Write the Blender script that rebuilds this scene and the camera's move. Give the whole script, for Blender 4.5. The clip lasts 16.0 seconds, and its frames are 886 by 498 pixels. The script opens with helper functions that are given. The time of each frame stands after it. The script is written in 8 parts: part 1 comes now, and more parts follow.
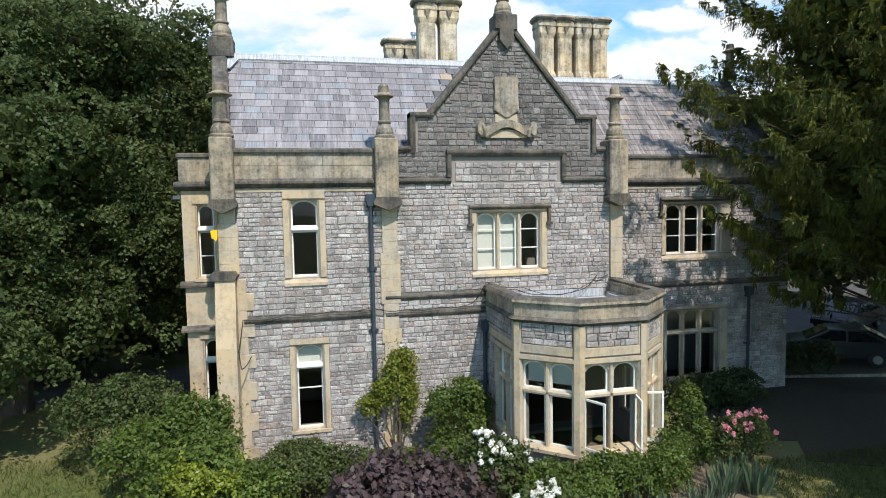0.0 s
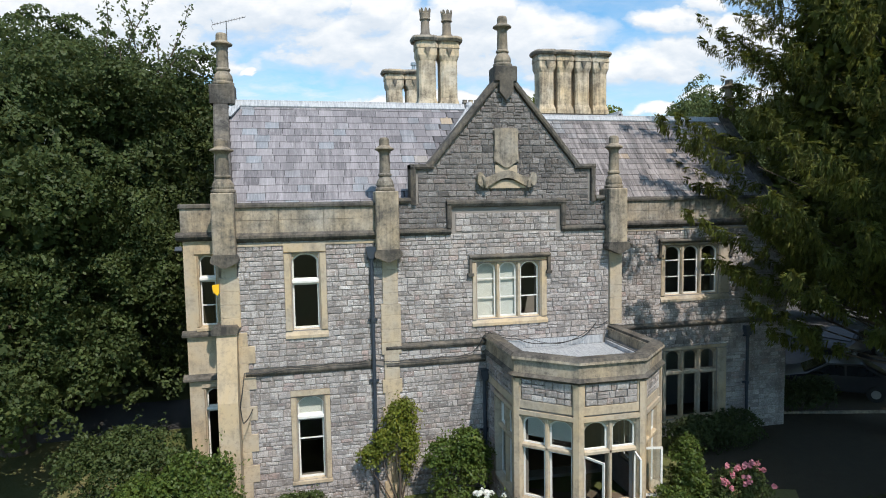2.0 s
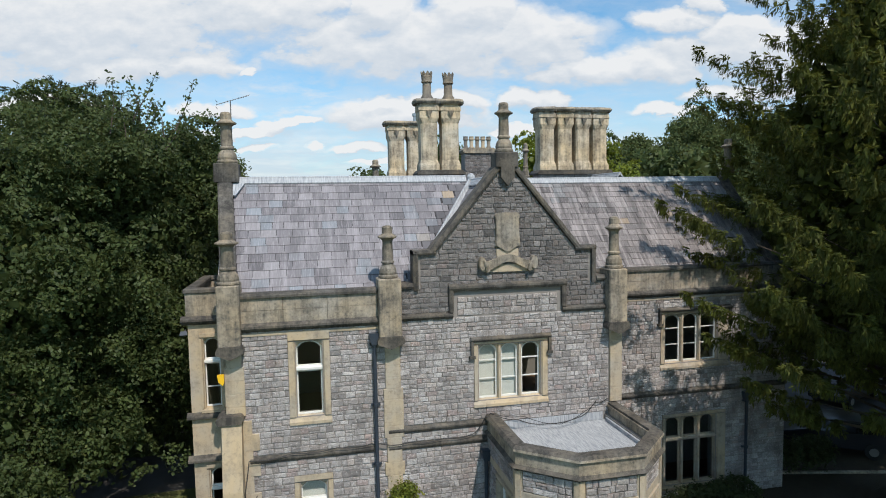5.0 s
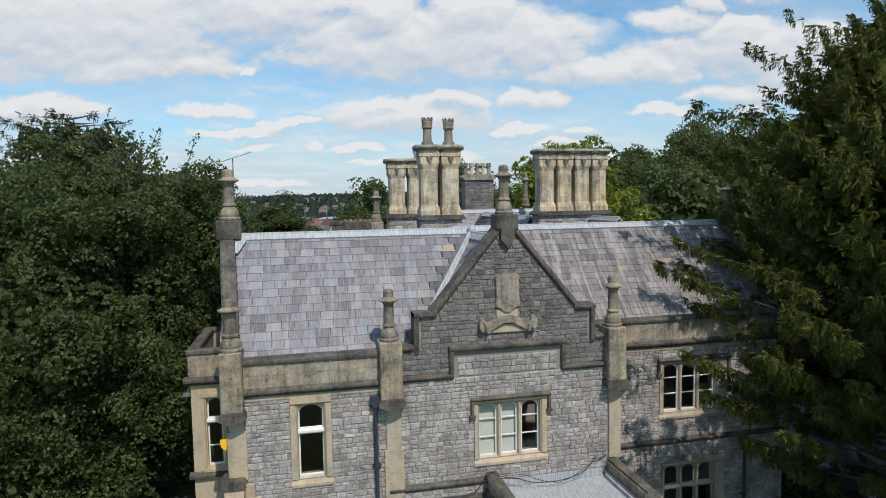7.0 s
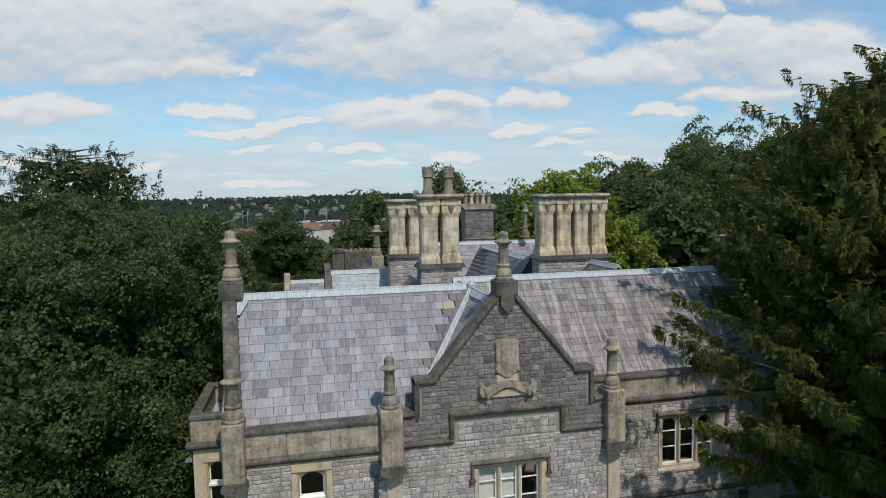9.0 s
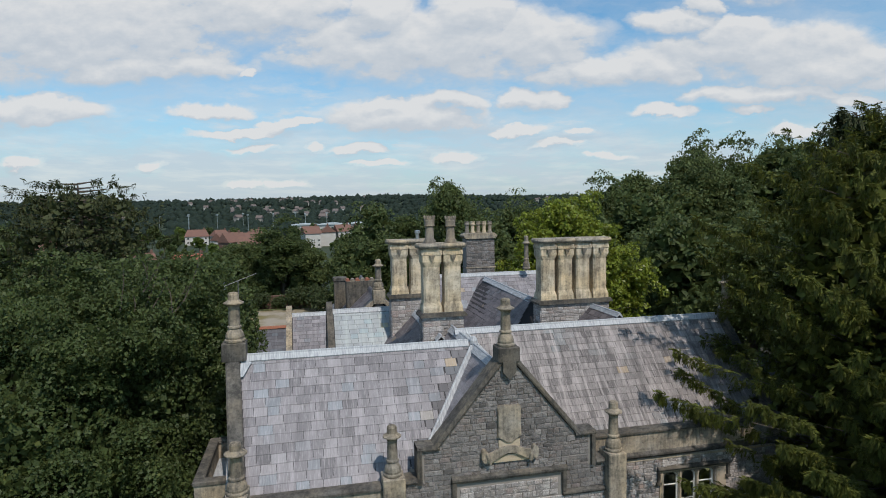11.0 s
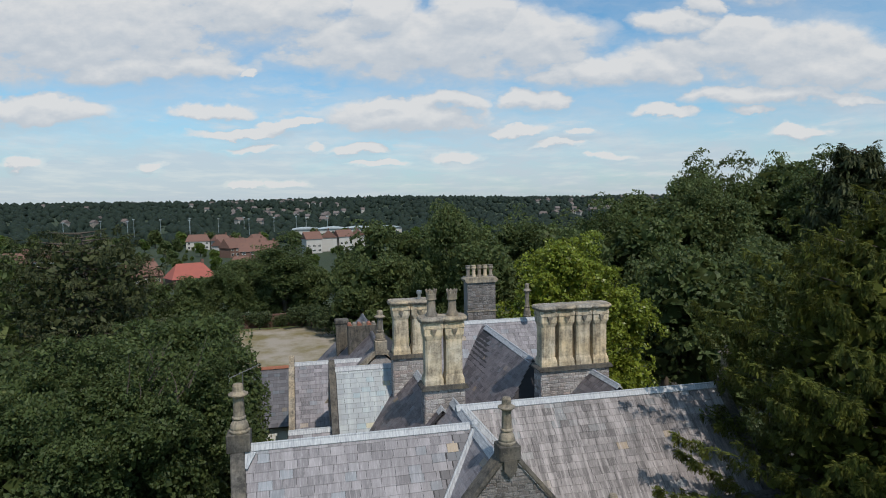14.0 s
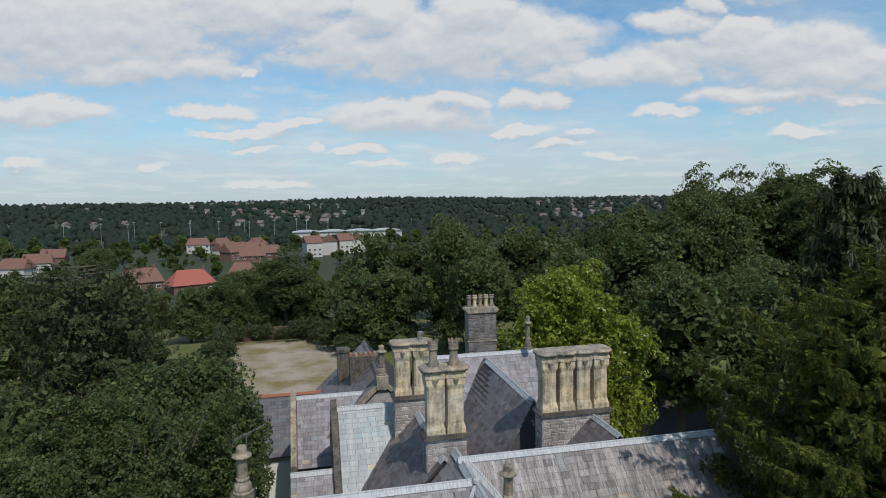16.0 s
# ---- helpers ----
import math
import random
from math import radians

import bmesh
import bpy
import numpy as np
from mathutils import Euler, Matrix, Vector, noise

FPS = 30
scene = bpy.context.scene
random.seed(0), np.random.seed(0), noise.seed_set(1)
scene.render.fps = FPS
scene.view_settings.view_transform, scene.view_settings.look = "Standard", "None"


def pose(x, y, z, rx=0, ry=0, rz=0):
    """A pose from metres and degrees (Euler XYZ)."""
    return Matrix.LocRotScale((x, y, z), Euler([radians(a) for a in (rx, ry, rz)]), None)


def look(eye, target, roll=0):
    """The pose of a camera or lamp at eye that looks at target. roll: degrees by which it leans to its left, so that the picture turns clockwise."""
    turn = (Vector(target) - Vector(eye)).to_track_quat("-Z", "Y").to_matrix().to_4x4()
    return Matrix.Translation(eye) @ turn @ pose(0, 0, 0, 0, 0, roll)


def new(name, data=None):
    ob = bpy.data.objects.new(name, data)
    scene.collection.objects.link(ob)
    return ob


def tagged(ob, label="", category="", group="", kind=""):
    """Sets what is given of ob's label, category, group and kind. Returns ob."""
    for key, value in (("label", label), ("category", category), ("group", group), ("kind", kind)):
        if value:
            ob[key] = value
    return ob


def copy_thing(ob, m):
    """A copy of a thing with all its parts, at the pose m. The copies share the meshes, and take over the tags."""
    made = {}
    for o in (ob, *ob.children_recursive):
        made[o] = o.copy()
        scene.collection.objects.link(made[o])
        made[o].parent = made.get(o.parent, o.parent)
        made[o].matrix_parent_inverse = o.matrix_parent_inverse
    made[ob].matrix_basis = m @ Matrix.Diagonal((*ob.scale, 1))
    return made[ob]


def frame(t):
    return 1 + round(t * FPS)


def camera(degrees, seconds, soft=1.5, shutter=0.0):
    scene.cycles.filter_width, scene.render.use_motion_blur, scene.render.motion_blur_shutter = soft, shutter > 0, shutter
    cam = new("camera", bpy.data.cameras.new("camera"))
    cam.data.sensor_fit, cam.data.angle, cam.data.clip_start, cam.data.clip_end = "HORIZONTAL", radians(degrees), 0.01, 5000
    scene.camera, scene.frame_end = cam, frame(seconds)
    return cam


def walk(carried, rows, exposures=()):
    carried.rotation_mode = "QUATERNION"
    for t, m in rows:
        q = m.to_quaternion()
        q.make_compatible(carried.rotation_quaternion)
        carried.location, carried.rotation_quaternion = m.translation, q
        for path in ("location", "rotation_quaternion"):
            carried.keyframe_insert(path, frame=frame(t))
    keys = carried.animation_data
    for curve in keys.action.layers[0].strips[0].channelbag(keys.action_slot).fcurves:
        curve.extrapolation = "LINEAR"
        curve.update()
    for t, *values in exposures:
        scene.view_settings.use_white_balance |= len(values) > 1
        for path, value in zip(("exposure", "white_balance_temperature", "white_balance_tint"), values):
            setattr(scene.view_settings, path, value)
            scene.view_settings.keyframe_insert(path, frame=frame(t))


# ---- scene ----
cam = camera(72.0, 16.0, soft=1.0)
# seconds, eye x, y, z, heading, pitch: a drone rising straight up in front of the house
CLIMB = [
    (0.0, -0.010, -16.722, 6.900, -12.55, -4.28),
    (0.5, -0.004, -16.724, 7.238, -12.55, -4.28),
    (1.0, 0.003, -16.715, 7.589, -12.55, -4.28),
    (1.5, 0.003, -16.725, 7.952, -12.55, -4.28),
    (2.0, 0.010, -16.721, 8.319, -12.55, -4.28),
    (2.5, 0.004, -16.723, 8.698, -12.55, -4.28),
    (3.0, 0.003, -16.721, 9.090, -12.55, -4.28),
    (3.5, -0.000, -16.724, 9.484, -12.55, -4.28),
    (4.0, -0.003, -16.732, 9.886, -12.55, -4.28),
    (6.5, -0.022, -16.748, 12.016, -12.55, -4.28),
    (7.0, -0.006, -16.768, 12.477, -12.56, -4.28),
    (7.5, 0.017, -16.788, 12.948, -12.57, -4.27),
    (8.0, 0.020, -16.797, 13.422, -12.57, -4.26),
    (8.5, 0.014, -16.798, 13.907, -12.58, -4.24),
    (9.0, 0.010, -16.782, 14.376, -12.57, -4.22),
    (11.5, -0.011, -16.733, 16.806, -12.54, -4.20),
    (12.0, 0.006, -16.734, 17.294, -12.53, -4.20),
    (12.5, 0.009, -16.745, 17.781, -12.52, -4.19),
    (13.0, 0.007, -16.748, 18.286, -12.49, -4.19),
    (13.5, 0.006, -16.754, 18.765, -12.48, -4.19),
    (14.0, -0.002, -16.763, 19.267, -12.48, -4.18),
    (14.5, -0.004, -16.772, 19.758, -12.47, -4.18),
    (15.0, -0.008, -16.780, 20.275, -12.47, -4.17),
    (15.5, -0.017, -16.767, 20.771, -12.46, -4.16),
    (16.0, -0.025, -16.765, 21.300, -12.46, -4.15),
]
LEAN = -1.0


def eye_pose(x, y, z, heading, pitch):
    h, p = radians(heading), radians(pitch)
    way = Vector((-math.sin(h) * math.cos(p), math.cos(h) * math.cos(p), math.sin(p)))
    eye = Vector((x, y, z))
    return look(eye, eye + way, LEAN)


EXPOSURES = [(0.0, 0.44), (1.5, 0.27), (3.5, 0.04), (7.0, -0.17), (9.0, -0.27), (12.5, -0.33), (16.0, -0.36)]
walk(cam, [(t, eye_pose(x, y, z, h, p)) for t, x, y, z, h, p in CLIMB], EXPOSURES)

# ---- world and sun ----
SUN_FROM = 14.0   # degrees to the right of the front wall's normal
SUN_UP = 53.0
sun_dir = Vector((math.sin(radians(SUN_FROM)) * math.cos(radians(SUN_UP)),
                  -math.cos(radians(SUN_FROM)) * math.cos(radians(SUN_UP)), math.sin(radians(SUN_UP))))
sun = new("sun", bpy.data.lights.new("sun", "SUN"))
sun.data.energy, sun.data.angle, sun.data.color = 4.2, radians(0.53), (1.0, 0.91, 0.825)
sun.matrix_world = look(sun_dir * 100, (0, 0, 0))

world = bpy.data.worlds.new("sky")
scene.world = world
world.use_nodes = True


class Nodes:
    """A small helper to write node trees briefly."""

    def __init__(self, tree):
        self.tree = tree
        tree.nodes.clear()

    def add(self, kind, settings=None, **inputs):
        n = self.tree.nodes.new(kind)
        s = settings or {}
        if "operation" in s:
            n.operation = s["operation"]
            if "use_clamp" in s:
                n.use_clamp = s["use_clamp"]
        if "sky_type" in s:
            n.sky_type, n.sun_disc = s["sky_type"], s["sun_disc"]
            n.sun_elevation, n.sun_rotation = s["sun_elevation"], s["sun_rotation"]
            n.air_density, n.dust_density = s["air_density"], s["dust_density"]
        for k, v in inputs.items():
            self.put(n, k, v)
        return n

    def put(self, n, k, v):
        s = n.inputs[int(k[1:])] if k[0] == "i" and k[1:].isdigit() else n.inputs[k.replace("_", " ")]
        if isinstance(v, bpy.types.NodeSocket):
            self.tree.links.new(v, s)
        elif isinstance(v, bpy.types.Node):
            self.tree.links.new(v.outputs[0], s)
        else:
            s.default_value = v

    def math(self, op, a, b=0.0, clamp=False):
        return self.add("ShaderNodeMath", {"operation": op, "use_clamp": clamp}, i0=a, i1=b).outputs[0]

    def mix(self, f, a, b, blend="MIX"):
        n = self.tree.nodes.new("ShaderNodeMix")
        n.data_type, n.blend_type = "RGBA", blend
        for s, v in ((n.inputs[0], f), (n.inputs[6], a), (n.inputs[7], b)):
            if isinstance(v, bpy.types.NodeSocket):
                self.tree.links.new(v, s)
            elif isinstance(v, (tuple, list)):
                s.default_value = (*v, 1.0)[:4]
            else:
                s.default_value = v
        return n.outputs[2]

    def ramp(self, f, stops):
        n = self.tree.nodes.new("ShaderNodeValToRGB")
        e = n.color_ramp.elements
        while len(e) < len(stops):
            e.new(0.5)
        for k, (p, c) in zip(e, stops):
            k.position, k.color = p, (*c, 1.0) if isinstance(c, tuple) else (c, c, c, 1.0)
        self.tree.links.new(f, n.inputs[0])
        return n.outputs[0]

    def noise(self, vec, scale, detail=4.0, rough=0.55):
        n = self.add("ShaderNodeTexNoise", {}, Scale=scale, Detail=detail, Roughness=rough)
        if vec is not None:
            self.tree.links.new(vec, n.inputs["Vector"])
        return n.outputs[0]

    def scaled(self, vec, sx, sy, sz):
        n = self.add("ShaderNodeMapping", {}, Scale=(sx, sy, sz))
        self.tree.links.new(vec, n.inputs["Vector"])
        return n.outputs[0]


W = Nodes(world.node_tree)
sky = W.add("ShaderNodeTexSky", {"sky_type": "NISHITA", "sun_disc": False, "sun_elevation": radians(SUN_UP),
                                 "sun_rotation": radians(180 - SUN_FROM), "air_density": 1.0, "dust_density": 1.2})
blue = W.add("ShaderNodeBackground", {}, Color=W.mix(0.72, sky.outputs[0], W.mix(1.0, sky.outputs[0], (0.52, 1.10, 1.30), "MULTIPLY")), Strength=0.15)
# fair-weather cumulus: the direction is laid out on an upright plane ahead of the house front
way = W.add("ShaderNodeTexCoord").outputs["Generated"]
HEAD = radians(-12.5)


def along(v):
    return W.add("ShaderNodeVectorMath", {"operation": "DOT_PRODUCT"}, i0=way, i1=v).outputs["Value"]


ahead = W.math("MAXIMUM", along((-math.sin(HEAD), math.cos(HEAD), 0)), 0.18)
u = W.math("DIVIDE", along((math.cos(HEAD), math.sin(HEAD), 0)), ahead)
v = W.math("DIVIDE", along((0, 0, 1)), ahead)
plane = W.add("ShaderNodeCombineXYZ", {}, X=u, Y=v, Z=0.0).outputs[0]
warp = W.add("ShaderNodeTexNoise", {}, Vector=W.scaled(plane, 15.0, 24.0, 1.0), Scale=1.0, Detail=5.0, Roughness=0.55)
off = W.add("ShaderNodeVectorMath", {"operation": "SUBTRACT"}, i0=warp.outputs["Color"], i1=(0.5, 0.5, 0.5)).outputs[0]
off = W.add("ShaderNodeVectorMath", {"operation": "MULTIPLY"}, i0=off, i1=(0.085, 0.045, 0.0)).outputs[0]
# centre and half sizes of the clouds, as tangents across and up: broad banks, then single puffs
BANKS = [(-0.607, 0.276, 0.278, 0.067), (-0.290, 0.307, 0.148, 0.046), (-0.491, 0.224, 0.176, 0.024), (-0.014, 0.251, 0.236, 0.054), (-0.091, 0.296, 0.059, 0.037), (0.049, 0.295, 0.072, 0.035),
         (0.136, 0.254, 0.102, 0.048), (0.518, 0.235, 0.181, 0.043), (0.476, 0.259, 0.088, 0.030), (0.620, 0.203, 0.167, 0.039), (0.355, 0.212, 0.088, 0.030), (0.379, 0.284, 0.070, 0.017),
         (0.428, 0.313, 0.030, 0.020), (0.522, 0.330, 0.070, 0.020), (-0.656, 0.159, 0.107, 0.024), (-0.053, 0.142, 0.130, 0.028), (0.246, 0.206, 0.111, 0.022), (0.558, 0.166, 0.158, 0.019)]
PUFFS = [(-0.359, 0.156, 0.079, 0.016), (-0.236, 0.135, 0.056, 0.010), (-0.319, 0.122, 0.111, 0.011), (-0.081, 0.162, 0.070, 0.020), (0.024, 0.164, 0.065, 0.024), (0.152, 0.166, 0.070, 0.026),
         (-0.304, 0.216, 0.014, 0.012), (-0.131, 0.095, 0.054, 0.012), (-0.204, 0.102, 0.020, 0.008), (-0.098, 0.068, 0.044, 0.008), (-0.310, 0.099, 0.056, 0.008), (-0.468, 0.064, 0.024, 0.011),
         (-0.679, 0.078, 0.037, 0.012), (-0.319, 0.040, 0.042, 0.009), (-0.250, 0.040, 0.042, 0.007), (0.130, 0.117, 0.057, 0.012), (0.220, 0.115, 0.026, 0.008), (0.186, 0.095, 0.056, 0.011),
         (0.023, 0.076, 0.039, 0.010), (0.368, 0.142, 0.063, 0.013), (0.505, 0.144, 0.072, 0.011), (0.576, 0.108, 0.063, 0.013), (0.678, 0.155, 0.065, 0.014), (0.274, 0.077, 0.044, 0.006)]


def density(place, clouds):
    total = None
    for cx, cy, rx, ry in clouds:
        d = W.add("ShaderNodeVectorMath", {"operation": "SUBTRACT"}, i0=place, i1=(cx, cy, 0)).outputs[0]
        d = W.add("ShaderNodeVectorMath", {"operation": "MULTIPLY"}, i0=d, i1=(1 / rx, 1 / ry, 0)).outputs[0]
        q = W.add("ShaderNodeVectorMath", {"operation": "DOT_PRODUCT"}, i0=d, i1=d).outputs["Value"]
        total = q if total is None else W.math("MINIMUM", total, q)
    return W.math("SUBTRACT", 1.0, total)


here = W.add("ShaderNodeVectorMath", {"operation": "ADD"}, i0=plane, i1=off).outputs[0]
below_plane = W.add("ShaderNodeVectorMath", {"operation": "ADD"}, i0=plane, i1=(0.004, 0.014, 0)).outputs[0]
below = W.add("ShaderNodeVectorMath", {"operation": "ADD"}, i0=here, i1=(0.004, 0.014, 0)).outputs[0]


def heap(place, flat_place):
    """How deep in cloud a place lies: broad, even banks and lumpy single puffs."""
    lumps = W.math("SUBTRACT", W.noise(W.scaled(flat_place, 15.0, 27.0, 1.0), 1.0, 7.0, 0.57), 0.5)
    banks = W.math("ADD", density(place, [(a, b, 1.20 * c, 1.30 * d) for a, b, c, d in BANKS]), W.math("ADD", W.math("MULTIPLY", lumps, 1.1), 0.10))
    return W.math("MAXIMUM", banks, W.math("ADD", density(place, PUFFS), W.math("MULTIPLY", lumps, 1.6)))


thick = heap(here, plane)
lit = W.math("SUBTRACT", thick, heap(below, below_plane))
# crisp sunlit heads, soft bases that melt into the veil
soft = W.math("ADD", 0.72, W.math("MULTIPLY", W.math("MULTIPLY", lit, -1.6, True), 1.5))
puff = W.ramp(W.math("DIVIDE", W.math("ADD", thick, 0.24), soft), [(0.0, 0.0), (0.35, 0.42), (1.0, 0.97)])
tone = W.ramp(W.math("ADD", W.math("MULTIPLY", lit, 0.55), 0.5), [(0.14, (0.60, 0.67, 0.76)), (0.46, (0.75, 0.81, 0.88)), (0.70, (0.98, 0.99, 1.0))])
veil_n = W.noise(W.scaled(here, 2.6, 11.0, 1.0), 1.0, 8.0, 0.64)
veil_low = W.ramp(v, [(0.0, 0.36), (0.12, 0.22), (0.20, 0.10), (0.28, 0.03)])
veil = W.math("MULTIPLY", W.ramp(W.math("ADD", veil_n, veil_low), [(0.41, 0.0), (0.82, 0.94)]), 0.88)
# small fragments in rows, finer towards the horizon
rows = W.add("ShaderNodeCombineXYZ", {}, X=W.math("DIVIDE", u, W.math("ADD", W.math("MAXIMUM", v, 0.0), 0.14)), Y=W.math("DIVIDE", 0.80, W.math("ADD", W.math("MAXIMUM", v, 0.0), 0.10)), Z=3.0).outputs[0]
scraps = W.noise(rows, 2.4, 7.0, 0.60)
scrap_band = W.ramp(v, [(0.0, 0.0), (0.03, 0.85), (0.17, 0.70), (0.30, 0.25)])
scrap = W.math("MULTIPLY", W.ramp(scraps, [(0.46, 0.0), (0.66, 1.0)]), scrap_band)
cover = W.math("MAXIMUM", puff, W.math("MAXIMUM", veil, scrap))
cloud_col = W.mix(puff, W.mix(scrap, (0.74, 0.82, 0.92), (0.92, 0.95, 0.98)), tone)
cloud = W.add("ShaderNodeBackground", {}, Color=cloud_col, Strength=0.92)
sky_mix = W.add("ShaderNodeMixShader", {}, i0=cover, i1=blue.outputs[0], i2=cloud.outputs[0])
W.add("ShaderNodeOutputWorld", {}, Surface=sky_mix.outputs[0])

# ---- materials ----


def surface(name, build, rough=0.8, metal=0.0, spec=0.4):
    """A Principled material; build(n, p) returns colour and, if any, a bump height with its strength and distance."""
    m = bpy.data.materials.new(name)
    m.use_nodes = True
    n = Nodes(m.node_tree)
    tc = n.add("ShaderNodeNewGeometry").outputs["Position"]
    got = build(n, tc)
    col, bump = got[0], got[1] if len(got) > 1 else None
    b = n.add("ShaderNodeBsdfPrincipled", {}, Roughness=got[2] if len(got) > 2 else rough, Metallic=metal)
    b.inputs["Specular IOR Level"].default_value = spec
    if isinstance(col, tuple):
        b.inputs["Base Color"].default_value = (*col, 1)
    else:
        n.tree.links.new(col, b.inputs["Base Color"])
    if bump:
        h, strength, dist = bump
        bp = n.add("ShaderNodeBump", {}, Strength=strength, Distance=dist, Height=h)
        n.tree.links.new(bp.outputs[0], b.inputs["Normal"])
    n.add("ShaderNodeOutputMaterial", {}, Surface=b.outputs[0])
    return m


def piece_random(n):
    """A number of its own for each loose piece, whether an object or an island of a joined mesh."""
    a = n.add("ShaderNodeObjectInfo").outputs["Random"]
    b = n.add("ShaderNodeNewGeometry").outputs["Random Per Island"]
    return n.math("FRACT", n.math("ADD", a, b))


def ashlar(base, grime, amount, streak=1.0):
    """Dressed limestone: pale at heart, with lichen mottling, black blotches and rain streaks."""
    def build(n, p):
        fine = n.noise(p, 55.0, 3.0, 0.6)
        mott = n.noise(p, 11.0, 8.0, 0.70)
        blot = n.noise(p, 1.7, 6.0, 0.62)
        run = n.noise(n.scaled(p, 8.0, 8.0, 0.8), 1.0, 5.0, 0.62)
        warm = n.mix(n.ramp(n.noise(p, 0.8, 3.0), [(0.35, 0.0), (0.65, 1.0)]), tuple(c * f for c, f in zip(base, (0.92, 0.96, 1.04))), tuple(c * f for c, f in zip(base, (1.10, 1.0, 0.84))))
        dirt = n.math("ADD", n.math("ADD", n.math("MULTIPLY", blot, 0.5), n.math("MULTIPLY", run, 0.28 * streak)), n.math("MULTIPLY", mott, 0.34))
        k = n.ramp(dirt, [(0.70 - amount, 0.0), (0.86 - 0.55 * amount, 1.0)])
        c = n.mix(k, warm, grime)
        c = n.mix(n.ramp(mott, [(0.56, 0.0), (0.68, 0.4)]), c, grime)
        c = n.mix(n.ramp(n.noise(p, 17.0, 6.0, 0.7), [(0.60, 0.0), (0.70, 0.45)]), c, tuple(min(0.8, 1.15 * x) for x in base))
        c = n.mix(n.math("MULTIPLY", fine, 0.22), c, tuple(0.5 * x for x in grime))
        return c, (n.math("ADD", fine, mott), 0.45, 0.012)
    return build


def rubble(dark, mid, pale, stain, stain_amount):
    def build(n, p):
        r = piece_random(n)
        c = n.ramp(r, [(0.0, dark), (0.22, mid), (0.55, pale), (0.72, mid), (0.9, pale), (1.0, tuple(min(1, 1.22 * x) for x in pale))])
        c = n.mix(n.math("MULTIPLY", n.ramp(n.math("FRACT", n.math("MULTIPLY", r, 7.3)), [(0.66, 0.0), (0.95, 1.0)]), 0.40), c, tuple(x * f for x, f in zip(mid, (1.10, 0.92, 0.78))))
        c = n.mix(n.math("MULTIPLY", n.ramp(n.math("FRACT", n.math("MULTIPLY", r, 11.7)), [(0.9, 0.0), (0.97, 1.0)]), 0.5), c, tuple(x * f for x, f in zip(mid, (1.15, 0.86, 0.80))))
        grain = n.noise(p, 34.0, 5.0, 0.7)
        chip = n.noise(p, 13.0, 6.0, 0.7)
        blot = n.noise(p, 1.1, 5.0, 0.6)
        soot = n.math("ADD", n.math("MULTIPLY", blot, 0.6), n.math("MULTIPLY", n.noise(n.scaled(p, 3.2, 3.2, 0.8), 1.0, 6.0, 0.7), 0.4))
        c = n.mix(n.ramp(soot, [(0.5 - stain_amount * 0.06, 0.0), (0.66, 0.85)]), c, stain)
        c = n.mix(n.ramp(chip, [(0.36, 0.65), (0.48, 0.0)]), c, tuple(0.55 * x for x in mid))
        c = n.mix(n.ramp(grain, [(0.36, 0.5), (0.50, 0.0)]), c, tuple(0.40 * x for x in mid))
        c = n.mix(n.ramp(n.noise(p, 17.0, 5.0, 0.65), [(0.56, 0.0), (0.68, 0.55)]), c, tuple(min(0.8, 1.45 * x) for x in pale))
        return c, (n.math("ADD", n.math("MULTIPLY", grain, 0.5), chip), 1.0, 0.035)
    return build


def slates(a, b, c3, streaks, runs=0.35):
    def build(n, p):
        r = piece_random(n)
        tint = [(0.0, a), (0.10, tuple(0.5 * (x + y) for x, y in zip(a, b))), (0.3, b), (0.62, tuple(0.6 * x + 0.4 * y for x, y in zip(b, c3))), (0.86, c3),
                (0.93, tuple(x * f for x, f in zip(b, (0.94, 1.08, 1.12)))), (0.985, tuple(x * f for x, f in zip(c3, (0.88, 1.02, 1.08)))), (0.993, tuple(x * f for x, f in zip(c3, (1.25, 1.05, 0.70))))]
        c = n.ramp(r, tint)
        run = n.noise(n.scaled(p, 36.0, 3.4, 3.4), 1.0, 5.0, 0.7)
        c = n.mix(n.ramp(run, [(0.50, 0.0), (0.72, 0.62 * streaks)]), c, tuple(min(0.8, 1.75 * x) for x in c3))
        drip = n.noise(n.scaled(p, 27.0, 3.0, 3.0), 1.3, 5.0, 0.7)
        c = n.mix(n.ramp(drip, [(0.50, 0.0), (0.72, 0.42 * streaks)]), c, tuple(0.62 * x for x in a))
        blot = n.noise(p, 0.6, 4.0)
        c = n.mix(n.ramp(blot, [(0.45, 0.0), (0.8, 0.35)]), c, tuple(0.75 * x for x in a))
        wash = n.noise(n.scaled(p, 5.5, 0.35, 0.35), 1.0, 4.0, 0.6)      # rain washes, from ridge to eave
        c = n.mix(n.ramp(wash, [(0.52, 0.0), (0.66, 0.75 * runs)]), c, tuple(min(0.8, 1.5 * x) for x in c3))
        c = n.mix(n.ramp(wash, [(0.36, 0.6 * runs), (0.46, 0.0)]), c, tuple(0.7 * x for x in a))
        fine = n.noise(p, 40.0, 3.0)
        return c, (fine, 0.3, 0.008), n.ramp(fine, [(0.3, 0.46), (0.7, 0.66)])
    return build


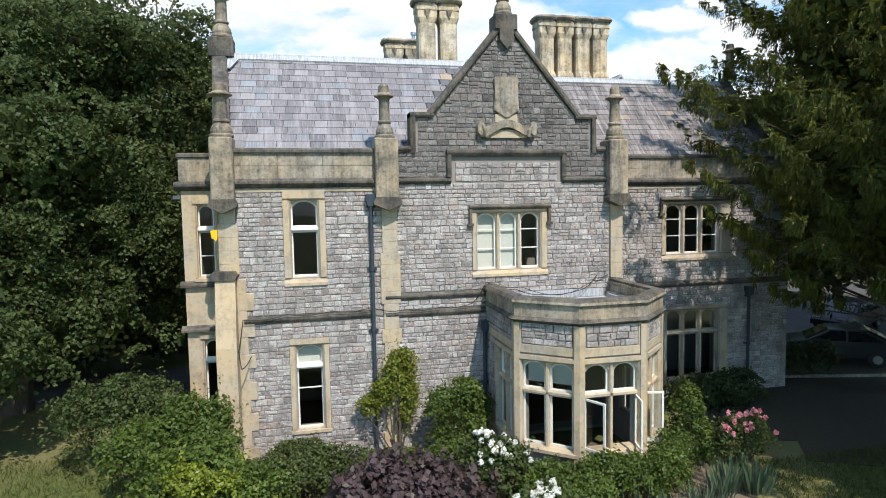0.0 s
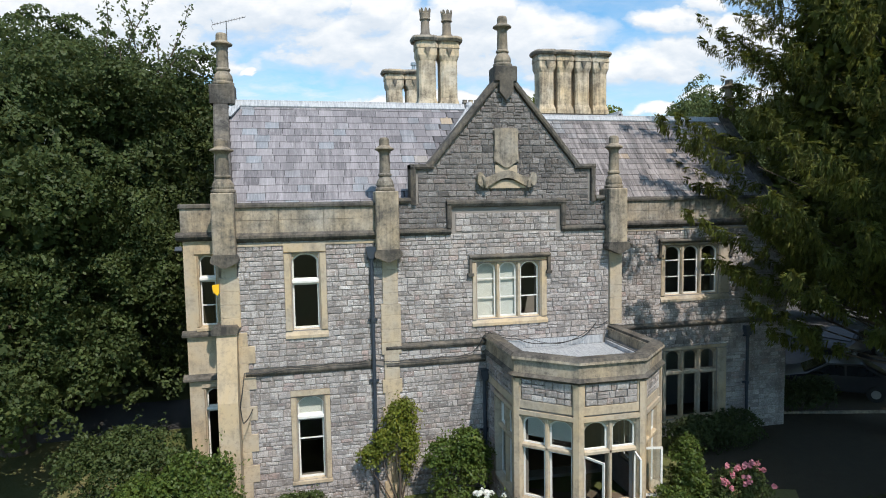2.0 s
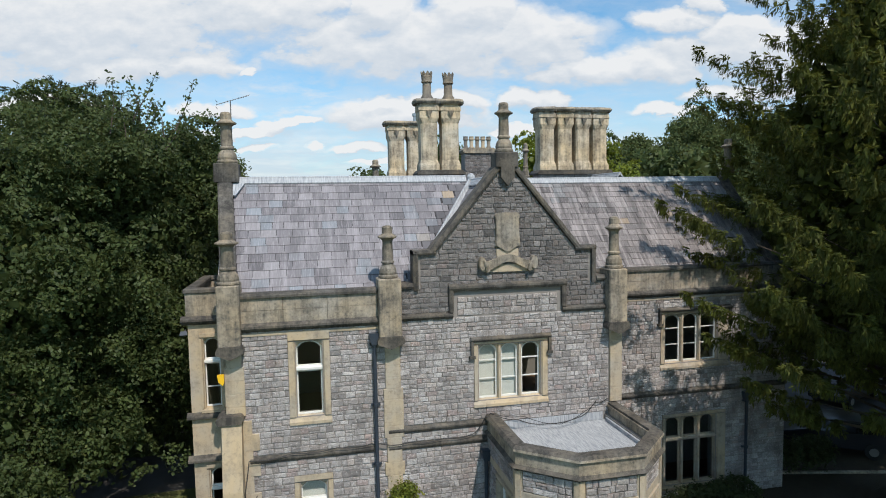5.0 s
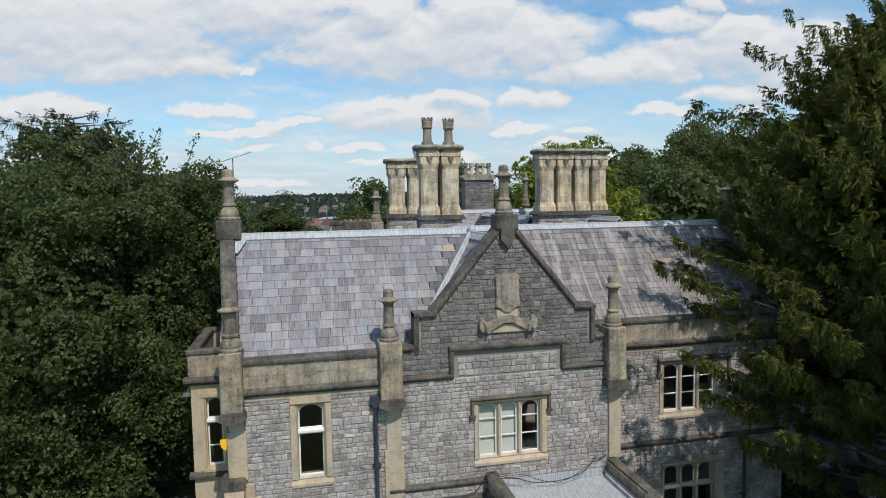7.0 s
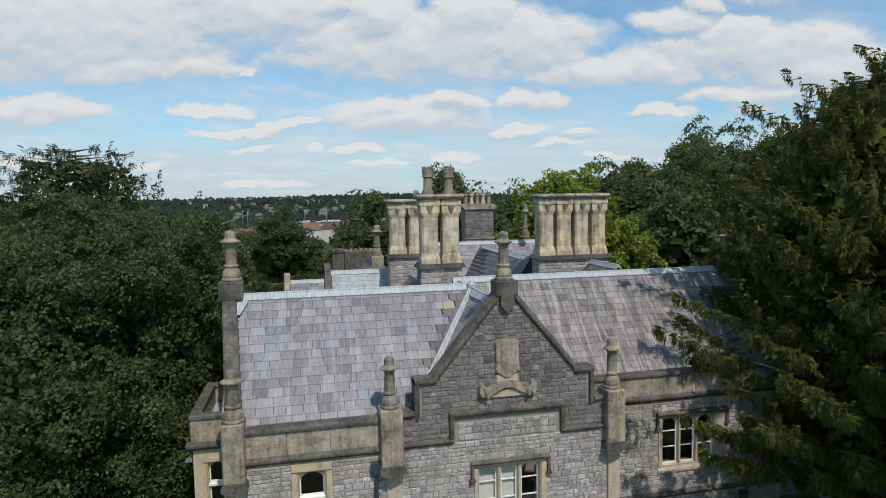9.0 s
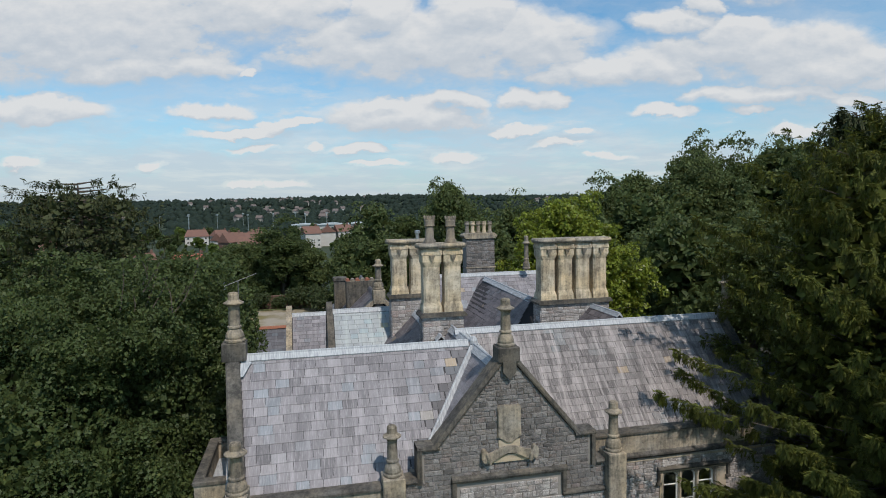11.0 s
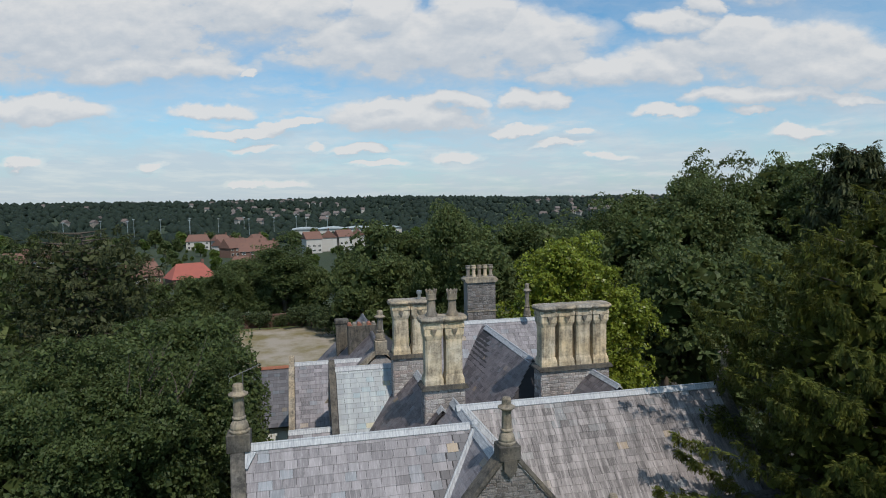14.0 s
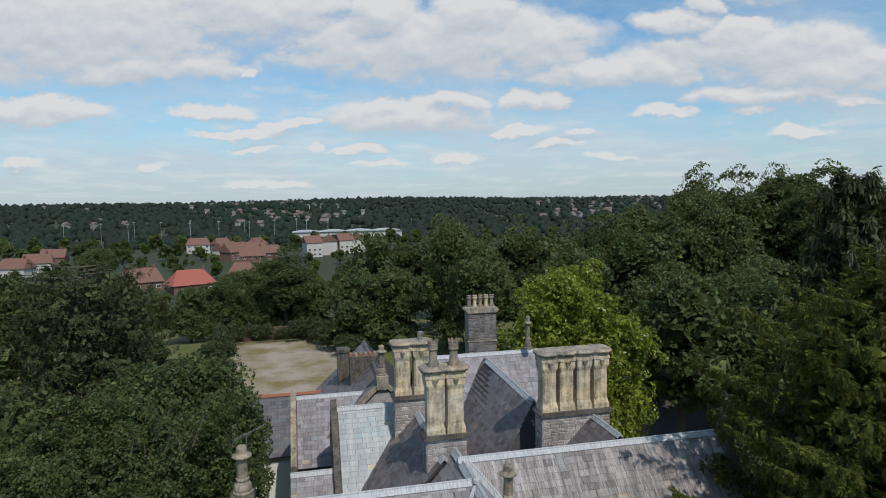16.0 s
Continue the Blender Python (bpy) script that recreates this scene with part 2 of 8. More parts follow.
LIME = surface("limestone", ashlar((0.48, 0.405, 0.30), (0.22, 0.188, 0.145), 0.17), 0.85)
LIME_GREY = surface("weathered_limestone", ashlar((0.45, 0.392, 0.305), (0.085, 0.078, 0.068), 0.22, 1.3), 0.9)
PIN = surface("lichened_limestone", ashlar((0.40, 0.345, 0.265), (0.075, 0.068, 0.058), 0.27, 1.2), 0.9)
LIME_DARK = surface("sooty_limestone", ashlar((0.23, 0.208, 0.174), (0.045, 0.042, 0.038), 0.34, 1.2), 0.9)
STONE = surface("grey_rubble", rubble((0.24, 0.221, 0.211), (0.378, 0.350, 0.335), (0.49, 0.46, 0.442), (0.15, 0.136, 0.127), 0.6), 0.9)
STONE_DARK = surface("sooty_rubble", rubble((0.10, 0.094, 0.091), (0.175, 0.163, 0.157), (0.26, 0.243, 0.232), (0.095, 0.088, 0.083), 0.6), 0.9)
MORTAR = surface("mortar", lambda n, p: (n.mix(n.noise(p, 3.0, 5.0), (0.30, 0.275, 0.25), (0.18, 0.163, 0.15)), (n.noise(p, 60.0), 0.4, 0.01)), 0.95)
SLATE_GREY = surface("purple_grey_slate", slates((0.105, 0.099, 0.108), (0.175, 0.164, 0.176), (0.262, 0.247, 0.258), 0.85), 0.5)
SLATE_NEW = surface("dark_new_slate", slates((0.07, 0.068, 0.075), (0.10, 0.097, 0.105), (0.13, 0.125, 0.135), 0.1), 0.5)
SLATE_BROWN = surface("brown_grey_slate", slates((0.082, 0.074, 0.074), (0.155, 0.139, 0.137), (0.235, 0.213, 0.207), 1.3, 1.0), 0.5)
SLATE_PURPLE = surface("dark_purple_slate", slates((0.060, 0.052, 0.056), (0.108, 0.095, 0.100), (0.165, 0.147, 0.151), 0.7, 0.35), 0.5)
SLATE_PALE = surface("pale_blue_slate", slates((0.25, 0.275, 0.29), (0.30, 0.325, 0.335), (0.345, 0.37, 0.375), 0.25), 0.5)
SLATE_BED = surface("slate_bed", lambda n, p: (n.mix(n.noise(p, 6.0), (0.028, 0.026, 0.028), (0.05, 0.047, 0.05)),), 0.8)
LEAD = surface("lead", lambda n, p: (n.mix(n.ramp(n.noise(n.scaled(p, 30.0, 3.0, 3.0), 1.0, 5.0, 0.7), [(0.35, 0.0), (0.62, 1.0)]), (0.22, 0.235, 0.255), (0.44, 0.455, 0.47)), (n.noise(p, 14.0), 0.3, 0.01)), 0.6, 0.0, 0.4)
WHITE = surface("white_paint", lambda n, p: (n.mix(n.noise(p, 12.0, 4.0), (0.74, 0.74, 0.71), (0.60, 0.59, 0.54)),), 0.5)
BLIND = surface("blind_cloth", lambda n, p: (n.mix(n.noise(p, 30.0, 2.0), (0.70, 0.70, 0.66), (0.62, 0.62, 0.58)),), 0.9)
PIPE = surface("blue_black_iron", lambda n, p: (n.mix(n.noise(p, 8.0), (0.020, 0.030, 0.045), (0.05, 0.06, 0.075)),), 0.4)
BLACK = surface("black_rubber", lambda n, p: (n.mix(n.noise(p, 20.0), (0.012, 0.012, 0.013), (0.025, 0.025, 0.025)),), 0.6)
PLASTER = surface("room_plaster", lambda n, p: (n.mix(n.noise(p, 2.0), (0.30, 0.28, 0.25), (0.24, 0.22, 0.2)),), 0.9)
BOARDS = surface("floor_boards", lambda n, p: (n.mix(n.noise(n.scaled(p, 1.0, 12.0, 1.0), 2.0), (0.14, 0.085, 0.05), (0.22, 0.14, 0.08)),), 0.6)
YELLOW = surface("yellow_plastic", lambda n, p: (n.mix(n.noise(p, 20.0), (0.85, 0.50, 0.02), (0.75, 0.42, 0.02)),), 0.4)
ALU = surface("aluminium", lambda n, p: (n.mix(n.noise(p, 30.0), (0.5, 0.5, 0.5), (0.4, 0.4, 0.4)),), 0.35, 0.8)
IRON_GREY = surface("dull_metal", lambda n, p: (n.mix(n.noise(p, 30.0), (0.16, 0.16, 0.16), (0.10, 0.10, 0.105)),), 0.5, 0.3)
TERRA = surface("red_clay", lambda n, p: (n.mix(n.noise(p, 7.0, 5.0), (0.30, 0.115, 0.065), (0.20, 0.085, 0.055)), (n.noise(p, 22.0), 0.4, 0.01)), 0.85)
POT = surface("buff_clay", ashlar((0.36, 0.315, 0.25), (0.12, 0.105, 0.09), 0.32), 0.85)


def glass_material():
    m = bpy.data.materials.new("window_glass")
    m.use_nodes = True
    n = Nodes(m.node_tree)
    fres = n.add("ShaderNodeFresnel", {}, IOR=1.5)
    clear = n.add("ShaderNodeBsdfTransparent", {}, Color=(0.72, 0.76, 0.75, 1))
    gloss = n.add("ShaderNodeBsdfGlossy", {}, Color=(1, 1, 1, 1), Roughness=0.02)
    mixed = n.add("ShaderNodeMixShader", {}, i0=fres.outputs[0], i1=clear.outputs[0], i2=gloss.outputs[0])
    n.add("ShaderNodeOutputMaterial", {}, Surface=mixed.outputs[0])
    return m


GLASS = glass_material()


def leaf_material(name, dark, light, tip, shine=0.45, through_light=0.3):
    m = bpy.data.materials.new(name)
    m.use_nodes = True
    n = Nodes(m.node_tree)
    g = n.add("ShaderNodeNewGeometry")
    tone = n.ramp(g.outputs["Random Per Island"], [(0.0, dark), (0.55, light), (0.93, light), (1.0, tip)])
    patch = n.noise(g.outputs["Position"], 0.45, 3.0)
    tone = n.mix(n.ramp(patch, [(0.35, 0.0), (0.7, 0.55)]), tone, tuple(0.6 * d + 0.4 * l for d, l in zip(dark, light)))
    age = n.noise(g.outputs["Position"], 1.5, 3.0)
    tone = n.mix(n.ramp(age, [(0.42, 0.5), (0.56, 0.0)]), tone, tuple(0.8 * d for d in dark))
    obj = n.add("ShaderNodeObjectInfo").outputs["Random"]
    tone = n.mix(n.math("MULTIPLY", obj, 0.35), tone, dark)
    b = n.add("ShaderNodeBsdfPrincipled", {}, Base_Color=tone, Roughness=shine)
    b.inputs["Specular IOR Level"].default_value = 0.22
    t = n.add("ShaderNodeBsdfTranslucent", {}, Color=n.mix(0.5, tone, tip))
    mx = n.add("ShaderNodeMixShader", {}, i0=through_light, i1=b.outputs[0], i2=t.outputs[0])
    n.add("ShaderNodeOutputMaterial", {}, Surface=mx.outputs[0])
    return m


LEAF = leaf_material("broad_leaf", (0.038, 0.056, 0.019), (0.102, 0.136, 0.043), (0.19, 0.21, 0.066), 0.55, 0.34)
LEAF_WOOD = leaf_material("woodland_leaf", (0.046, 0.066, 0.024), (0.125, 0.160, 0.054), (0.22, 0.24, 0.08), 0.6, 0.34)
LEAF_DARK = leaf_material("dark_leaf", (0.033, 0.048, 0.020), (0.080, 0.104, 0.038), (0.13, 0.15, 0.055), 0.55)
LEAF_YEW = leaf_material("yew_needles", (0.031, 0.038, 0.009), (0.130, 0.149, 0.027), (0.29, 0.29, 0.052), 0.65, 0.25)
LEAF_CEDAR = leaf_material("cedar_needles", (0.032, 0.041, 0.016), (0.080, 0.090, 0.032), (0.12, 0.125, 0.05), 0.6, 0.15)
LEAF_GOLD = leaf_material("yellow_green_leaf", (0.095, 0.13, 0.018), (0.25, 0.295, 0.038), (0.44, 0.44, 0.08), 0.35, 0.3)
LEAF_BRIGHT = leaf_material("bright_shrub_leaf", (0.045, 0.076, 0.016), (0.122, 0.172, 0.036), (0.29, 0.31, 0.075))
LEAF_CLIMBER = leaf_material("yellowing_climber_leaf", (0.09, 0.12, 0.02), (0.22, 0.24, 0.035), (0.42, 0.34, 0.05))
LEAF_PURPLE = leaf_material("purple_leaf", (0.060, 0.040, 0.044), (0.135, 0.092, 0.096), (0.19, 0.20, 0.14), 0.5)
LEAF_BLADE = leaf_material("blue_green_blade", (0.05, 0.09, 0.055), (0.12, 0.17, 0.11), (0.2, 0.25, 0.16))
PETAL_WHITE = leaf_material("white_petal", (0.75, 0.75, 0.68), (0.85, 0.85, 0.8), (0.9, 0.9, 0.86), 0.6)
PETAL_YELLOW = leaf_material("yellow_petal", (0.70, 0.55, 0.05), (0.8, 0.66, 0.08), (0.85, 0.75, 0.2), 0.6)
PETAL_PINK = leaf_material("pink_petal", (0.60, 0.22, 0.28), (0.75, 0.36, 0.42), (0.85, 0.55, 0.58), 0.6)
BARK = surface("bark", lambda n, p: (n.mix(n.noise(n.scaled(p, 6.0, 6.0, 1.2), 2.0, 5.0), (0.055, 0.042, 0.032), (0.13, 0.105, 0.085)), (n.noise(n.scaled(p, 14.0, 14.0, 2.0), 1.0), 0.8, 0.03)), 0.95)


def ground_build(n, p):
    grass = n.mix(n.noise(p, 2.5, 6.0, 0.7), (0.045, 0.075, 0.018), (0.12, 0.125, 0.035))
    dry = n.mix(n.ramp(n.noise(p, 0.12, 5.0), [(0.45, 0.0), (0.68, 0.7)]), grass, (0.19, 0.165, 0.075))
    # distant ground darkened to carry the same cloud shade as the hill wood
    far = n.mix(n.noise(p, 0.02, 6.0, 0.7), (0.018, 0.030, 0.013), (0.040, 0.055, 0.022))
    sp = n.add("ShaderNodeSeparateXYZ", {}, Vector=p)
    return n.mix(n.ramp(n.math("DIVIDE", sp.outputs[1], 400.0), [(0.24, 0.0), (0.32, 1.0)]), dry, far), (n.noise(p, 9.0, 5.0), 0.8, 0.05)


GROUND = surface("grass", ground_build, 0.95)
SOIL = surface("bare_soil", lambda n, p: (n.mix(n.noise(p, 4.0, 6.0), (0.10, 0.075, 0.05), (0.19, 0.15, 0.11)), (n.noise(p, 18.0), 0.8, 0.04)), 0.95)
GRAVEL = surface("pale_gravel", lambda n, p: (n.mix(n.ramp(n.noise(p, 0.16, 6.0, 0.65), [(0.42, 0.0), (0.62, 1.0)]), n.mix(n.noise(p, 5.0, 4.0), (0.34, 0.30, 0.245), (0.26, 0.225, 0.18)), (0.165, 0.135, 0.055)), (n.noise(p, 12.0), 0.6, 0.03)), 0.95)
ASPHALT = surface("asphalt", lambda n, p: (n.mix(n.noise(p, 1.2, 6.0), (0.055, 0.053, 0.052), (0.095, 0.091, 0.088)), (n.noise(p, 60.0), 0.5, 0.01)), 0.9)

# ---- building helpers ----
rng = random.Random(7)


def mesh_from(name, bm):
    me = bpy.data.meshes.new(name)
    bmesh.ops.recalc_face_normals(bm, faces=bm.faces)
    bm.to_mesh(me)
    bm.free()
    return me


def part(name, bm, material, parent=None, label="", smooth=False):
    me = mesh_from(name, bm)
    me.materials.append(material)
    if smooth:
        me.shade_smooth()
        me.set_sharp_from_angle(angle=radians(40))
    ob = new(name, me)
    if parent is not None:
        ob.parent = parent
    if label:
        ob["label"] = label
    return ob


def base(name, at, label, category, group="", kind="", turn=0.0):
    """An Empty at the base of a thing."""
    ob = new(name)
    ob.empty_display_size = 0.2
    ob.matrix_basis = pose(*at, 0, 0, turn)
    return tagged(ob, label, category, group, kind)


def box(bm, x0, x1, y0, y1, z0, z1, m=None):
    vs = [bm.verts.new((x, y, z)) for x in (x0, x1) for y in (y0, y1) for z in (z0, z1)]
    for f in ((0, 1, 3, 2), (4, 6, 7, 5), (0, 4, 5, 1), (2, 3, 7, 6), (0, 2, 6, 4), (1, 5, 7, 3)):
        bm.faces.new([vs[i] for i in f])
    if m is not None:
        for v in vs:
            v.co = m @ v.co
    return vs


def ext(bm, pts, vec):
    """A prism: a flat outline pushed along vec."""
    a = [bm.verts.new(p) for p in pts]
    b = [bm.verts.new(Vector(p) + Vector(vec)) for p in pts]
    bm.faces.new(a)
    bm.faces.new(list(reversed(b)))
    for i in range(len(pts)):
        j = (i + 1) % len(pts)
        bm.faces.new((a[i], b[i], b[j], a[j]))


def along_x(bm, prof, x0, x1):
    ext(bm, [(x0, y, z) for y, z in prof], (x1 - x0, 0, 0))


def along_y(bm, prof, y0, y1):
    ext(bm, [(x, y0, z) for x, z in prof], (0, y1 - y0, 0))


def along_z(bm, prof, z0, z1):
    ext(bm, [(x, y, z0) for x, y in prof], (0, 0, z1 - z0))


def lathe(bm, prof, x=0.0, y=0.0, seg=16):
    """A turned form: prof is radius and height from the foot up."""
    rings = []
    for r, z in prof:
        rings.append([bm.verts.new((x + r * math.cos(2 * math.pi * i / seg), y + r * math.sin(2 * math.pi * i / seg), z)) for i in range(seg)])
    for a, b in zip(rings, rings[1:]):
        for i in range(seg):
            j = (i + 1) % seg
            bm.faces.new((a[i], a[j], b[j], b[i]))
    bm.faces.new(rings[-1])
    bm.faces.new(list(reversed(rings[0])))


def tube(bm, pts, radii, seg=8):
    rings = []
    for k, p in enumerate(pts):
        p = Vector(p)
        d = (Vector(pts[min(k + 1, len(pts) - 1)]) - Vector(pts[max(k - 1, 0)])).normalized()
        s = d.orthogonal().normalized()
        t = d.cross(s)
        r = radii[k] if isinstance(radii, (list, tuple)) else radii
        rings.append([bm.verts.new(p + r * (math.cos(2 * math.pi * i / seg) * s + math.sin(2 * math.pi * i / seg) * t)) for i in range(seg)])
    for a, b in zip(rings, rings[1:]):
        # orthogonal() may jump between rings: join each vertex to the nearest of the next ring
        off = min(range(seg), key=lambda o: (a[0].co - b[o].co).length)
        for i in range(seg):
            j = (i + 1) % seg
            bm.faces.new((a[i], a[j], b[(j + off) % seg], b[(i + off) % seg]))
    bm.faces.new(rings[-1])
    bm.faces.new(list(reversed(rings[0])))


def chamfered(bm, x0, x1, y0, y1, z0, z1, c=0.02):
    """A block with its four upright edges and its top edge cut off."""
    lo = [(x0 + c, y0), (x1 - c, y0), (x1, y0 + c), (x1, y1 - c), (x1 - c, y1), (x0 + c, y1), (x0, y1 - c), (x0, y0 + c)]
    cx, cy = (x0 + x1) / 2, (y0 + y1) / 2
    fx, fy = 1 - 2 * c / (x1 - x0), 1 - 2 * c / (y1 - y0)
    a = [bm.verts.new((x, y, z0)) for x, y in lo]
    b = [bm.verts.new((x, y, z1 - c)) for x, y in lo]
    d = [bm.verts.new((cx + (x - cx) * fx, cy + (y - cy) * fy, z1)) for x, y in lo]
    bm.faces.new(list(reversed(a)))
    bm.faces.new(d)
    for p, q in ((a, b), (b, d)):
        for i in range(8):
            j = (i + 1) % 8
            bm.faces.new((p[i], p[j], q[j], q[i]))


def face_frame(x, y, z, angle):
    """A wall's own frame: x along the wall, y into it, z up. angle 0 is a wall that faces -y."""
    return pose(x, y, z, 0, 0, angle)


def wall_cells(bm, x0, x1, z0, z1, y0, y1, holes, m=None):
    """A thick wall with openings (x0, x1, z0, z1) through it."""
    xs = sorted({x0, x1, *(v for h in holes for v in h[:2] if x0 < v < x1)})
    zs = sorted({z0, z1, *(v for h in holes for v in h[2:] if z0 < v < z1)})
    for a, b in zip(xs, xs[1:]):
        run = None
        for c, d in zip(zs, zs[1:]):
            mx, mz = (a + b) / 2, (c + d) / 2
            hole = any(h[0] < mx < h[1] and h[2] < mz < h[3] for h in holes)
            if not hole:
                run = (run[0], d) if run else (c, d)
            if (hole or d == zs[-1]) and run:
                box(bm, a, b, y0, y1, run[0], run[1], m)
                run = None


# ---- stones and slates, piece by piece ----


def unit_stone(seed):
    r = random.Random(seed)
    bm = bmesh.new()
    j = lambda s: r.uniform(-s, s)
    back = [bm.verts.new((x, 1.0, z)) for x, z in ((-0.5, -0.5), (0.5, -0.5), (0.5, 0.5), (-0.5, 0.5))]
    rim = [bm.verts.new((x + j(0.02), 0.5 + j(0.12), z + j(0.04))) for x, z in ((-0.5, -0.5), (0.5, -0.5), (0.5, 0.5), (-0.5, 0.5))]
    tilt, roll_ = j(0.22), j(0.22)
    front = [bm.verts.new((x + j(0.045), tilt * x + roll_ * z + j(0.14), z + j(0.06))) for x, z in ((-0.46, -0.43), (0.46, -0.43), (0.46, 0.43), (-0.46, 0.43))]
    for a, b in ((back, rim), (rim, front)):
        for i in range(4):
            k = (i + 1) % 4
            bm.faces.new((a[i], a[k], b[k], b[i]))
    peak = bm.verts.new((j(0.2), -0.16 + j(0.16), j(0.2)))
    for i in range(4):
        bm.faces.new((front[i], front[(i + 1) % 4], peak))
    return mesh_from("stone", bm)


def unit_slate(seed):
    r = random.Random(seed)
    bm = bmesh.new()
    j = lambda s: r.uniform(-s, s)
    lo = [(-0.5, 0.0 + j(0.025)), (0.5, 0.0 + j(0.025)), (0.5, 1.0), (-0.5, 1.0)]
    top = [bm.verts.new((x, y, 1.0 + j(0.2) if y < 0.5 else 0.15)) for x, y in lo]
    low = [bm.verts.new((x, y, 0.0)) for x, y in lo]
    bm.faces.new(top)
    for i in range(4):
        k = (i + 1) % 4
        bm.faces.new((low[i], low[k], top[k], top[i]))
    return mesh_from("slate", bm)


STONE_SHAPES = [unit_stone(k) for k in range(10)]
SLATE_SHAPES = [unit_slate(k) for k in range(4)]
with_mat = {}


def shaped(shapes, k, material):
    key = (shapes[k].name, material.name)
    if key not in with_mat:
        me = shapes[k].copy()
        me.materials.clear()
        me.materials.append(material)
        with_mat[key] = me
    return with_mat[key]


def place_pieces(name, shapes, material, parent, mats, keep=300):
    """The first of the poses become objects of their own, the others one joined mesh."""
    for i, m in enumerate(mats[:keep]):
        ob = new(name, shaped(shapes, i * 7 % len(shapes), material))
        ob.parent = parent
        ob.matrix_basis = m
    if len(mats) > keep:
        verts, faces = [], []
        for i, m in enumerate(mats[keep:]):
            me = shapes[i * 5 % len(shapes)]
            o = len(verts)
            verts += [tuple(m @ v.co) for v in me.vertices]
            faces += [tuple(o + k for k in p.vertices) for p in me.polygons]
        me = bpy.data.meshes.new(name + "work")
        me.from_pydata(verts, [], faces)
        me.materials.append(material)
        ob = new(name + "work", me)
        ob.parent = parent
        ob["kind"] = "stuff"


def lay_stones(m, x0, x1, z0, z1, holes=(), course=0.152, length=(0.13, 0.34), span=None, proud=0.026, seed=1):
    """Poses for coursed stones over a wall's face, leaving the holes (x0, x1, z0, z1) free. span(z) limits each course."""
    r = random.Random(seed)
    cuts = sorted({z0, z1, *(v for h in holes for v in h[2:] if z0 < v < z1)})
    out = []
    for a, b in zip(cuts, cuts[1:]):
        n = max(1, round((b - a) / course))
        w = [r.uniform(0.62, 1.38) for _ in range(n)]
        zs = [a]
        for v in w:
            zs.append(zs[-1] + (b - a) * v / sum(w))
        for c, d in zip(zs, zs[1:]):
            mid = (c + d) / 2
            lo, hi = (x0, x1) if span is None else span(mid)
            runs = [(lo, hi)]
            for h in holes:
                if h[2] < mid < h[3]:
                    runs = [q for p in runs for q in ((p[0], min(p[1], h[0])), (max(p[0], h[1]), p[1])) if q[1] - q[0] > 0.03]
            for p, q in runs:
                x = p
                while x < q - 0.02:
                    ln = r.uniform(*length)
                    if q - (x + ln) < length[0] * 0.8:
                        ln = q - x
                    g = r.uniform(0.008, 0.016)
                    if r.random() < 0.22 and d - c > 0.15 and ln > 0.2:
                        e = c + (d - c) * r.uniform(0.4, 0.6)
                        pair = ((c, e), (e, d))
                    else:
                        pair = ((c, d),)
                    for s, t in pair:
                        sx, sz = max(ln - g, 0.02), max(t - s - g, 0.02)
                        out.append(m @ Matrix.Translation((x + ln / 2, -proud * r.uniform(0.75, 1.2), (s + t) / 2 + r.uniform(-0.004, 0.004))) @ Matrix.Rotation(r.uniform(-0.035, 0.035), 4, 'Y') @ Matrix.Diagonal((sx, proud + 0.02 , sz, 1)))
                    x += ln
    return out


def lay_slates(eave, across, upslope, width, height, row=0.27, size=(0.3, 0.5), span=None, seed=1, lift=0.020):
    """Poses for slates over a roof slope: eave is its lower left corner, across and upslope unit vectors."""
    r = random.Random(seed)
    a, u = Vector(across).normalized(), Vector(upslope).normalized()
    nrm = a.cross(u).normalized()
    out, v = [], 0.0
    k = 0
    while v < height - 0.05:
        lo, hi = (0.0, width) if span is None else span(v / height)
        x = lo - r.uniform(0, 0.2)
        while x < hi - 0.03:
            w = r.uniform(*size)
            s, e = max(x, lo), min(x + w, hi)
            if e - s > 0.04:
                tall = min(row * 1.25, height - v)
                org = Vector(eave) + a * ((s + e) / 2) + u * v + nrm * 0.004
                m = Matrix((( *(a * (e - s - 0.014)), 0), (*(u * tall), 0), (*(nrm * (lift + r.uniform(0, 0.004))), 0), (0, 0, 0, 1))).transposed()
                m.translation = org
                out.append(m)
            x += w
        v += row
        k += 1
    return out

# ---- the house: walls ----
# the front wall lies in y = 0, x runs along it, the ground is z = 0
BACK = 0.45   # wall thickness

WIN_A = (-0.42, 0.28, 4.98, 7.05)      # openings in the left part of the front
WIN_G = (-0.40, 0.30, 0.80, 3.12)
WIN_B = (4.72, 6.62, 4.98, 6.60)       # three lights over the bay
WIN_C = (11.98, 14.05, 5.02, 6.72)     # three lights in the set-back part
WIN_D = (12.05, 14.05, 0.62, 3.05)
SET = 1.95                             # how far the right part stands back


def structure(name, label, category):
    return base(name, (0, 0, 0), label, category, kind="structure")


wall_left = structure("wall_left", "coursed grey rubble stone wall with limestone dressings", "wall")
bm = bmesh.new()
wall_cells(bm, -2.0, 2.1, -0.6, 7.45, 0.0, BACK, [WIN_A, WIN_G])
part("wall_core", bm, MORTAR, wall_left)

wall_centre = structure("wall_centre", "grey rubble stone wall under the stepped gable", "wall")
bm = bmesh.new()
wall_cells(bm, 2.1, 9.0, -0.6, 7.5, 0.0, BACK, [WIN_B, (5.4, 8.6, 0.1, 3.3)])
part("wall_core", bm, MORTAR, wall_centre)

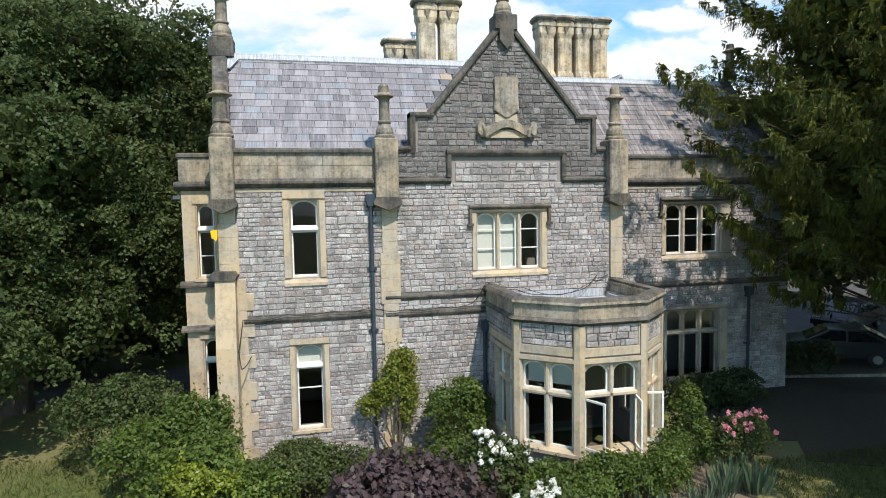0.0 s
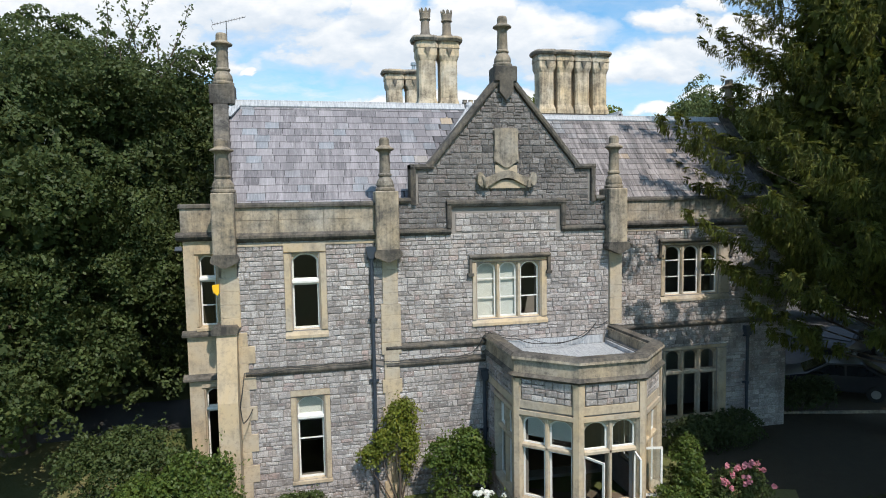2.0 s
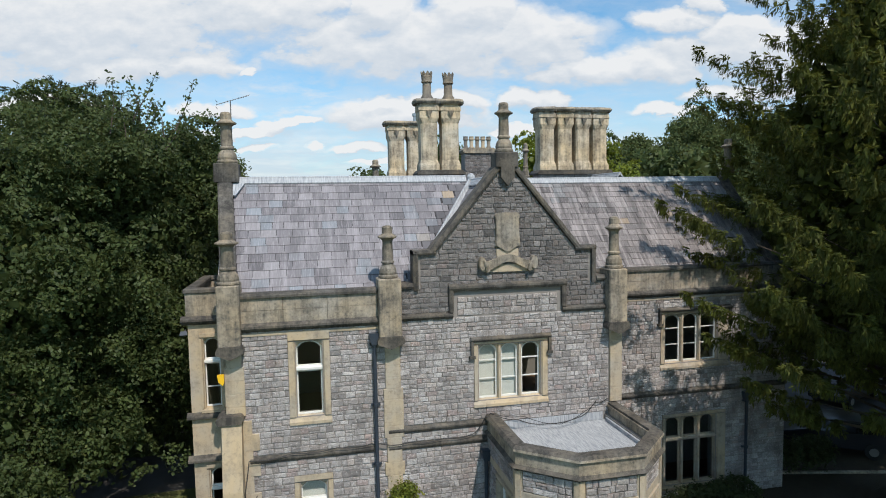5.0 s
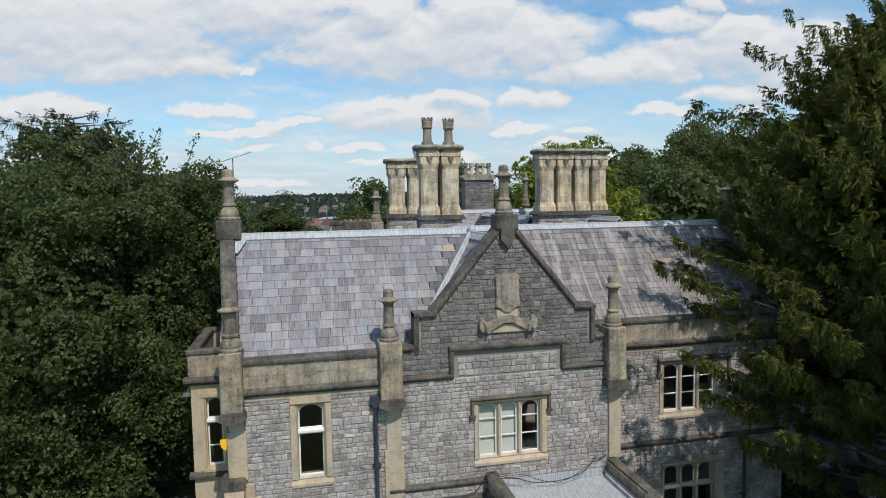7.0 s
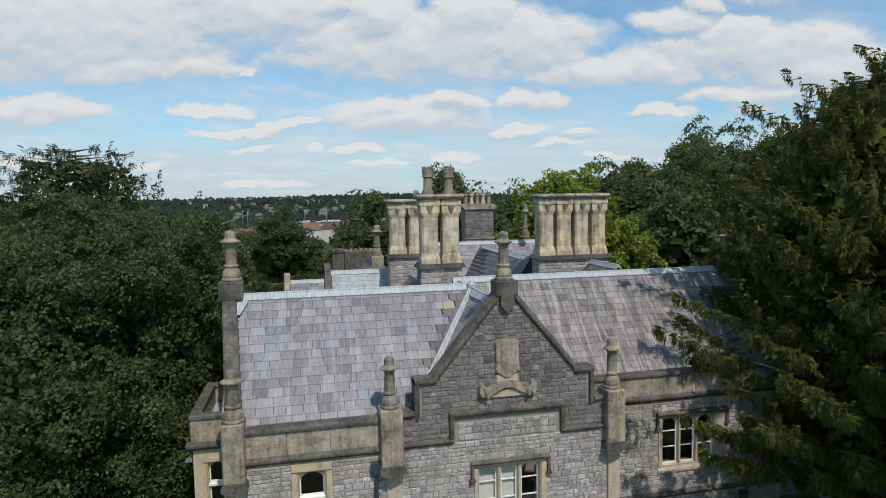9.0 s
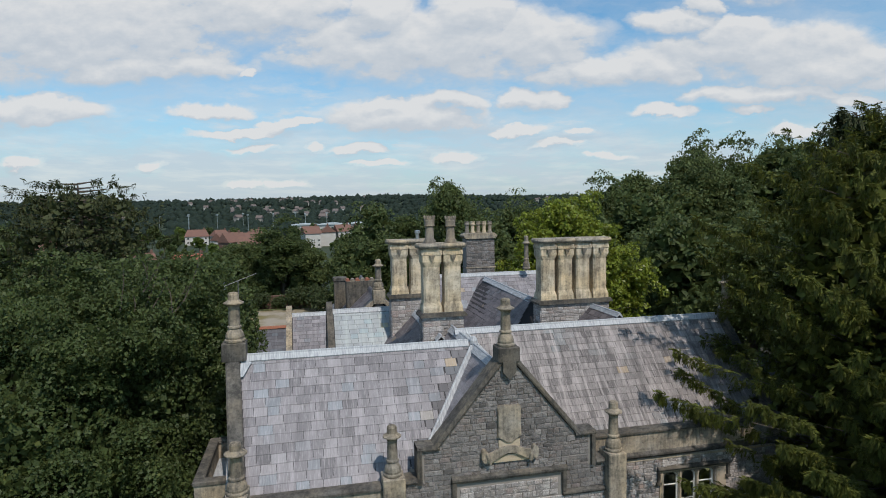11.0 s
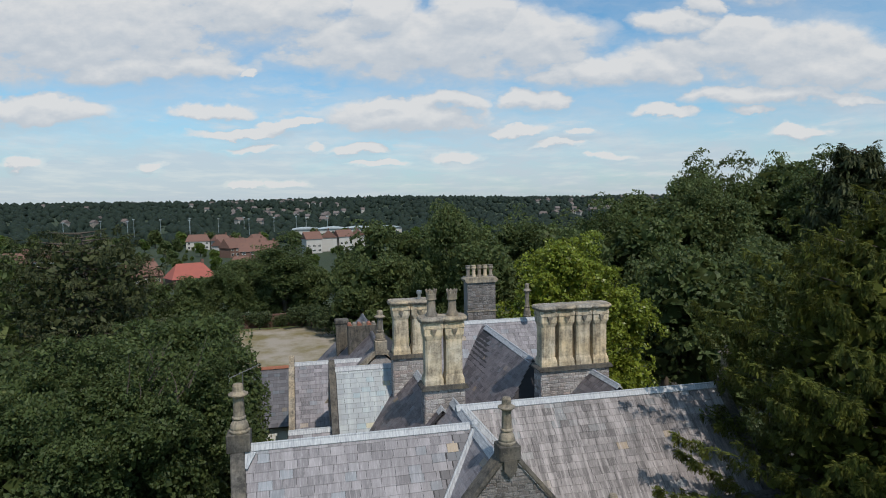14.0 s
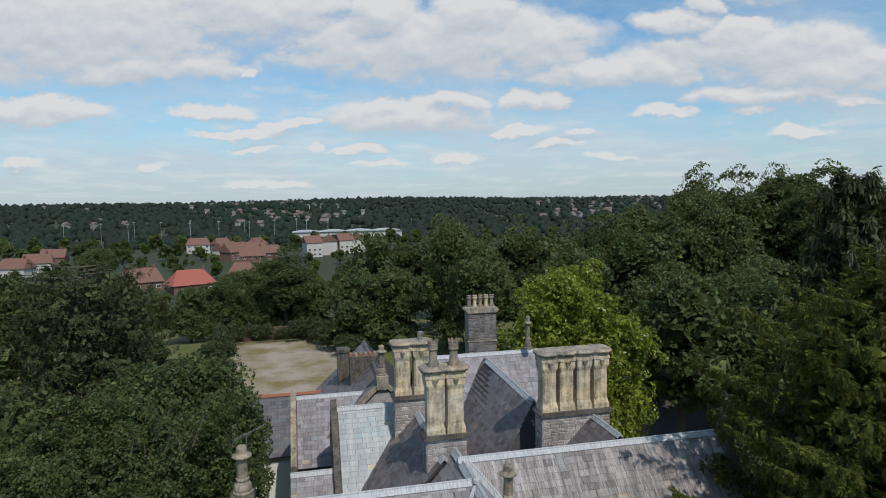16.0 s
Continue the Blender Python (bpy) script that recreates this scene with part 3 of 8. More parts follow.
wall_right = structure("wall_right", "shaded grey rubble stone wall of the set-back range", "wall")
bm = bmesh.new()
wall_cells(bm, 9.0, 16.9, -0.6, 7.5, SET, SET + BACK, [WIN_C, WIN_D])
box(bm, 8.62, 9.07, BACK, SET, -0.6, 7.5)
part("wall_core", bm, MORTAR, wall_right)

# gable: shoulders, kneelers and a steep triangle
GX = 5.6
GABLE = [(2.30, 7.5), (8.90, 7.5), (8.90, 8.36), (8.25, 8.36), (8.25, 9.28), (7.76, 9.28), (5.60, 11.86), (3.44, 9.28), (2.95, 9.28), (2.95, 8.36), (2.30, 8.36)]
wall_gable = structure("wall_gable", "soot-dark stone gable with stepped kneelers and steep coping", "gable")
bm = bmesh.new()
along_y(bm, GABLE, 0.0, 0.40)
part("gable_core", bm, MORTAR, wall_gable)


def gable_span(z):
    if z < 8.36:
        return 2.46, 8.70
    if z < 9.28:
        return 3.05, 8.15
    k = (z - 9.28) / (11.86 - 9.28)
    return 3.52 + k * (GX - 3.52), 7.68 - k * (7.68 - GX)


# side and rear walls that close the house
walls_rear = structure("wall_rear", "grey rubble stone side and rear walls", "wall")
bm = bmesh.new()
box(bm, -2.05, -1.65, BACK, 7.3, -0.6, 7.9)                    # left end
along_x(bm, [(0.5, 7.9), (6.8, 7.9), (3.45, 11.25)], -2.50, -1.95)  # left end gable
box(bm, -1.65, 16.5, 10.3, 10.7, -0.6, 7.9)
box(bm, 16.45, 16.9, SET + BACK, 10.3, -0.6, 7.9)
along_x(bm, [(2.4, 7.9), (8.6, 7.9), (5.4, 11.2)], 16.55, 16.9)
part("wall_core", bm, STONE, walls_rear)

floor_slab = structure("floor", "wooden floors inside the house", "floor")
bm = bmesh.new()
box(bm, -1.6, 8.55, BACK + 0.02, 10.28, 3.95, 4.2)
box(bm, 9.1, 16.4, SET + BACK + 0.02, 10.28, 3.95, 4.2)
box(bm, -1.6, 8.55, BACK + 0.02, 10.28, -0.1, 0.12)
box(bm, 9.1, 16.4, SET + BACK + 0.02, 10.28, -0.1, 0.12)
part("floor_boards", bm, BOARDS, floor_slab)
room = structure("wall_inner", "plain plastered rooms behind the windows", "wall")
bm = bmesh.new()
box(bm, -1.6, 16.4, 4.6, 4.7, 0.13, 3.94)
box(bm, -1.6, 16.4, 4.6, 4.7, 4.21, 7.8)
box(bm, 2.1, 2.2, BACK + 0.02, 4.58, 0.13, 3.94)
box(bm, 2.1, 2.2, BACK + 0.02, 4.58, 4.21, 7.8)
box(bm, 8.9, 9.06, 2.0 + BACK, 4.58, 4.21, 7.8)
box(bm, -1.6, 8.5, BACK + 0.02, 10.2, 7.85, 7.93)
box(bm, 9.1, 16.4, SET + BACK + 0.02, 10.2, 7.85, 7.93)
part("plaster", bm, PLASTER, room)

# ---- parapets, cornices, string courses ----


def cornice_profile(y, z):
    """A cornice under a parapet whose face stands 6 cm proud of the wall at y; z is the underside."""
    return [(y + 0.02, z), (y - 0.10, z + 0.05), (y - 0.17, z + 0.13), (y - 0.17, z + 0.19), (y - 0.06, z + 0.27), (y + 0.02, z + 0.27)]


def coping_profile(y0, y1, z):
    return [(y0 - 0.07, z), (y0 - 0.07, z + 0.06), (y0 + 0.0, z + 0.12), (y1 - 0.02, z + 0.12), (y1 + 0.05, z + 0.06), (y1 + 0.05, z)]


def parapet(name, x0, x1, y, label):
    p = structure(name, label, "parapet")
    r = random.Random(len(name))
    x = x0
    k = 0
    while x < x1 - 0.01:                      # ashlar blocks with fine joints
        w = r.uniform(0.9, 1.3)
        e = x1 if x1 - (x + w) < 0.5 else x + w
        bm = bmesh.new()
        chamfered(bm, x + 0.003, e - 0.003, y - 0.06, y + 0.30, 7.62, 7.955, 0.008)
        part("ashlar_block", bm, LIME_GREY, p)
        bm = bmesh.new()
        chamfered(bm, x + 0.003, e - 0.003, y - 0.06 - r.uniform(0, 0.006), y + 0.30, 7.962, 8.30, 0.008)
        part("ashlar_block", bm, LIME_GREY, p)
        x = e
        k += 1
    bm = bmesh.new()
    along_x(bm, cornice_profile(y, 7.36), x0, x1)
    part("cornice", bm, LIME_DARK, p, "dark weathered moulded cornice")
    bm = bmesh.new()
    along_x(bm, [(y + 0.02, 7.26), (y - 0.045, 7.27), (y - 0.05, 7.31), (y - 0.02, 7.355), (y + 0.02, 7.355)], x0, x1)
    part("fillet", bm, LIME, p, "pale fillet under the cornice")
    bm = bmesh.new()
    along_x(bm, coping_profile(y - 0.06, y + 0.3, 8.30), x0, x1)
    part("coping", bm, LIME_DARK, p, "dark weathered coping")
    return p


parapet("parapet_left", -1.80, 1.83, 0.0, "weathered limestone parapet with a moulded cornice")
parapet("parapet_right", 9.10, 16.9, SET, "weathered limestone parapet of the set-back range")


def string_course(name, pieces, label):
    p = structure(name, label, "string course")
    for x0, x1, y, z in pieces:
        bm = bmesh.new()
        along_x(bm, [(y + 0.02, z), (y - 0.06, z + 0.02), (y - 0.10, z + 0.09), (y - 0.10, z + 0.13), (y + 0.02, z + 0.21)], x0, x1)
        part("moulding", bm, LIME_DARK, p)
    return p


string_course("trim_string_left", [(-1.70, 1.62, 0.0, 3.78)], "thin dark stone string course between the storeys")
string_course("trim_string_centre", [(2.05, 4.92, 0.0, 4.22), (2.05, 4.92, 0.0, 3.74)], "double limestone string course beside the bay")
string_course("trim_string_right", [(9.07, 16.9, SET, 3.88)], "shaded stone string course between the storeys")

# gable mouldings: copings, the stepped label over the panel, cornice
gm = structure("trim_gable", "dark weathered limestone copings and label mouldings", "moulding")


def coping_run(points, width=0.13, y0=-0.10, y1=0.46, name="coping"):
    """A coping that follows a line of points (x, z) in the gable's plane, laid on its outer side."""
    for (ax, az), (bx, bz) in zip(points, points[1:]):
        d = Vector((bx - ax, 0, bz - az))
        n = Vector((-d.z, 0, d.x)).normalized()
        d.normalize()
        a, b = Vector((ax, 0, az)) - d * 0.0, Vector((bx, 0, bz)) + d * 0.0
        bm = bmesh.new()
        sec = [(y0, 0.0), (y0 - 0.02, 0.05), (y0 + 0.03, width), (y1, width), (y1, 0.0)]
        ext(bm, [tuple(a + Vector((0, y, 0)) + n * h) for y, h in sec], b - a)
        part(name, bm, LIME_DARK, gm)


coping_run([(2.44, 8.36), (2.83, 8.36)])
coping_run([(2.98, 8.30), (2.98, 9.385)], 0.14)
coping_run([(2.84, 9.28), (3.50, 9.28)])
coping_run([(3.42, 9.28), (5.42, 11.68)], 0.15)
coping_run([(5.78, 11.68), (7.78, 9.28)], 0.15)
coping_run([(7.70, 9.28), (8.36, 9.28)])
coping_run([(8.22, 9.385), (8.22, 8.30)], 0.14)
coping_run([(8.37, 8.36), (8.76, 8.36)])
for x0, x1 in ((2.44, 3.96), (7.29, 8.70)):
    bm = bmesh.new()
    along_x(bm, [(0.02, 7.42), (-0.07, 7.45), (-0.13, 7.52), (-0.13, 7.57), (0.02, 7.64)], x0, x1)
    part("cornice", bm, LIME_DARK, gm)
for x0, x1 in ((3.84, 3.98), (7.27, 7.41)):
    bm = bmesh.new()
    chamfered(bm, x0, x1, -0.12, 0.02, 7.62, 8.36, 0.03)
    part("label_leg", bm, LIME_DARK, gm)
bm = bmesh.new()
along_x(bm, [(0.02, 8.20), (-0.10, 8.22), (-0.15, 8.30), (-0.15, 8.36), (0.02, 8.44)], 3.84, 7.41)
part("label_head", bm, LIME_DARK, gm)
# shield and scroll carved on the gable
shield = base("carved_shield", (GX, -0.02, 9.3), "pale blank limestone shield carved on the gable", "relief")
bm = bmesh.new()
out = [(-0.37, 1.05), (-0.30, 1.12), (0.30, 1.12), (0.37, 1.05), (0.34, 0.75), (0.37, 0.18), (0.18, 0.06), (0.05, 0.03), (0.0, -0.04), (-0.05, 0.03), (-0.18, 0.06), (-0.37, 0.18), (-0.34, 0.75)]
ext(bm, [(x, -0.10, z) for x, z in out], (0, 0.12, 0))
bmesh.ops.bevel(bm, geom=[e for e in bm.edges if all(v.co.y < -0.09 for v in e.verts)], offset=0.025, segments=2, affect="EDGES")
part("shield_face", bm, LIME_GREY, shield)
bm = bmesh.new()
box(bm, -0.33, 0.33, -0.05, 0.04, -0.14, 0.08)
part("backing_stone", bm, LIME, shield)
scroll = base("carved_scroll", (GX, -0.02, 8.72), "limestone ribbon scroll with curled ends under the shield", "relief")
bm = bmesh.new()
top = [(x / 20 * 0.78, 0.40 + 0.10 * math.cos(x / 20 * 3.4)) for x in range(-20, 21)]
ext(bm, [(x, -0.14, z) for x, z in top] + [(x, -0.14, z - 0.24 + 0.03 * math.cos(x * 4)) for x, z in reversed(top)], (0, 0.12, 0))
part("ribbon", bm, LIME_GREY, scroll)
for s in (-1, 1):
    bm = bmesh.new()
    ext(bm, [(s * (0.78 + 0.10 * math.cos(a)), -0.18, 0.26 + 0.19 * math.sin(a)) for a in [k * math.pi / 8 for k in range(16)]], (0, 0.18, 0))
    tube(bm, [(s * 0.62, -0.17, 0.02), (s * 0.66, -0.17, 0.2), (s * 0.74, -0.17, 0.36)], [0.05, 0.07, 0.04], 8)
    part("curl", bm, LIME_GREY, scroll)
bm = bmesh.new()
ext(bm, [(-0.60, -0.06, 0.0), (0.60, -0.06, 0.0), (0.52, -0.06, 0.22), (-0.52, -0.06, 0.22)], (0, 0.08, 0))
part("plaque", bm, LIME, scroll)

# ---- buttress piers and pinnacles ----
FIN = [(0.255, 0.0), (0.27, 0.03), (0.27, 0.07), (0.235, 0.10), (0.245, 0.16), (0.225, 0.26), (0.165, 0.36), (0.150, 0.38), (0.185, 0.41), (0.185, 0.45), (0.150, 0.48),
       (0.150, 0.62), (0.140, 0.98), (0.150, 1.02), (0.185, 1.06), (0.265, 1.10), (0.265, 1.13), (0.190, 1.17), (0.145, 1.21), (0.142, 1.36), (0.115, 1.41), (0.02, 1.43)]


def pinnacle(x, y, z, tall, label, wide=1.0, seg=14):
    p = base("pinnacle", (x, y, z), label, "pinnacle", "pinnacles of the house")
    k = tall / 1.43
    for name, a, b in (("foot", 0, 11), ("shaft", 10, 14), ("cap", 13, 22)):
        bm = bmesh.new()
        lathe(bm, [(r * wide, h * k) for r, h in FIN[a:b]], seg=seg)
        part(name, bm, PIN, p, smooth=name == "shaft")
    return p


def pier(name, x0, x1, y_back, label, low=0.0, foot_band=None):
    """A buttress: a heavy block by the parapet on a corbel, and a slimmer shaft below it."""
    p = structure(name, label, "buttress")
    bm = bmesh.new()
    chamfered(bm, x0, x1, -0.34, y_back, 7.10, 8.68, 0.03)
    part("upper_block", bm, LIME_GREY, p)
    bm = bmesh.new()
    xm = (x0 + x1) / 2
    a = [(x0, 7.10), (x1, 7.10), (x1 + 0.06, 6.98), (x1 + 0.06, 6.90), (xm, 6.74), (x0 - 0.06, 6.90), (x0 - 0.06, 6.98)]
    along_y(bm, a, -0.40, y_back - 0.01)
    part("corbel", bm, LIME_DARK, p)
    w = (x1 - x0) * 0.72
    z, r = 6.88, random.Random(len(label))
    while z > low + 0.1:                       # long-and-short quoins down the wall
        h = r.uniform(0.30, 0.42)
        half = w / 2 * r.choice((0.94, 1.22))
        bm = bmesh.new()
        chamfered(bm, xm - half + 0.06, xm + half + 0.06, -0.075, 0.05, max(low, z - h) + 0.004, z, 0.012)
        part("quoin", bm, LIME, p)
        z -= h
    return p


pier("buttress_left", -2.36, -1.79, 0.45, "limestone corner buttress with a weathered upper block", 5.15)
pier("buttress_centre", 1.83, 2.46, 0.36, "limestone buttress beside the black downpipe", -0.2)
pier("buttress_right", 8.68, 9.26, 0.36, "limestone buttress at the end of the gable", 4.6)
low = structure("buttress_foot", "smooth rendered lower stage of the corner buttress", "buttress")
bm = bmesh.new()
along_y(bm, [(-2.46, 5.02), (-1.86, 5.02), (-1.80, 5.14), (-1.86, 5.24), (-2.40, 5.24), (-2.50, 5.14)], -0.36, 0.3)
part("moulding", bm, LIME_DARK, low)
bm = bmesh.new()
along_x(bm, [(0.3, -0.6), (-0.62, -0.6), (-0.60, 3.3), (-0.30, 5.02), (0.3, 5.02)], -2.36, -1.86)
part("lower_block", bm, LIME, low)
r9 = random.Random(4)
z = 5.0
while z > 0.0:
    h = r9.uniform(0.34, 0.5)
    bm = bmesh.new()
    chamfered(bm, -1.86, -1.86 + r9.choice((0.24, 0.42)), -0.06, 0.05, z - h + 0.004, z, 0.012)
    part("quoin", bm, LIME, low)
    z -= h

pinnacle(-2.07, -0.02, 8.68, 1.40, "weathered turned stone pinnacle on the corner buttress", 1.15)
pinnacle(2.14, -0.02, 8.68, 1.46, "weathered turned stone pinnacle beside the gable")
pinnacle(8.97, -0.02, 8.68, 1.56, "weathered turned stone pinnacle beside the gable")
pinnacle(GX - 0.02, 0.12, 12.14, 1.42, "weathered turned stone pinnacle on the gable's apex", 1.0)
pinnacle(-2.36, 3.45, 12.06, 1.60, "weathered turned stone pinnacle on the gabled house end", 1.2)

apex = structure("trim_apex", "square stone apex block with a pendant corbel", "block")
bm = bmesh.new()
chamfered(bm, GX - 0.33, GX + 0.33, -0.16, 0.44, 11.72, 12.14, 0.03)
part("apex_block", bm, LIME_DARK, apex)
bm = bmesh.new()
along_y(bm, [(GX - 0.20, 11.72), (GX + 0.20, 11.72), (GX + 0.20, 11.42), (GX, 11.18), (GX - 0.20, 11.42)], -0.18, 0.02)
part("pendant", bm, LIME_DARK, apex)

# left end gable: coping seen edge-on, rising to its apex block
end = structure("trim_end_gable", "weathered stone coping and apex block of the end gable", "coping")
bm = bmesh.new()
def raking(bm, foot, head, wide, drop=0.5, rise=0.26):
    """A coping that climbs from foot to head, wide across and standing proud of the slates."""
    lo, hi = Vector(foot), Vector(head)
    q = [bm.verts.new(p + Vector((x, 0, z))) for p in (lo, hi) for x, z in ((-wide, -drop), (0, -drop), (0, rise - 0.05), (-0.05, rise), (-wide + 0.05, rise), (-wide, rise - 0.05))]
    for i in range(6):
        k = (i + 1) % 6
        bm.faces.new((q[i], q[k], q[k + 6], q[i + 6]))
    bm.faces.new(q[5::-1])
    bm.faces.new(q[6:])


raking(bm, (-1.90, 0.28, 8.06), (-2.24, 3.45, 11.54), 0.44)
raking(bm, (-2.24, 3.45, 11.54), (-2.24, 7.0, 8.0), 0.44)
part("coping", bm, LIME_DARK, end)
bm = bmesh.new()
chamfered(bm, -2.76, -2.02, 3.14, 3.80, 11.48, 12.06, 0.03)
part("apex_block", bm, LIME_DARK, end)

# ---- side bay at the left end ----
side = structure("wall_side_bay", "pale limestone side bay with tall arched windows", "bay")
SB = [(-3.02, -2.58, 4.92, 6.96), (-2.98, -2.50, 0.9, 3.1)]
bm = bmesh.new()
wall_cells(bm, -3.42, -2.05, -0.6, 7.40, 1.60, 1.90, SB)
box(bm, -3.42, -3.12, 1.90, 5.0, -0.6, 7.40)
box(bm, -3.12, -2.05, 4.70, 5.0, -0.6, 7.40)
box(bm, -3.40, -2.05, 1.92, 4.98, 7.62, 7.70)
part("wall_core", bm, LIME, side)
for z, d in ((3.35, 0.14), (4.62, 0.12)):
    bm = bmesh.new()
    pr = [(1.62, z), (1.60 - d, z + 0.03), (1.60 - d, z + 0.09), (1.60, z + 0.20), (1.62, z + 0.20)]
    along_x(bm, pr, -3.42 - d, -2.06)
    part("sill_band", bm, LIME_DARK, side)
bm = bmesh.new()
along_x(bm, cornice_profile(1.60, 7.36), -3.58, -2.06)
part("cornice", bm, LIME_DARK, side)
for a in ((-3.46, -2.2, 1.55, 1.78), (-3.46, -3.22, 1.78, 5.0), (-3.22, -2.2, 4.8, 5.0)):
    bm = bmesh.new()
    chamfered(bm, a[0], a[1], a[2], a[3], 7.63, 8.30, 0.02)
    part("parapet_block", bm, LIME_GREY, side)
    bm = bmesh.new()
    chamfered(bm, a[0] - 0.04, a[1] + 0.03, a[2] - 0.05, a[3] + 0.04, 8.304, 8.42, 0.03)
    part("coping", bm, LIME_DARK, side)
bm = bmesh.new()
box(bm, -3.2, -2.2, 1.80, 4.78, 7.71, 7.76)
part("lead_flat", bm, LEAD, side)

# ---- windows ----


def arch(x0, x1, z, rise, n=10):
    """Points of a four-centred arch from right to left, springing at z."""
    pts = []
    for k in range(n + 1):
        s = 1 - 2 * k / n
        pts.append(((x0 + x1) / 2 + s * (x1 - x0) / 2, z + rise * (1 - abs(s) ** 2.6)))
    return pts


def ring(bm, outer, inner, y0, y1):
    """A flat ring between two outlines with the same number of points."""
    n = len(outer)
    a, b = [bm.verts.new((x, y0, z)) for x, z in outer], [bm.verts.new((x, y0, z)) for x, z in inner]
    c, d = [bm.verts.new((x, y1, z)) for x, z in outer], [bm.verts.new((x, y1, z)) for x, z in inner]
    for i in range(n):
        j = (i + 1) % n
        bm.faces.new((a[i], a[j], b[j], b[i]))
        bm.faces.new((c[i], d[i], d[j], c[j]))
        bm.faces.new((a[i], c[i], c[j], a[j]))
        bm.faces.new((b[i], b[j], d[j], d[i]))


def light_outline(x0, x1, z0, z1, arched, n=10):
    if not arched:
        return [(x0, z0), (x1, z0)] + [(x1 + (x0 - x1) * k / n, z1) for k in range(n + 1)]
    rise = min(0.17, 0.27 * (x1 - x0))
    return [(x0, z0), (x1, z0)] + arch(x0, x1, z1 - rise, rise, n)


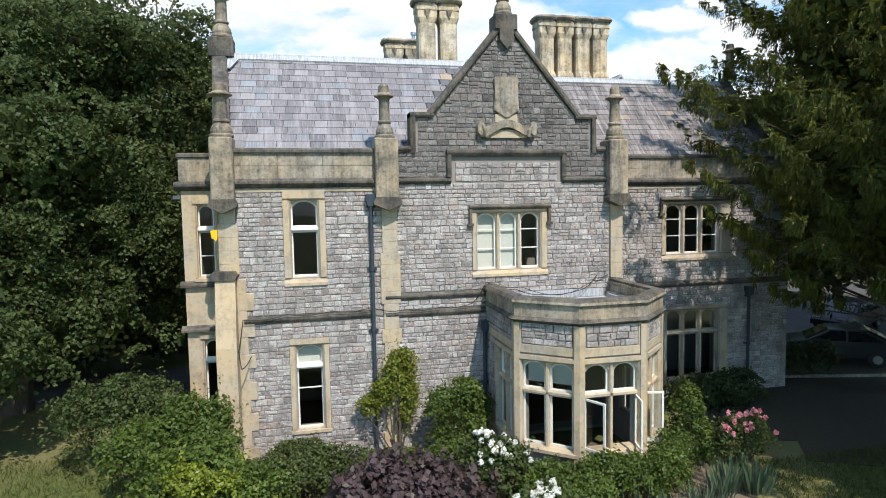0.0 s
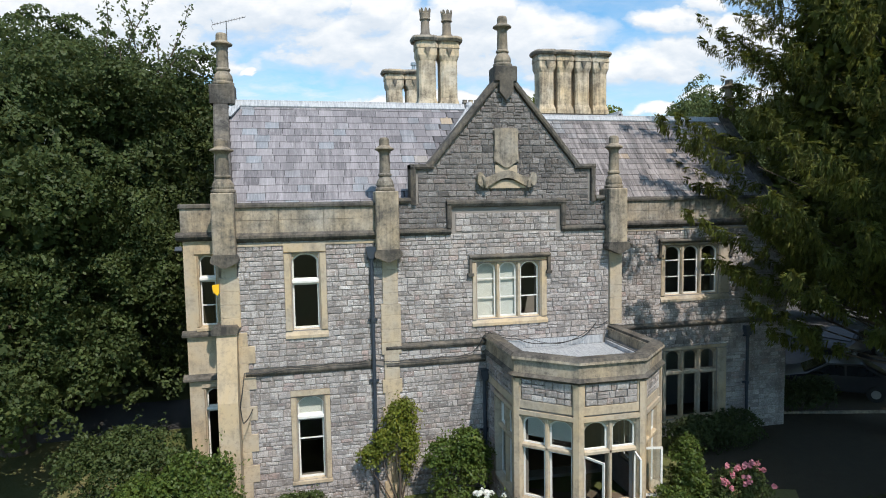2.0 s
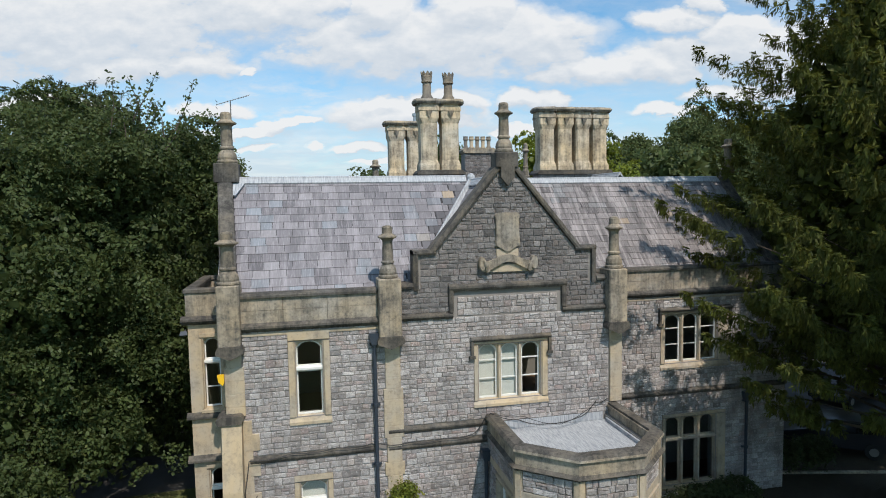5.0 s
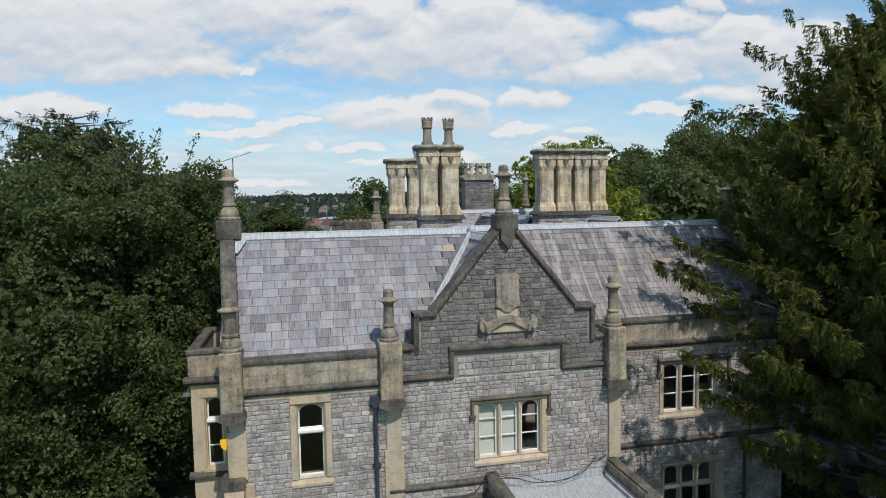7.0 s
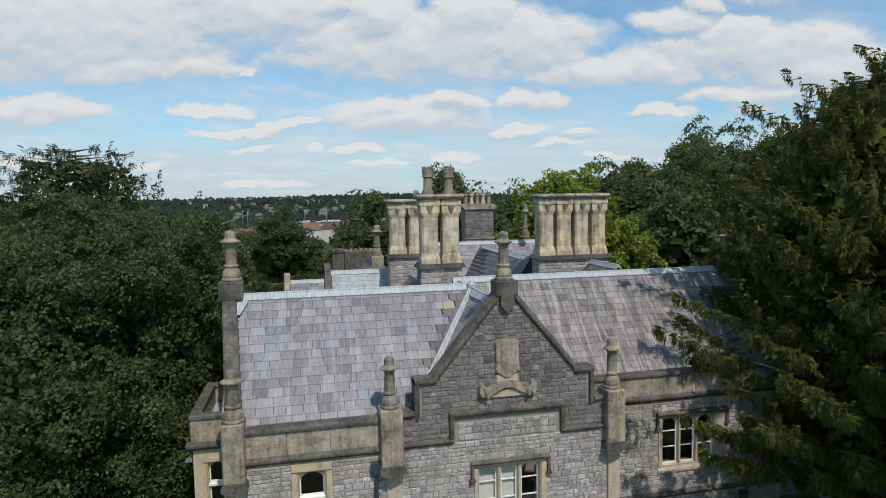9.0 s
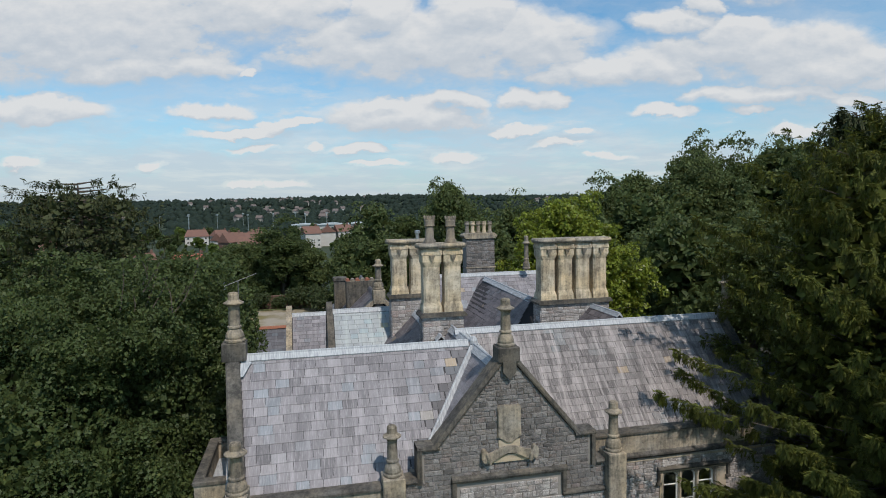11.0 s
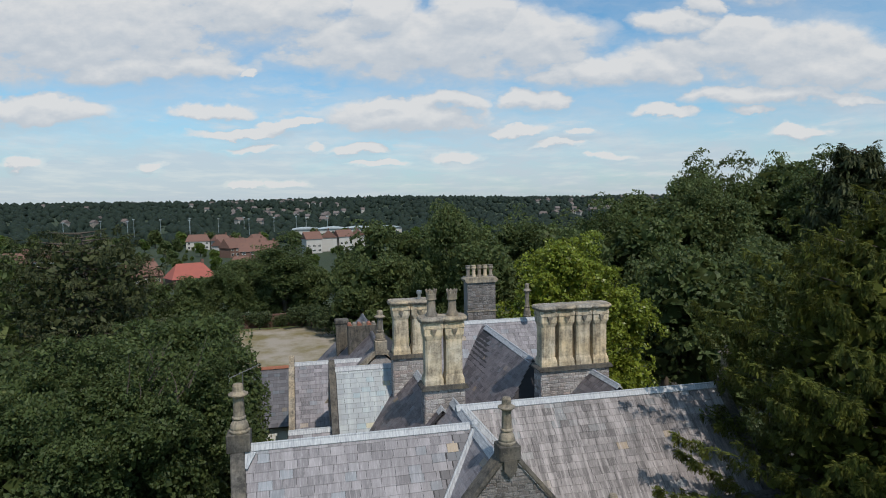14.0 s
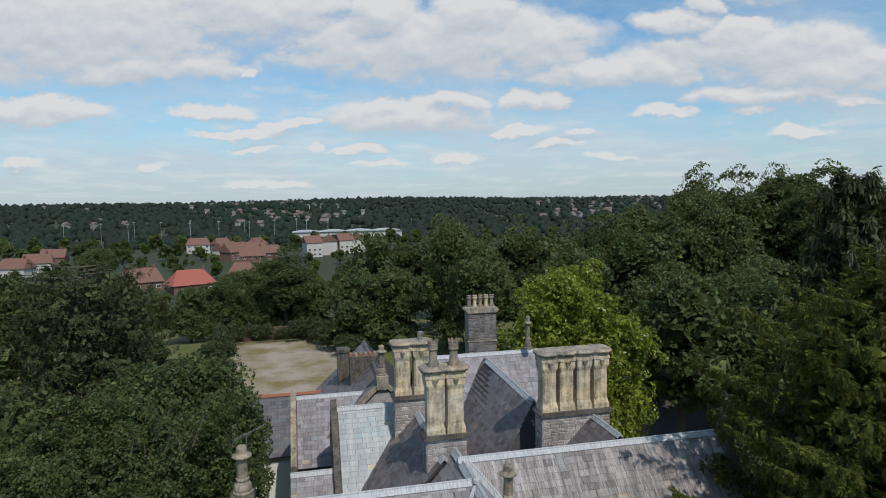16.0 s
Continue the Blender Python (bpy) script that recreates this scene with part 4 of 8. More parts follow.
def stone_window(name, frame_at, hole, lights, transom, label, sill=True, hood=None, white=True, stone=None, jamb=(0.16, 0.16, 0.20, 0.22),
                 bars=(), blinds=(), skip=(), reveal=0.16):
    """A window in a stone surround. hole: the opening in the wall's frame; lights: how many across;
    transom: height of the cross-bar, or None; jamb: left, right, head and sill of the surround."""
    stone = stone or LIME
    win = base(name, frame_at.translation, label, "window", kind="structure")
    win.matrix_basis = frame_at
    x0, x1, z0, z1 = hole
    jl, jr, jh, js = jamb
    for nm, q in (("jamb", (x0 - jl, x0, z0, z1)), ("jamb", (x1, x1 + jr, z0, z1)), ("head", (x0 - jl, x1 + jr, z1, z1 + jh)), ("sill", (x0 - jl - 0.02, x1 + jr + 0.02, z0 - js, z0))):
        bm = bmesh.new()
        if nm == "sill":
            along_x(bm, [(-0.07, q[2]), (-0.07, q[2] + 0.08), (0.02, q[3] + 0.0), (reveal + 0.1, q[3] + 0.04), (reveal + 0.1, q[2])], q[0], q[1])
        elif nm == "jamb":
            s = 1 if q[0] < x0 else -1
            inn = q[1] if s > 0 else q[0]
            outx = q[0] if s > 0 else q[1]
            along_z(bm, [(outx, -0.05), (inn - s * 0.05, -0.05), (inn, 0.03), (inn + s * 0.015, reveal + 0.08), (outx, reveal + 0.08)], q[2], q[3])
        else:
            along_x(bm, [(-0.05, q[2] + 0.05), (-0.05, q[3]), (reveal + 0.08, q[3]), (reveal + 0.08, q[2]), (0.03, q[2])], q[0], q[1])
        part(nm, bm, stone, win)
    w = (x1 - x0) / lights
    mull = 0.11 if lights > 1 else 0.0
    for k in range(1, lights):
        bm = bmesh.new()
        xm = x0 + w * k
        along_z(bm, [(xm - 0.03, 0.02), (xm + 0.03, 0.02), (xm + 0.055, 0.07), (xm + 0.055, reveal + 0.06), (xm - 0.055, reveal + 0.06), (xm - 0.055, 0.07)], z0, z1)
        part("mullion", bm, stone, win)
    if transom:
        bm = bmesh.new()
        along_x(bm, [(0.02, transom - 0.03), (0.02, transom + 0.03), (0.07, transom + 0.06), (reveal + 0.06, transom + 0.06), (reveal + 0.06, transom - 0.06), (0.07, transom - 0.06)], x0, x1)
        part("transom", bm, stone if lights > 1 else WHITE, win)
    for k in range(lights):
        a, b = x0 + w * k + (mull / 2 if k else 0), x0 + w * (k + 1) - (mull / 2 if k < lights - 1 else 0)
        tiers = [(z0 + 0.02, (transom - 0.05) if transom else z1, not transom)] + ([(transom + 0.05, z1, True)] if transom else [])
        for ti, (c, d, arched) in enumerate(tiers):
            if (k, ti) in skip:
                continue
            o = light_outline(a, b, c, d, arched)
            if arched:                             # stone spandrel over the arch
                bm = bmesh.new()
                n = len(o) - 2
                flat_top = [(b, d - 0.3)] + [(b + (a - b) * i / (n - 1), d + 0.02) for i in range(n)] + [(a, d - 0.3)]
                sp = o[2:]
                for i in range(n - 1):
                    q = [sp[i], sp[i + 1], (sp[i + 1][0], d + 0.02), (sp[i][0], d + 0.02)]
                    ext(bm, [(x, 0.06, z) for x, z in q], (0, reveal, 0))
                part("arch_head", bm, stone, win)
            t = 0.045
            f = (1 - 2 * t / (b - a), 1 - 2 * t / (d - c))
            cx, cz = (a + b) / 2, (c + d) / 2
            inn = [(cx + (x - cx) * f[0], cz + (z - cz) * f[1]) for x, z in o]
            bm = bmesh.new()
            ring(bm, o, inn, reveal - 0.03, reveal + 0.02)
            sash = part("casement_frame", bm, WHITE if white else stone, win, "white painted frame" if white else "")
            if ti == 0 and bars:
                for u in bars:
                    bm = bmesh.new()
                    zz = c + (d - c) * u
                    box(bm, a + t * 0.6, b - t * 0.6, reveal - 0.02, reveal + 0.015, zz - 0.015, zz + 0.015)
                    part("glazing_bar", bm, WHITE if white else stone, sash)
            bm = bmesh.new()
            bm.faces.new([bm.verts.new((x, reveal, z)) for x, z in inn])
            pane = part("pane", bm, GLASS, sash)
            pane.visible_shadow = False
            for bk, bt, cover, mat in blinds:
                if bk == k and bt == ti:
                    bm = bmesh.new()
                    zz = d - (d - c) * cover
                    box(bm, a + 0.03, b - 0.03, reveal + 0.07, reveal + 0.076, zz, d)
                    box(bm, a + 0.03, b - 0.03, reveal + 0.062, reveal + 0.084, zz - 0.02, zz)
                    part("blind", bm, mat, win, "pale roller blind")
    if hood:
        e = hood
        bm = bmesh.new()
        zt = z1 + jh
        along_x(bm, [(0.0, zt), (-0.10, zt + 0.02), (-0.14, zt + 0.07), (-0.14, zt + 0.10), (0.0, zt + 0.16)], x0 - jl - e, x1 + jr + e)
        for s in (x0 - jl - e, x1 + jr + e - 0.08):
            box(bm, s, s + 0.08, -0.12, 0.0, zt - 0.38, zt + 0.02)
            box(bm, s - 0.05, s + 0.13, -0.13, 0.0, zt - 0.46, zt - 0.38)
        part("hood_mould", bm, LIME_DARK, win)
    return win


ID = Matrix.Identity(4)
stone_window("window_1", ID, WIN_A, 1, 6.28, "tall arched window in a pale limestone surround, upper floor", jamb=(0.20, 0.20, 0.28, 0.22))
stone_window("window_2", ID, WIN_G, 1, 2.54, "tall arched ground-floor window with a half-drawn pale blind", bars=(0.66,), blinds=((0, 1, 1.0, BLIND),), jamb=(0.17, 0.17, 0.2, 0.1))
stone_window("window_3", ID, WIN_B, 3, None, "three-light arched window, two lights closed by white blinds", bars=(0.36, 0.70), hood=0.10,
             blinds=((0, 0, 1.0, WHITE), (1, 0, 1.0, WHITE)), jamb=(0.15, 0.2, 0.10, 0.20))
m_right = face_frame(0, SET, 0, 0)
stone_window("window_4", m_right, WIN_C, 3, None, "three-light arched window in the shaded range", bars=(0.36, 0.70), hood=0.10, jamb=(0.18, 0.40, 0.10, 0.22))
stone_window("window_5", m_right, WIN_D, 3, 2.25, "three-light ground-floor window with an open casement", white=False, jamb=(0.15, 0.35, 0.14, 0.16))
m_side = face_frame(0, 1.60, 0, 0)
stone_window("window_6", m_side, SB[0], 1, 6.28, "tall arched window of the side bay", bars=(0.45,), jamb=(0.10, 0.10, 0.16, 0.12))
stone_window("window_7", m_side, SB[1], 1, 2.5, "tall arched window of the side bay, ground floor", jamb=(0.10, 0.10, 0.16, 0.12))

# ---- the canted bay ----
BAY = [(4.98, 0.0), (4.98, -2.46), (6.20, -3.52), (7.90, -3.52), (9.02, -2.46), (9.02, 0.0)]
BAY_TOP, BAY_HEAD = 4.56, 2.98
bay_holes = {0: (0.95, 2.25, 0.86, 2.98, 2), 1: (0.16, 1.44, 0.86, 2.98, 2), 2: (0.16, 1.54, 0.86, 2.98, 2), 3: (0.16, 1.38, 0.86, 2.98, 2), 4: (0.3, 1.6, 0.86, 2.98, 2)}
bay_wall = structure("wall_bay", "canted limestone bay window with rubble panels above the lights", "bay window")
bay_frames = []
for k in range(5):
    (ax, ay), (bx, by) = BAY[k], BAY[k + 1]
    ang = math.degrees(math.atan2(by - ay, bx - ax))
    L = math.hypot(bx - ax, by - ay)
    m = face_frame(ax, ay, 0, ang)
    bay_frames.append((m, L))
    h = bay_holes[k]
    bm = bmesh.new()
    wall_cells(bm, 0.0, L, -0.6, BAY_TOP - 0.36, 0.04, 0.34, [h[:4]], m)
    part("wall_core", bm, MORTAR, bay_wall)
    bm = bmesh.new()                               # ashlar piers beside the lights and the lintel over them
    e = 0.10 if k in (0, 4) else 0.0
    for q in ((0.0, h[0] - 0.14, -0.6, 3.18), (h[1] + 0.14, L, -0.6, 3.18)) if k not in (0, 4) else ():
        if q[1] - q[0] > 0.02:
            chamfered(bm, q[0] - 0.0, q[1], -0.012, 0.05, q[2], q[3], 0.01)
    chamfered(bm, 0.02, L - 0.02, -0.02, 0.06, 3.19, 3.40, 0.012)
    for v in bm.verts:
        v.co = m @ v.co
    if bm.verts:
        part("ashlar", bm, LIME, bay_wall)
    else:
        bm.free()
    for xs in (0.0, L - 0.16):                     # quoins beside the rubble panels
        bm = bmesh.new()
        chamfered(bm, xs, xs + 0.16, -0.012, 0.05, 3.41, 4.0, 0.01)
        for v in bm.verts:
            v.co = m @ v.co
        part("quoin", bm, LIME, bay_wall)
    n_ = {0: "left side", 1: "front", 2: "front", 3: "front", 4: "right side"}[k]
    bl = {1: ((0, 1, 0.75, BLIND), (1, 1, 0.75, BLIND)), 2: ()}.get(k, ())
    stone_window("window_%d" % (8 + k), m, h[:4], h[4], 2.22, "two-light bay window with cream stone mullions and white casements",
                 jamb=(0.13, 0.13, 0.16, 0.14), blinds=bl, white=True, reveal=0.15, skip=((0, 0), (1, 0)) if k == 2 else ((0, 0),) if k == 3 else ())


def casement(name, hinge, width, height, angle, label):
    """An open casement: hinge is its lower hinged corner, angle the way that it points."""
    c = base(name, hinge, label, "casement", turn=angle)
    bm = bmesh.new()
    o = [(0, 0), (width, 0), (width, height), (0, height)]
    i = [(0.05, 0.06), (width - 0.05, 0.06), (width - 0.05, height - 0.05), (0.05, height - 0.05)]
    ring(bm, o, i, -0.02, 0.02)
    part("casement_frame", bm, WHITE, c)
    bm = bmesh.new()
    bm.faces.new([bm.verts.new((x, 0.0, z)) for x, z in i])
    pane = part("pane", bm, GLASS, c)
    pane.visible_shadow = False
    return c


for k in range(1, 5):                              # solid corner piers between the faces
    p, d1, d2 = Vector(BAY[k]), (Vector(BAY[k - 1]) - Vector(BAY[k])).normalized(), (Vector(BAY[k + 1]) - Vector(BAY[k])).normalized()
    n1, n2 = Vector((-d1.y, d1.x)), Vector((d2.y, -d2.x))
    b = (n1 + n2).normalized()
    out = [p + d1 * 0.115 + n1 * 0.056, p + b * (0.056 / b.dot(n1)), p + d2 * 0.115 + n2 * 0.056, p + d2 * 0.115 - n2 * 0.03, p - b * 0.03, p + d1 * 0.115 - n1 * 0.03]
    bm = bmesh.new()
    along_z(bm, [tuple(q) for q in out], -0.6, 3.93)
    part("corner_pier", bm, LIME, bay_wall)

m2 = bay_frames[2][0]
casement("casement", m2 @ Vector((0.17, 0.10, 0.90)), 0.60, 1.26, -62, "white painted casement standing open from the bay")
casement("casement", m2 @ Vector((1.53, 0.10, 0.90)), 0.60, 1.26, 180 + 75, "white painted casement standing open from the bay")
m3 = bay_frames[3][0]
casement("casement", m3 @ Vector((0.20, 0.08, 0.90)), 0.52, 1.26, -12, "white painted casement standing wide open at the bay's side")


def bay_ring(off, z0, z1, chamfer=0.0):
    """An outline of the bay, pushed out by off, from wall to wall."""
    pts = []
    n = len(BAY)
    for k, (x, y) in enumerate(BAY):
        dirs = []
        if k:
            dirs.append((Vector(BAY[k]) - Vector(BAY[k - 1])).normalized())
        if k < n - 1:
            dirs.append((Vector(BAY[k + 1]) - Vector(BAY[k])).normalized())
        nr = [Vector((d.y, -d.x)) for d in dirs]
        if len(nr) == 1:
            p = Vector((x, y)) + nr[0] * off
        else:
            b = (nr[0] + nr[1]).normalized()
            p = Vector((x, y)) + b * (off / b.dot(nr[0]))
        pts.append(p)
    return pts


def bay_band(name, o0, o1, z0, z1, o2, mat):
    """A moulded band round the bay: out by o0 at its foot, o1 at its head, inner face at o2."""
    for k in range(5):
        bm = bmesh.new()
        a, b, c = bay_ring(o0, 0, 0), bay_ring(o1, 0, 0), bay_ring(o2, 0, 0)
        q = [(*a[k], z0), (*a[k + 1], z0), (*b[k + 1], z1), (*b[k], z1), (*c[k], z0), (*c[k + 1], z0), (*c[k + 1], z1), (*c[k], z1)]
        v = [bm.verts.new(p) for p in q]
        for f in ((0, 1, 2, 3), (4, 7, 6, 5), (3, 2, 6, 7), (0, 4, 5, 1), (0, 3, 7, 4), (1, 5, 6, 2)):
            bm.faces.new([v[i] for i in f])
        part(name, bm, mat, bay_wall)


bay_band("cornice", 0.0, 0.13, 3.93, 4.02, -0.25, LIME_DARK)
bay_band("cornice", 0.13, 0.05, 4.02, 4.10, -0.25, LIME_DARK)
bay_band("parapet_block", 0.04, 0.04, 4.10, 4.44, -0.22, LIME_GREY)
bay_band("coping", 0.11, 0.10, 4.44, 4.50, -0.27, LIME_GREY)
bay_band("coping", 0.10, 0.03, 4.50, 4.57, -0.24, LIME_DARK)
bm = bmesh.new()
along_z(bm, [tuple(p) for p in bay_ring(-0.24, 0, 0)], 3.96, 4.05)
part("lead_roof", bm, LEAD, bay_wall, "pale lead flat roof inside the parapet")
bm = bmesh.new()
box(bm, 5.3, 8.6, -0.06, -0.03, 4.06, 4.30)
box(bm, 8.62, 8.72, -2.3, -0.2, 4.06, 4.16)
part("flashing", bm, LEAD, bay_wall)

# ---- downpipes and cables ----


def downpipe(x, y, z0, z1, label):
    p = base("downpipe", (x, y, z0), label, "pipe")
    bm = bmesh.new()
    tube(bm, [(0, 0, 0), (0, 0, z1 - z0 - 0.3)], 0.055, 10)
    part("pipe", bm, PIPE, p, smooth=True)
    bm = bmesh.new()
    h = z1 - z0
    along_y(bm, [(-0.08, h - 0.32), (0.08, h - 0.32), (0.14, h - 0.12), (0.14, h), (-0.14, h), (-0.14, h - 0.12)], -0.10, 0.10)
    part("hopper", bm, PIPE, p)
    for k in range(1, int(h / 1.7) + 1):
        bm = bmesh.new()
        lathe(bm, [(0.075, k * 1.7), (0.075, k * 1.7 + 0.10)], seg=10)
        box(bm, -0.13, 0.13, 0.03, 0.10, k * 1.7 + 0.02, k * 1.7 + 0.08)
        part("collar", bm, PIPE, p)
    return p


downpipe(1.70, -0.12, 0.0, 7.18, "blue-black cast-iron downpipe with a hopper head")
downpipe(4.86, -0.14, 0.0, 3.55, "dark cast-iron downpipe in the angle of the bay")
downpipe(15.2, SET - 0.12, 0.0, 3.8, "dark cast-iron downpipe on the shaded wall")


def cable(pts, label, r=0.014):
    bm = bmesh.new()
    fine = []
    for a, b in zip(pts, pts[1:]):
        for k in range(6):
            fine.append(tuple(Vector(a).lerp(Vector(b), k / 6) + Vector((0, 0, -0.06 * math.sin(math.pi * k / 6)))))
    fine.append(pts[-1])
    tube(bm, fine, r, 5)
    return tagged(part("cable", bm, BLACK), label, "cable")


cable([(-1.55, -0.14, 2.95), (-1.75, -0.62, 2.75), (-1.82, -0.55, 3.2), (-1.72, -0.2, 3.95), (-0.6, -0.13, 4.02), (0.6, -0.13, 4.05), (1.6, -0.14, 4.08)], "black cable clipped along the string course")
cable([(1.75, -0.14, 4.05), (2.6, -0.13, 3.98), (3.6, -0.13, 4.0), (4.5, -0.13, 4.05), (4.85, -0.2, 4.55), (5.0, -0.15, 4.62)], "black cable clipped to the wall beside the bay")
cable([(5.0, -0.15, 4.62), (5.8, -0.30, 4.40), (6.6, -0.45, 4.25), (7.8, -0.30, 4.32), (8.3, -0.1, 4.62), (8.75, -0.06, 4.70)], "loose black cable across the bay's flat roof")
cable([(5.05, -0.12, 4.60), (6.0, -0.2, 4.45), (7.0, -0.5, 4.22), (8.0, -0.2, 4.45), (8.4, -0.06, 4.7)], "loose black cable across the bay's flat roof", 0.010)

alarm = base("alarm_box", (-2.36, -0.12, 6.02), "small yellow alarm box on the buttress", "alarm box")
bm = bmesh.new()
ext(bm, [(-0.08, 0, 0.28), (0.09, 0, 0.30), (0.09, 0, 0.08), (0.05, 0, 0.0), (-0.06, 0, 0.12)], (0, 0.12, 0))
part("cover", bm, YELLOW, alarm)
bm = bmesh.new()
box(bm, -0.08, 0.08, 0.12, 0.18, 0.06, 0.26)
part("bracket", bm, WHITE, alarm)

# ---- roofs ----


def roof(name, label):
    return structure(name, label, "roof")


def slope_core(bm, a, b, c, d, thick=0.10):
    """A slab under four corners, given from the eave's left corner anticlockwise."""
    n = (Vector(b) - Vector(a)).cross(Vector(d) - Vector(a)).normalized()
    ext(bm, [Vector(p) - n * thick for p in (a, b, c, d)], n * (thick - 0.006))


def slope(parent, a, b, d, material, row=0.27, size=(0.3, 0.5), span=None, seed=1, keep=300):
    """Slates over a slope: a its lower left corner, b its lower right one, d its upper left one."""
    a, b, d = Vector(a), Vector(b), Vector(d)
    mats = lay_slates(a, b - a, d - a, (b - a).length, (d - a).length, row, size, span, seed)
    pieces.append(("slate", SLATE_SHAPES, material, parent, mats, keep))


pieces = []          # laid last
EAVE, RL, RR = 8.02, 11.54, 11.52
YL, YR = 3.45, 5.40  # the two ridges

roof_left = roof("roof_left", "purple-grey slate roof with pale streaks behind the parapet")
bm = bmesh.new()
slope_core(bm, (-1.95, 0.30, EAVE), (5.5, 0.30, EAVE), (5.5, YL, RL), (-2.30, YL, RL))
slope_core(bm, (5.5, 7.02, EAVE), (-2.6, 7.02, EAVE), (-2.30, YL, RL), (5.5, YL, RL))
part("roof_core", bm, SLATE_BED, roof_left)
slope(roof_left, (-1.68, 0.30, EAVE), (5.5, 0.30, EAVE), (-1.68, YL, RL), SLATE_GREY, 0.295, (0.30, 0.50), lambda k: (-0.20 - 0.36 * k, 4.15 + 0.32 * (int(k * 17) % 2) + 2.45 * k), 3)
slope(roof_left, (-1.68, 0.30, EAVE), (5.5, 0.30, EAVE), (-1.68, YL, RL), SLATE_NEW, 0.295, (0.30, 0.42), lambda k: (4.18 + 0.32 * (int(k * 17) % 2) + 2.45 * k, 4.75 + 2.45 * k), 30, 40)
slope(roof_left, (5.2, 7.02, EAVE), (-1.68, 7.02, EAVE), (5.2, YL, RL), SLATE_GREY, 0.275, (0.30, 0.52), None, 4, 0)

roof_right = roof("roof_right", "streaked brown-grey slate roof of the set-back range")
bm = bmesh.new()
slope_core(bm, (5.5, SET + 0.32, EAVE), (16.75, SET + 0.32, EAVE), (16.75, YR, RR), (5.5, YR, RR))
slope_core(bm, (16.75, 8.52, EAVE), (5.5, 8.52, EAVE), (5.5, YR, RR), (16.75, YR, RR))
part("roof_core", bm, SLATE_BED, roof_right)
slope(roof_right, (5.4, SET + 0.32, EAVE), (16.6, SET + 0.32, EAVE), (5.4, YR, RR), SLATE_BROWN, 0.27, (0.30, 0.50), lambda k: (3.1 - 3.0 * k, 11.2), 5)
slope(roof_right, (16.6, 8.52, EAVE), (5.4, 8.52, EAVE), (16.6, YR, RR), SLATE_BROWN, 0.27, (0.30, 0.50), None, 6, 0)

# the gable's own roof, its ridge running back
roof_gable = roof("roof_gable", "dark slate roof behind the gable with lead valleys")
GR = 11.42
bm = bmesh.new()
slope_core(bm, (2.75, 6.6, 8.02), (2.75, 0.3, 8.02), (GX - 0.1, 0.3, GR), (GX - 0.1, 6.6, GR))
slope_core(bm, (8.45, 0.3, 8.02), (8.45, 6.6, 8.02), (GX - 0.1, 6.6, GR), (GX - 0.1, 0.3, GR))
part("roof_core", bm, SLATE_BED, roof_gable)
slope(roof_gable, (2.75, 6.6, 8.02), (2.75, 0.42, 8.02), (GX - 0.1, 6.6, GR), SLATE_GREY, 0.27, (0.3, 0.45), None, 8, 120)
slope(roof_gable, (8.45, 0.42, 8.02), (8.45, 6.6, 8.02), (GX - 0.1, 0.42, GR), SLATE_GREY, 0.27, (0.3, 0.45), None, 9, 0)


def lead_line(parent, a, b, width=0.17, lift=0.04, name="lead_flashing"):
    """A lead roll over a ridge or along a valley."""
    a, b = Vector(a), Vector(b)
    d = (b - a).normalized()
    s = d.cross(Vector((0, 0, 1))).normalized()
    n = s.cross(d)
    bm = bmesh.new()
    sec = [(-width, -0.8 * width), (-0.05, 0.01), (-0.04, 0.05), (0.0, 0.07), (0.04, 0.05), (0.05, 0.01), (width, -0.8 * width), (width - 0.02, -0.8 * width - 0.04), (0.0, -0.04), (-width + 0.02, -0.8 * width - 0.04)]
    ext(bm, [tuple(a + s * x + n * (z + lift)) for x, z in sec], b - a)
    return part(name, bm, LEAD, parent)


lead_line(roof_left, (-2.15, YL, RL), (5.3, YL, RL), 0.17)
bm = bmesh.new()
ext(bm, [(-2.20, 3.30, 11.45), (-1.86, 3.22, 11.40), (-2.10, 2.86, 11.03), (-2.19, 2.86, 11.03)], (0, -0.03, 0.035))
part("lead_soaker", bm, LEAD, roof_left)
lead_line(roof_right, (5.3, YR, RR), (16.6, YR, RR))
lead_line(roof_gable, (GX - 0.1, 0.42, GR), (GX - 0.1, 6.6, GR), 0.2, 0.04)
lead_line(roof_gable, (2.74, 0.36, 8.12), (5.42, 3.27, 11.37), 0.15, 0.10)
lead_line(roof_gable, (8.5, 2.6, 8.2), (5.7, 5.3, 11.40), 0.16, 0.06)
bm = bmesh.new()
lathe(bm, [(0.16, RL - 0.06), (0.15, RL + 0.06), (0.08, RL + 0.16), (0.02, RL + 0.18)], GX - 0.1, YL, 10)
part("lead_cap", bm, LEAD, roof_left)
bm = bmesh.new()
along_x(bm, [(SET + 0.38, 8.02), (YR - 0.02, 11.62), (YR + 0.1, 11.78), (SET + 0.2, 8.14)], 16.5, 16.95)
part("verge_coping", bm, LIME_DARK, roof_right)

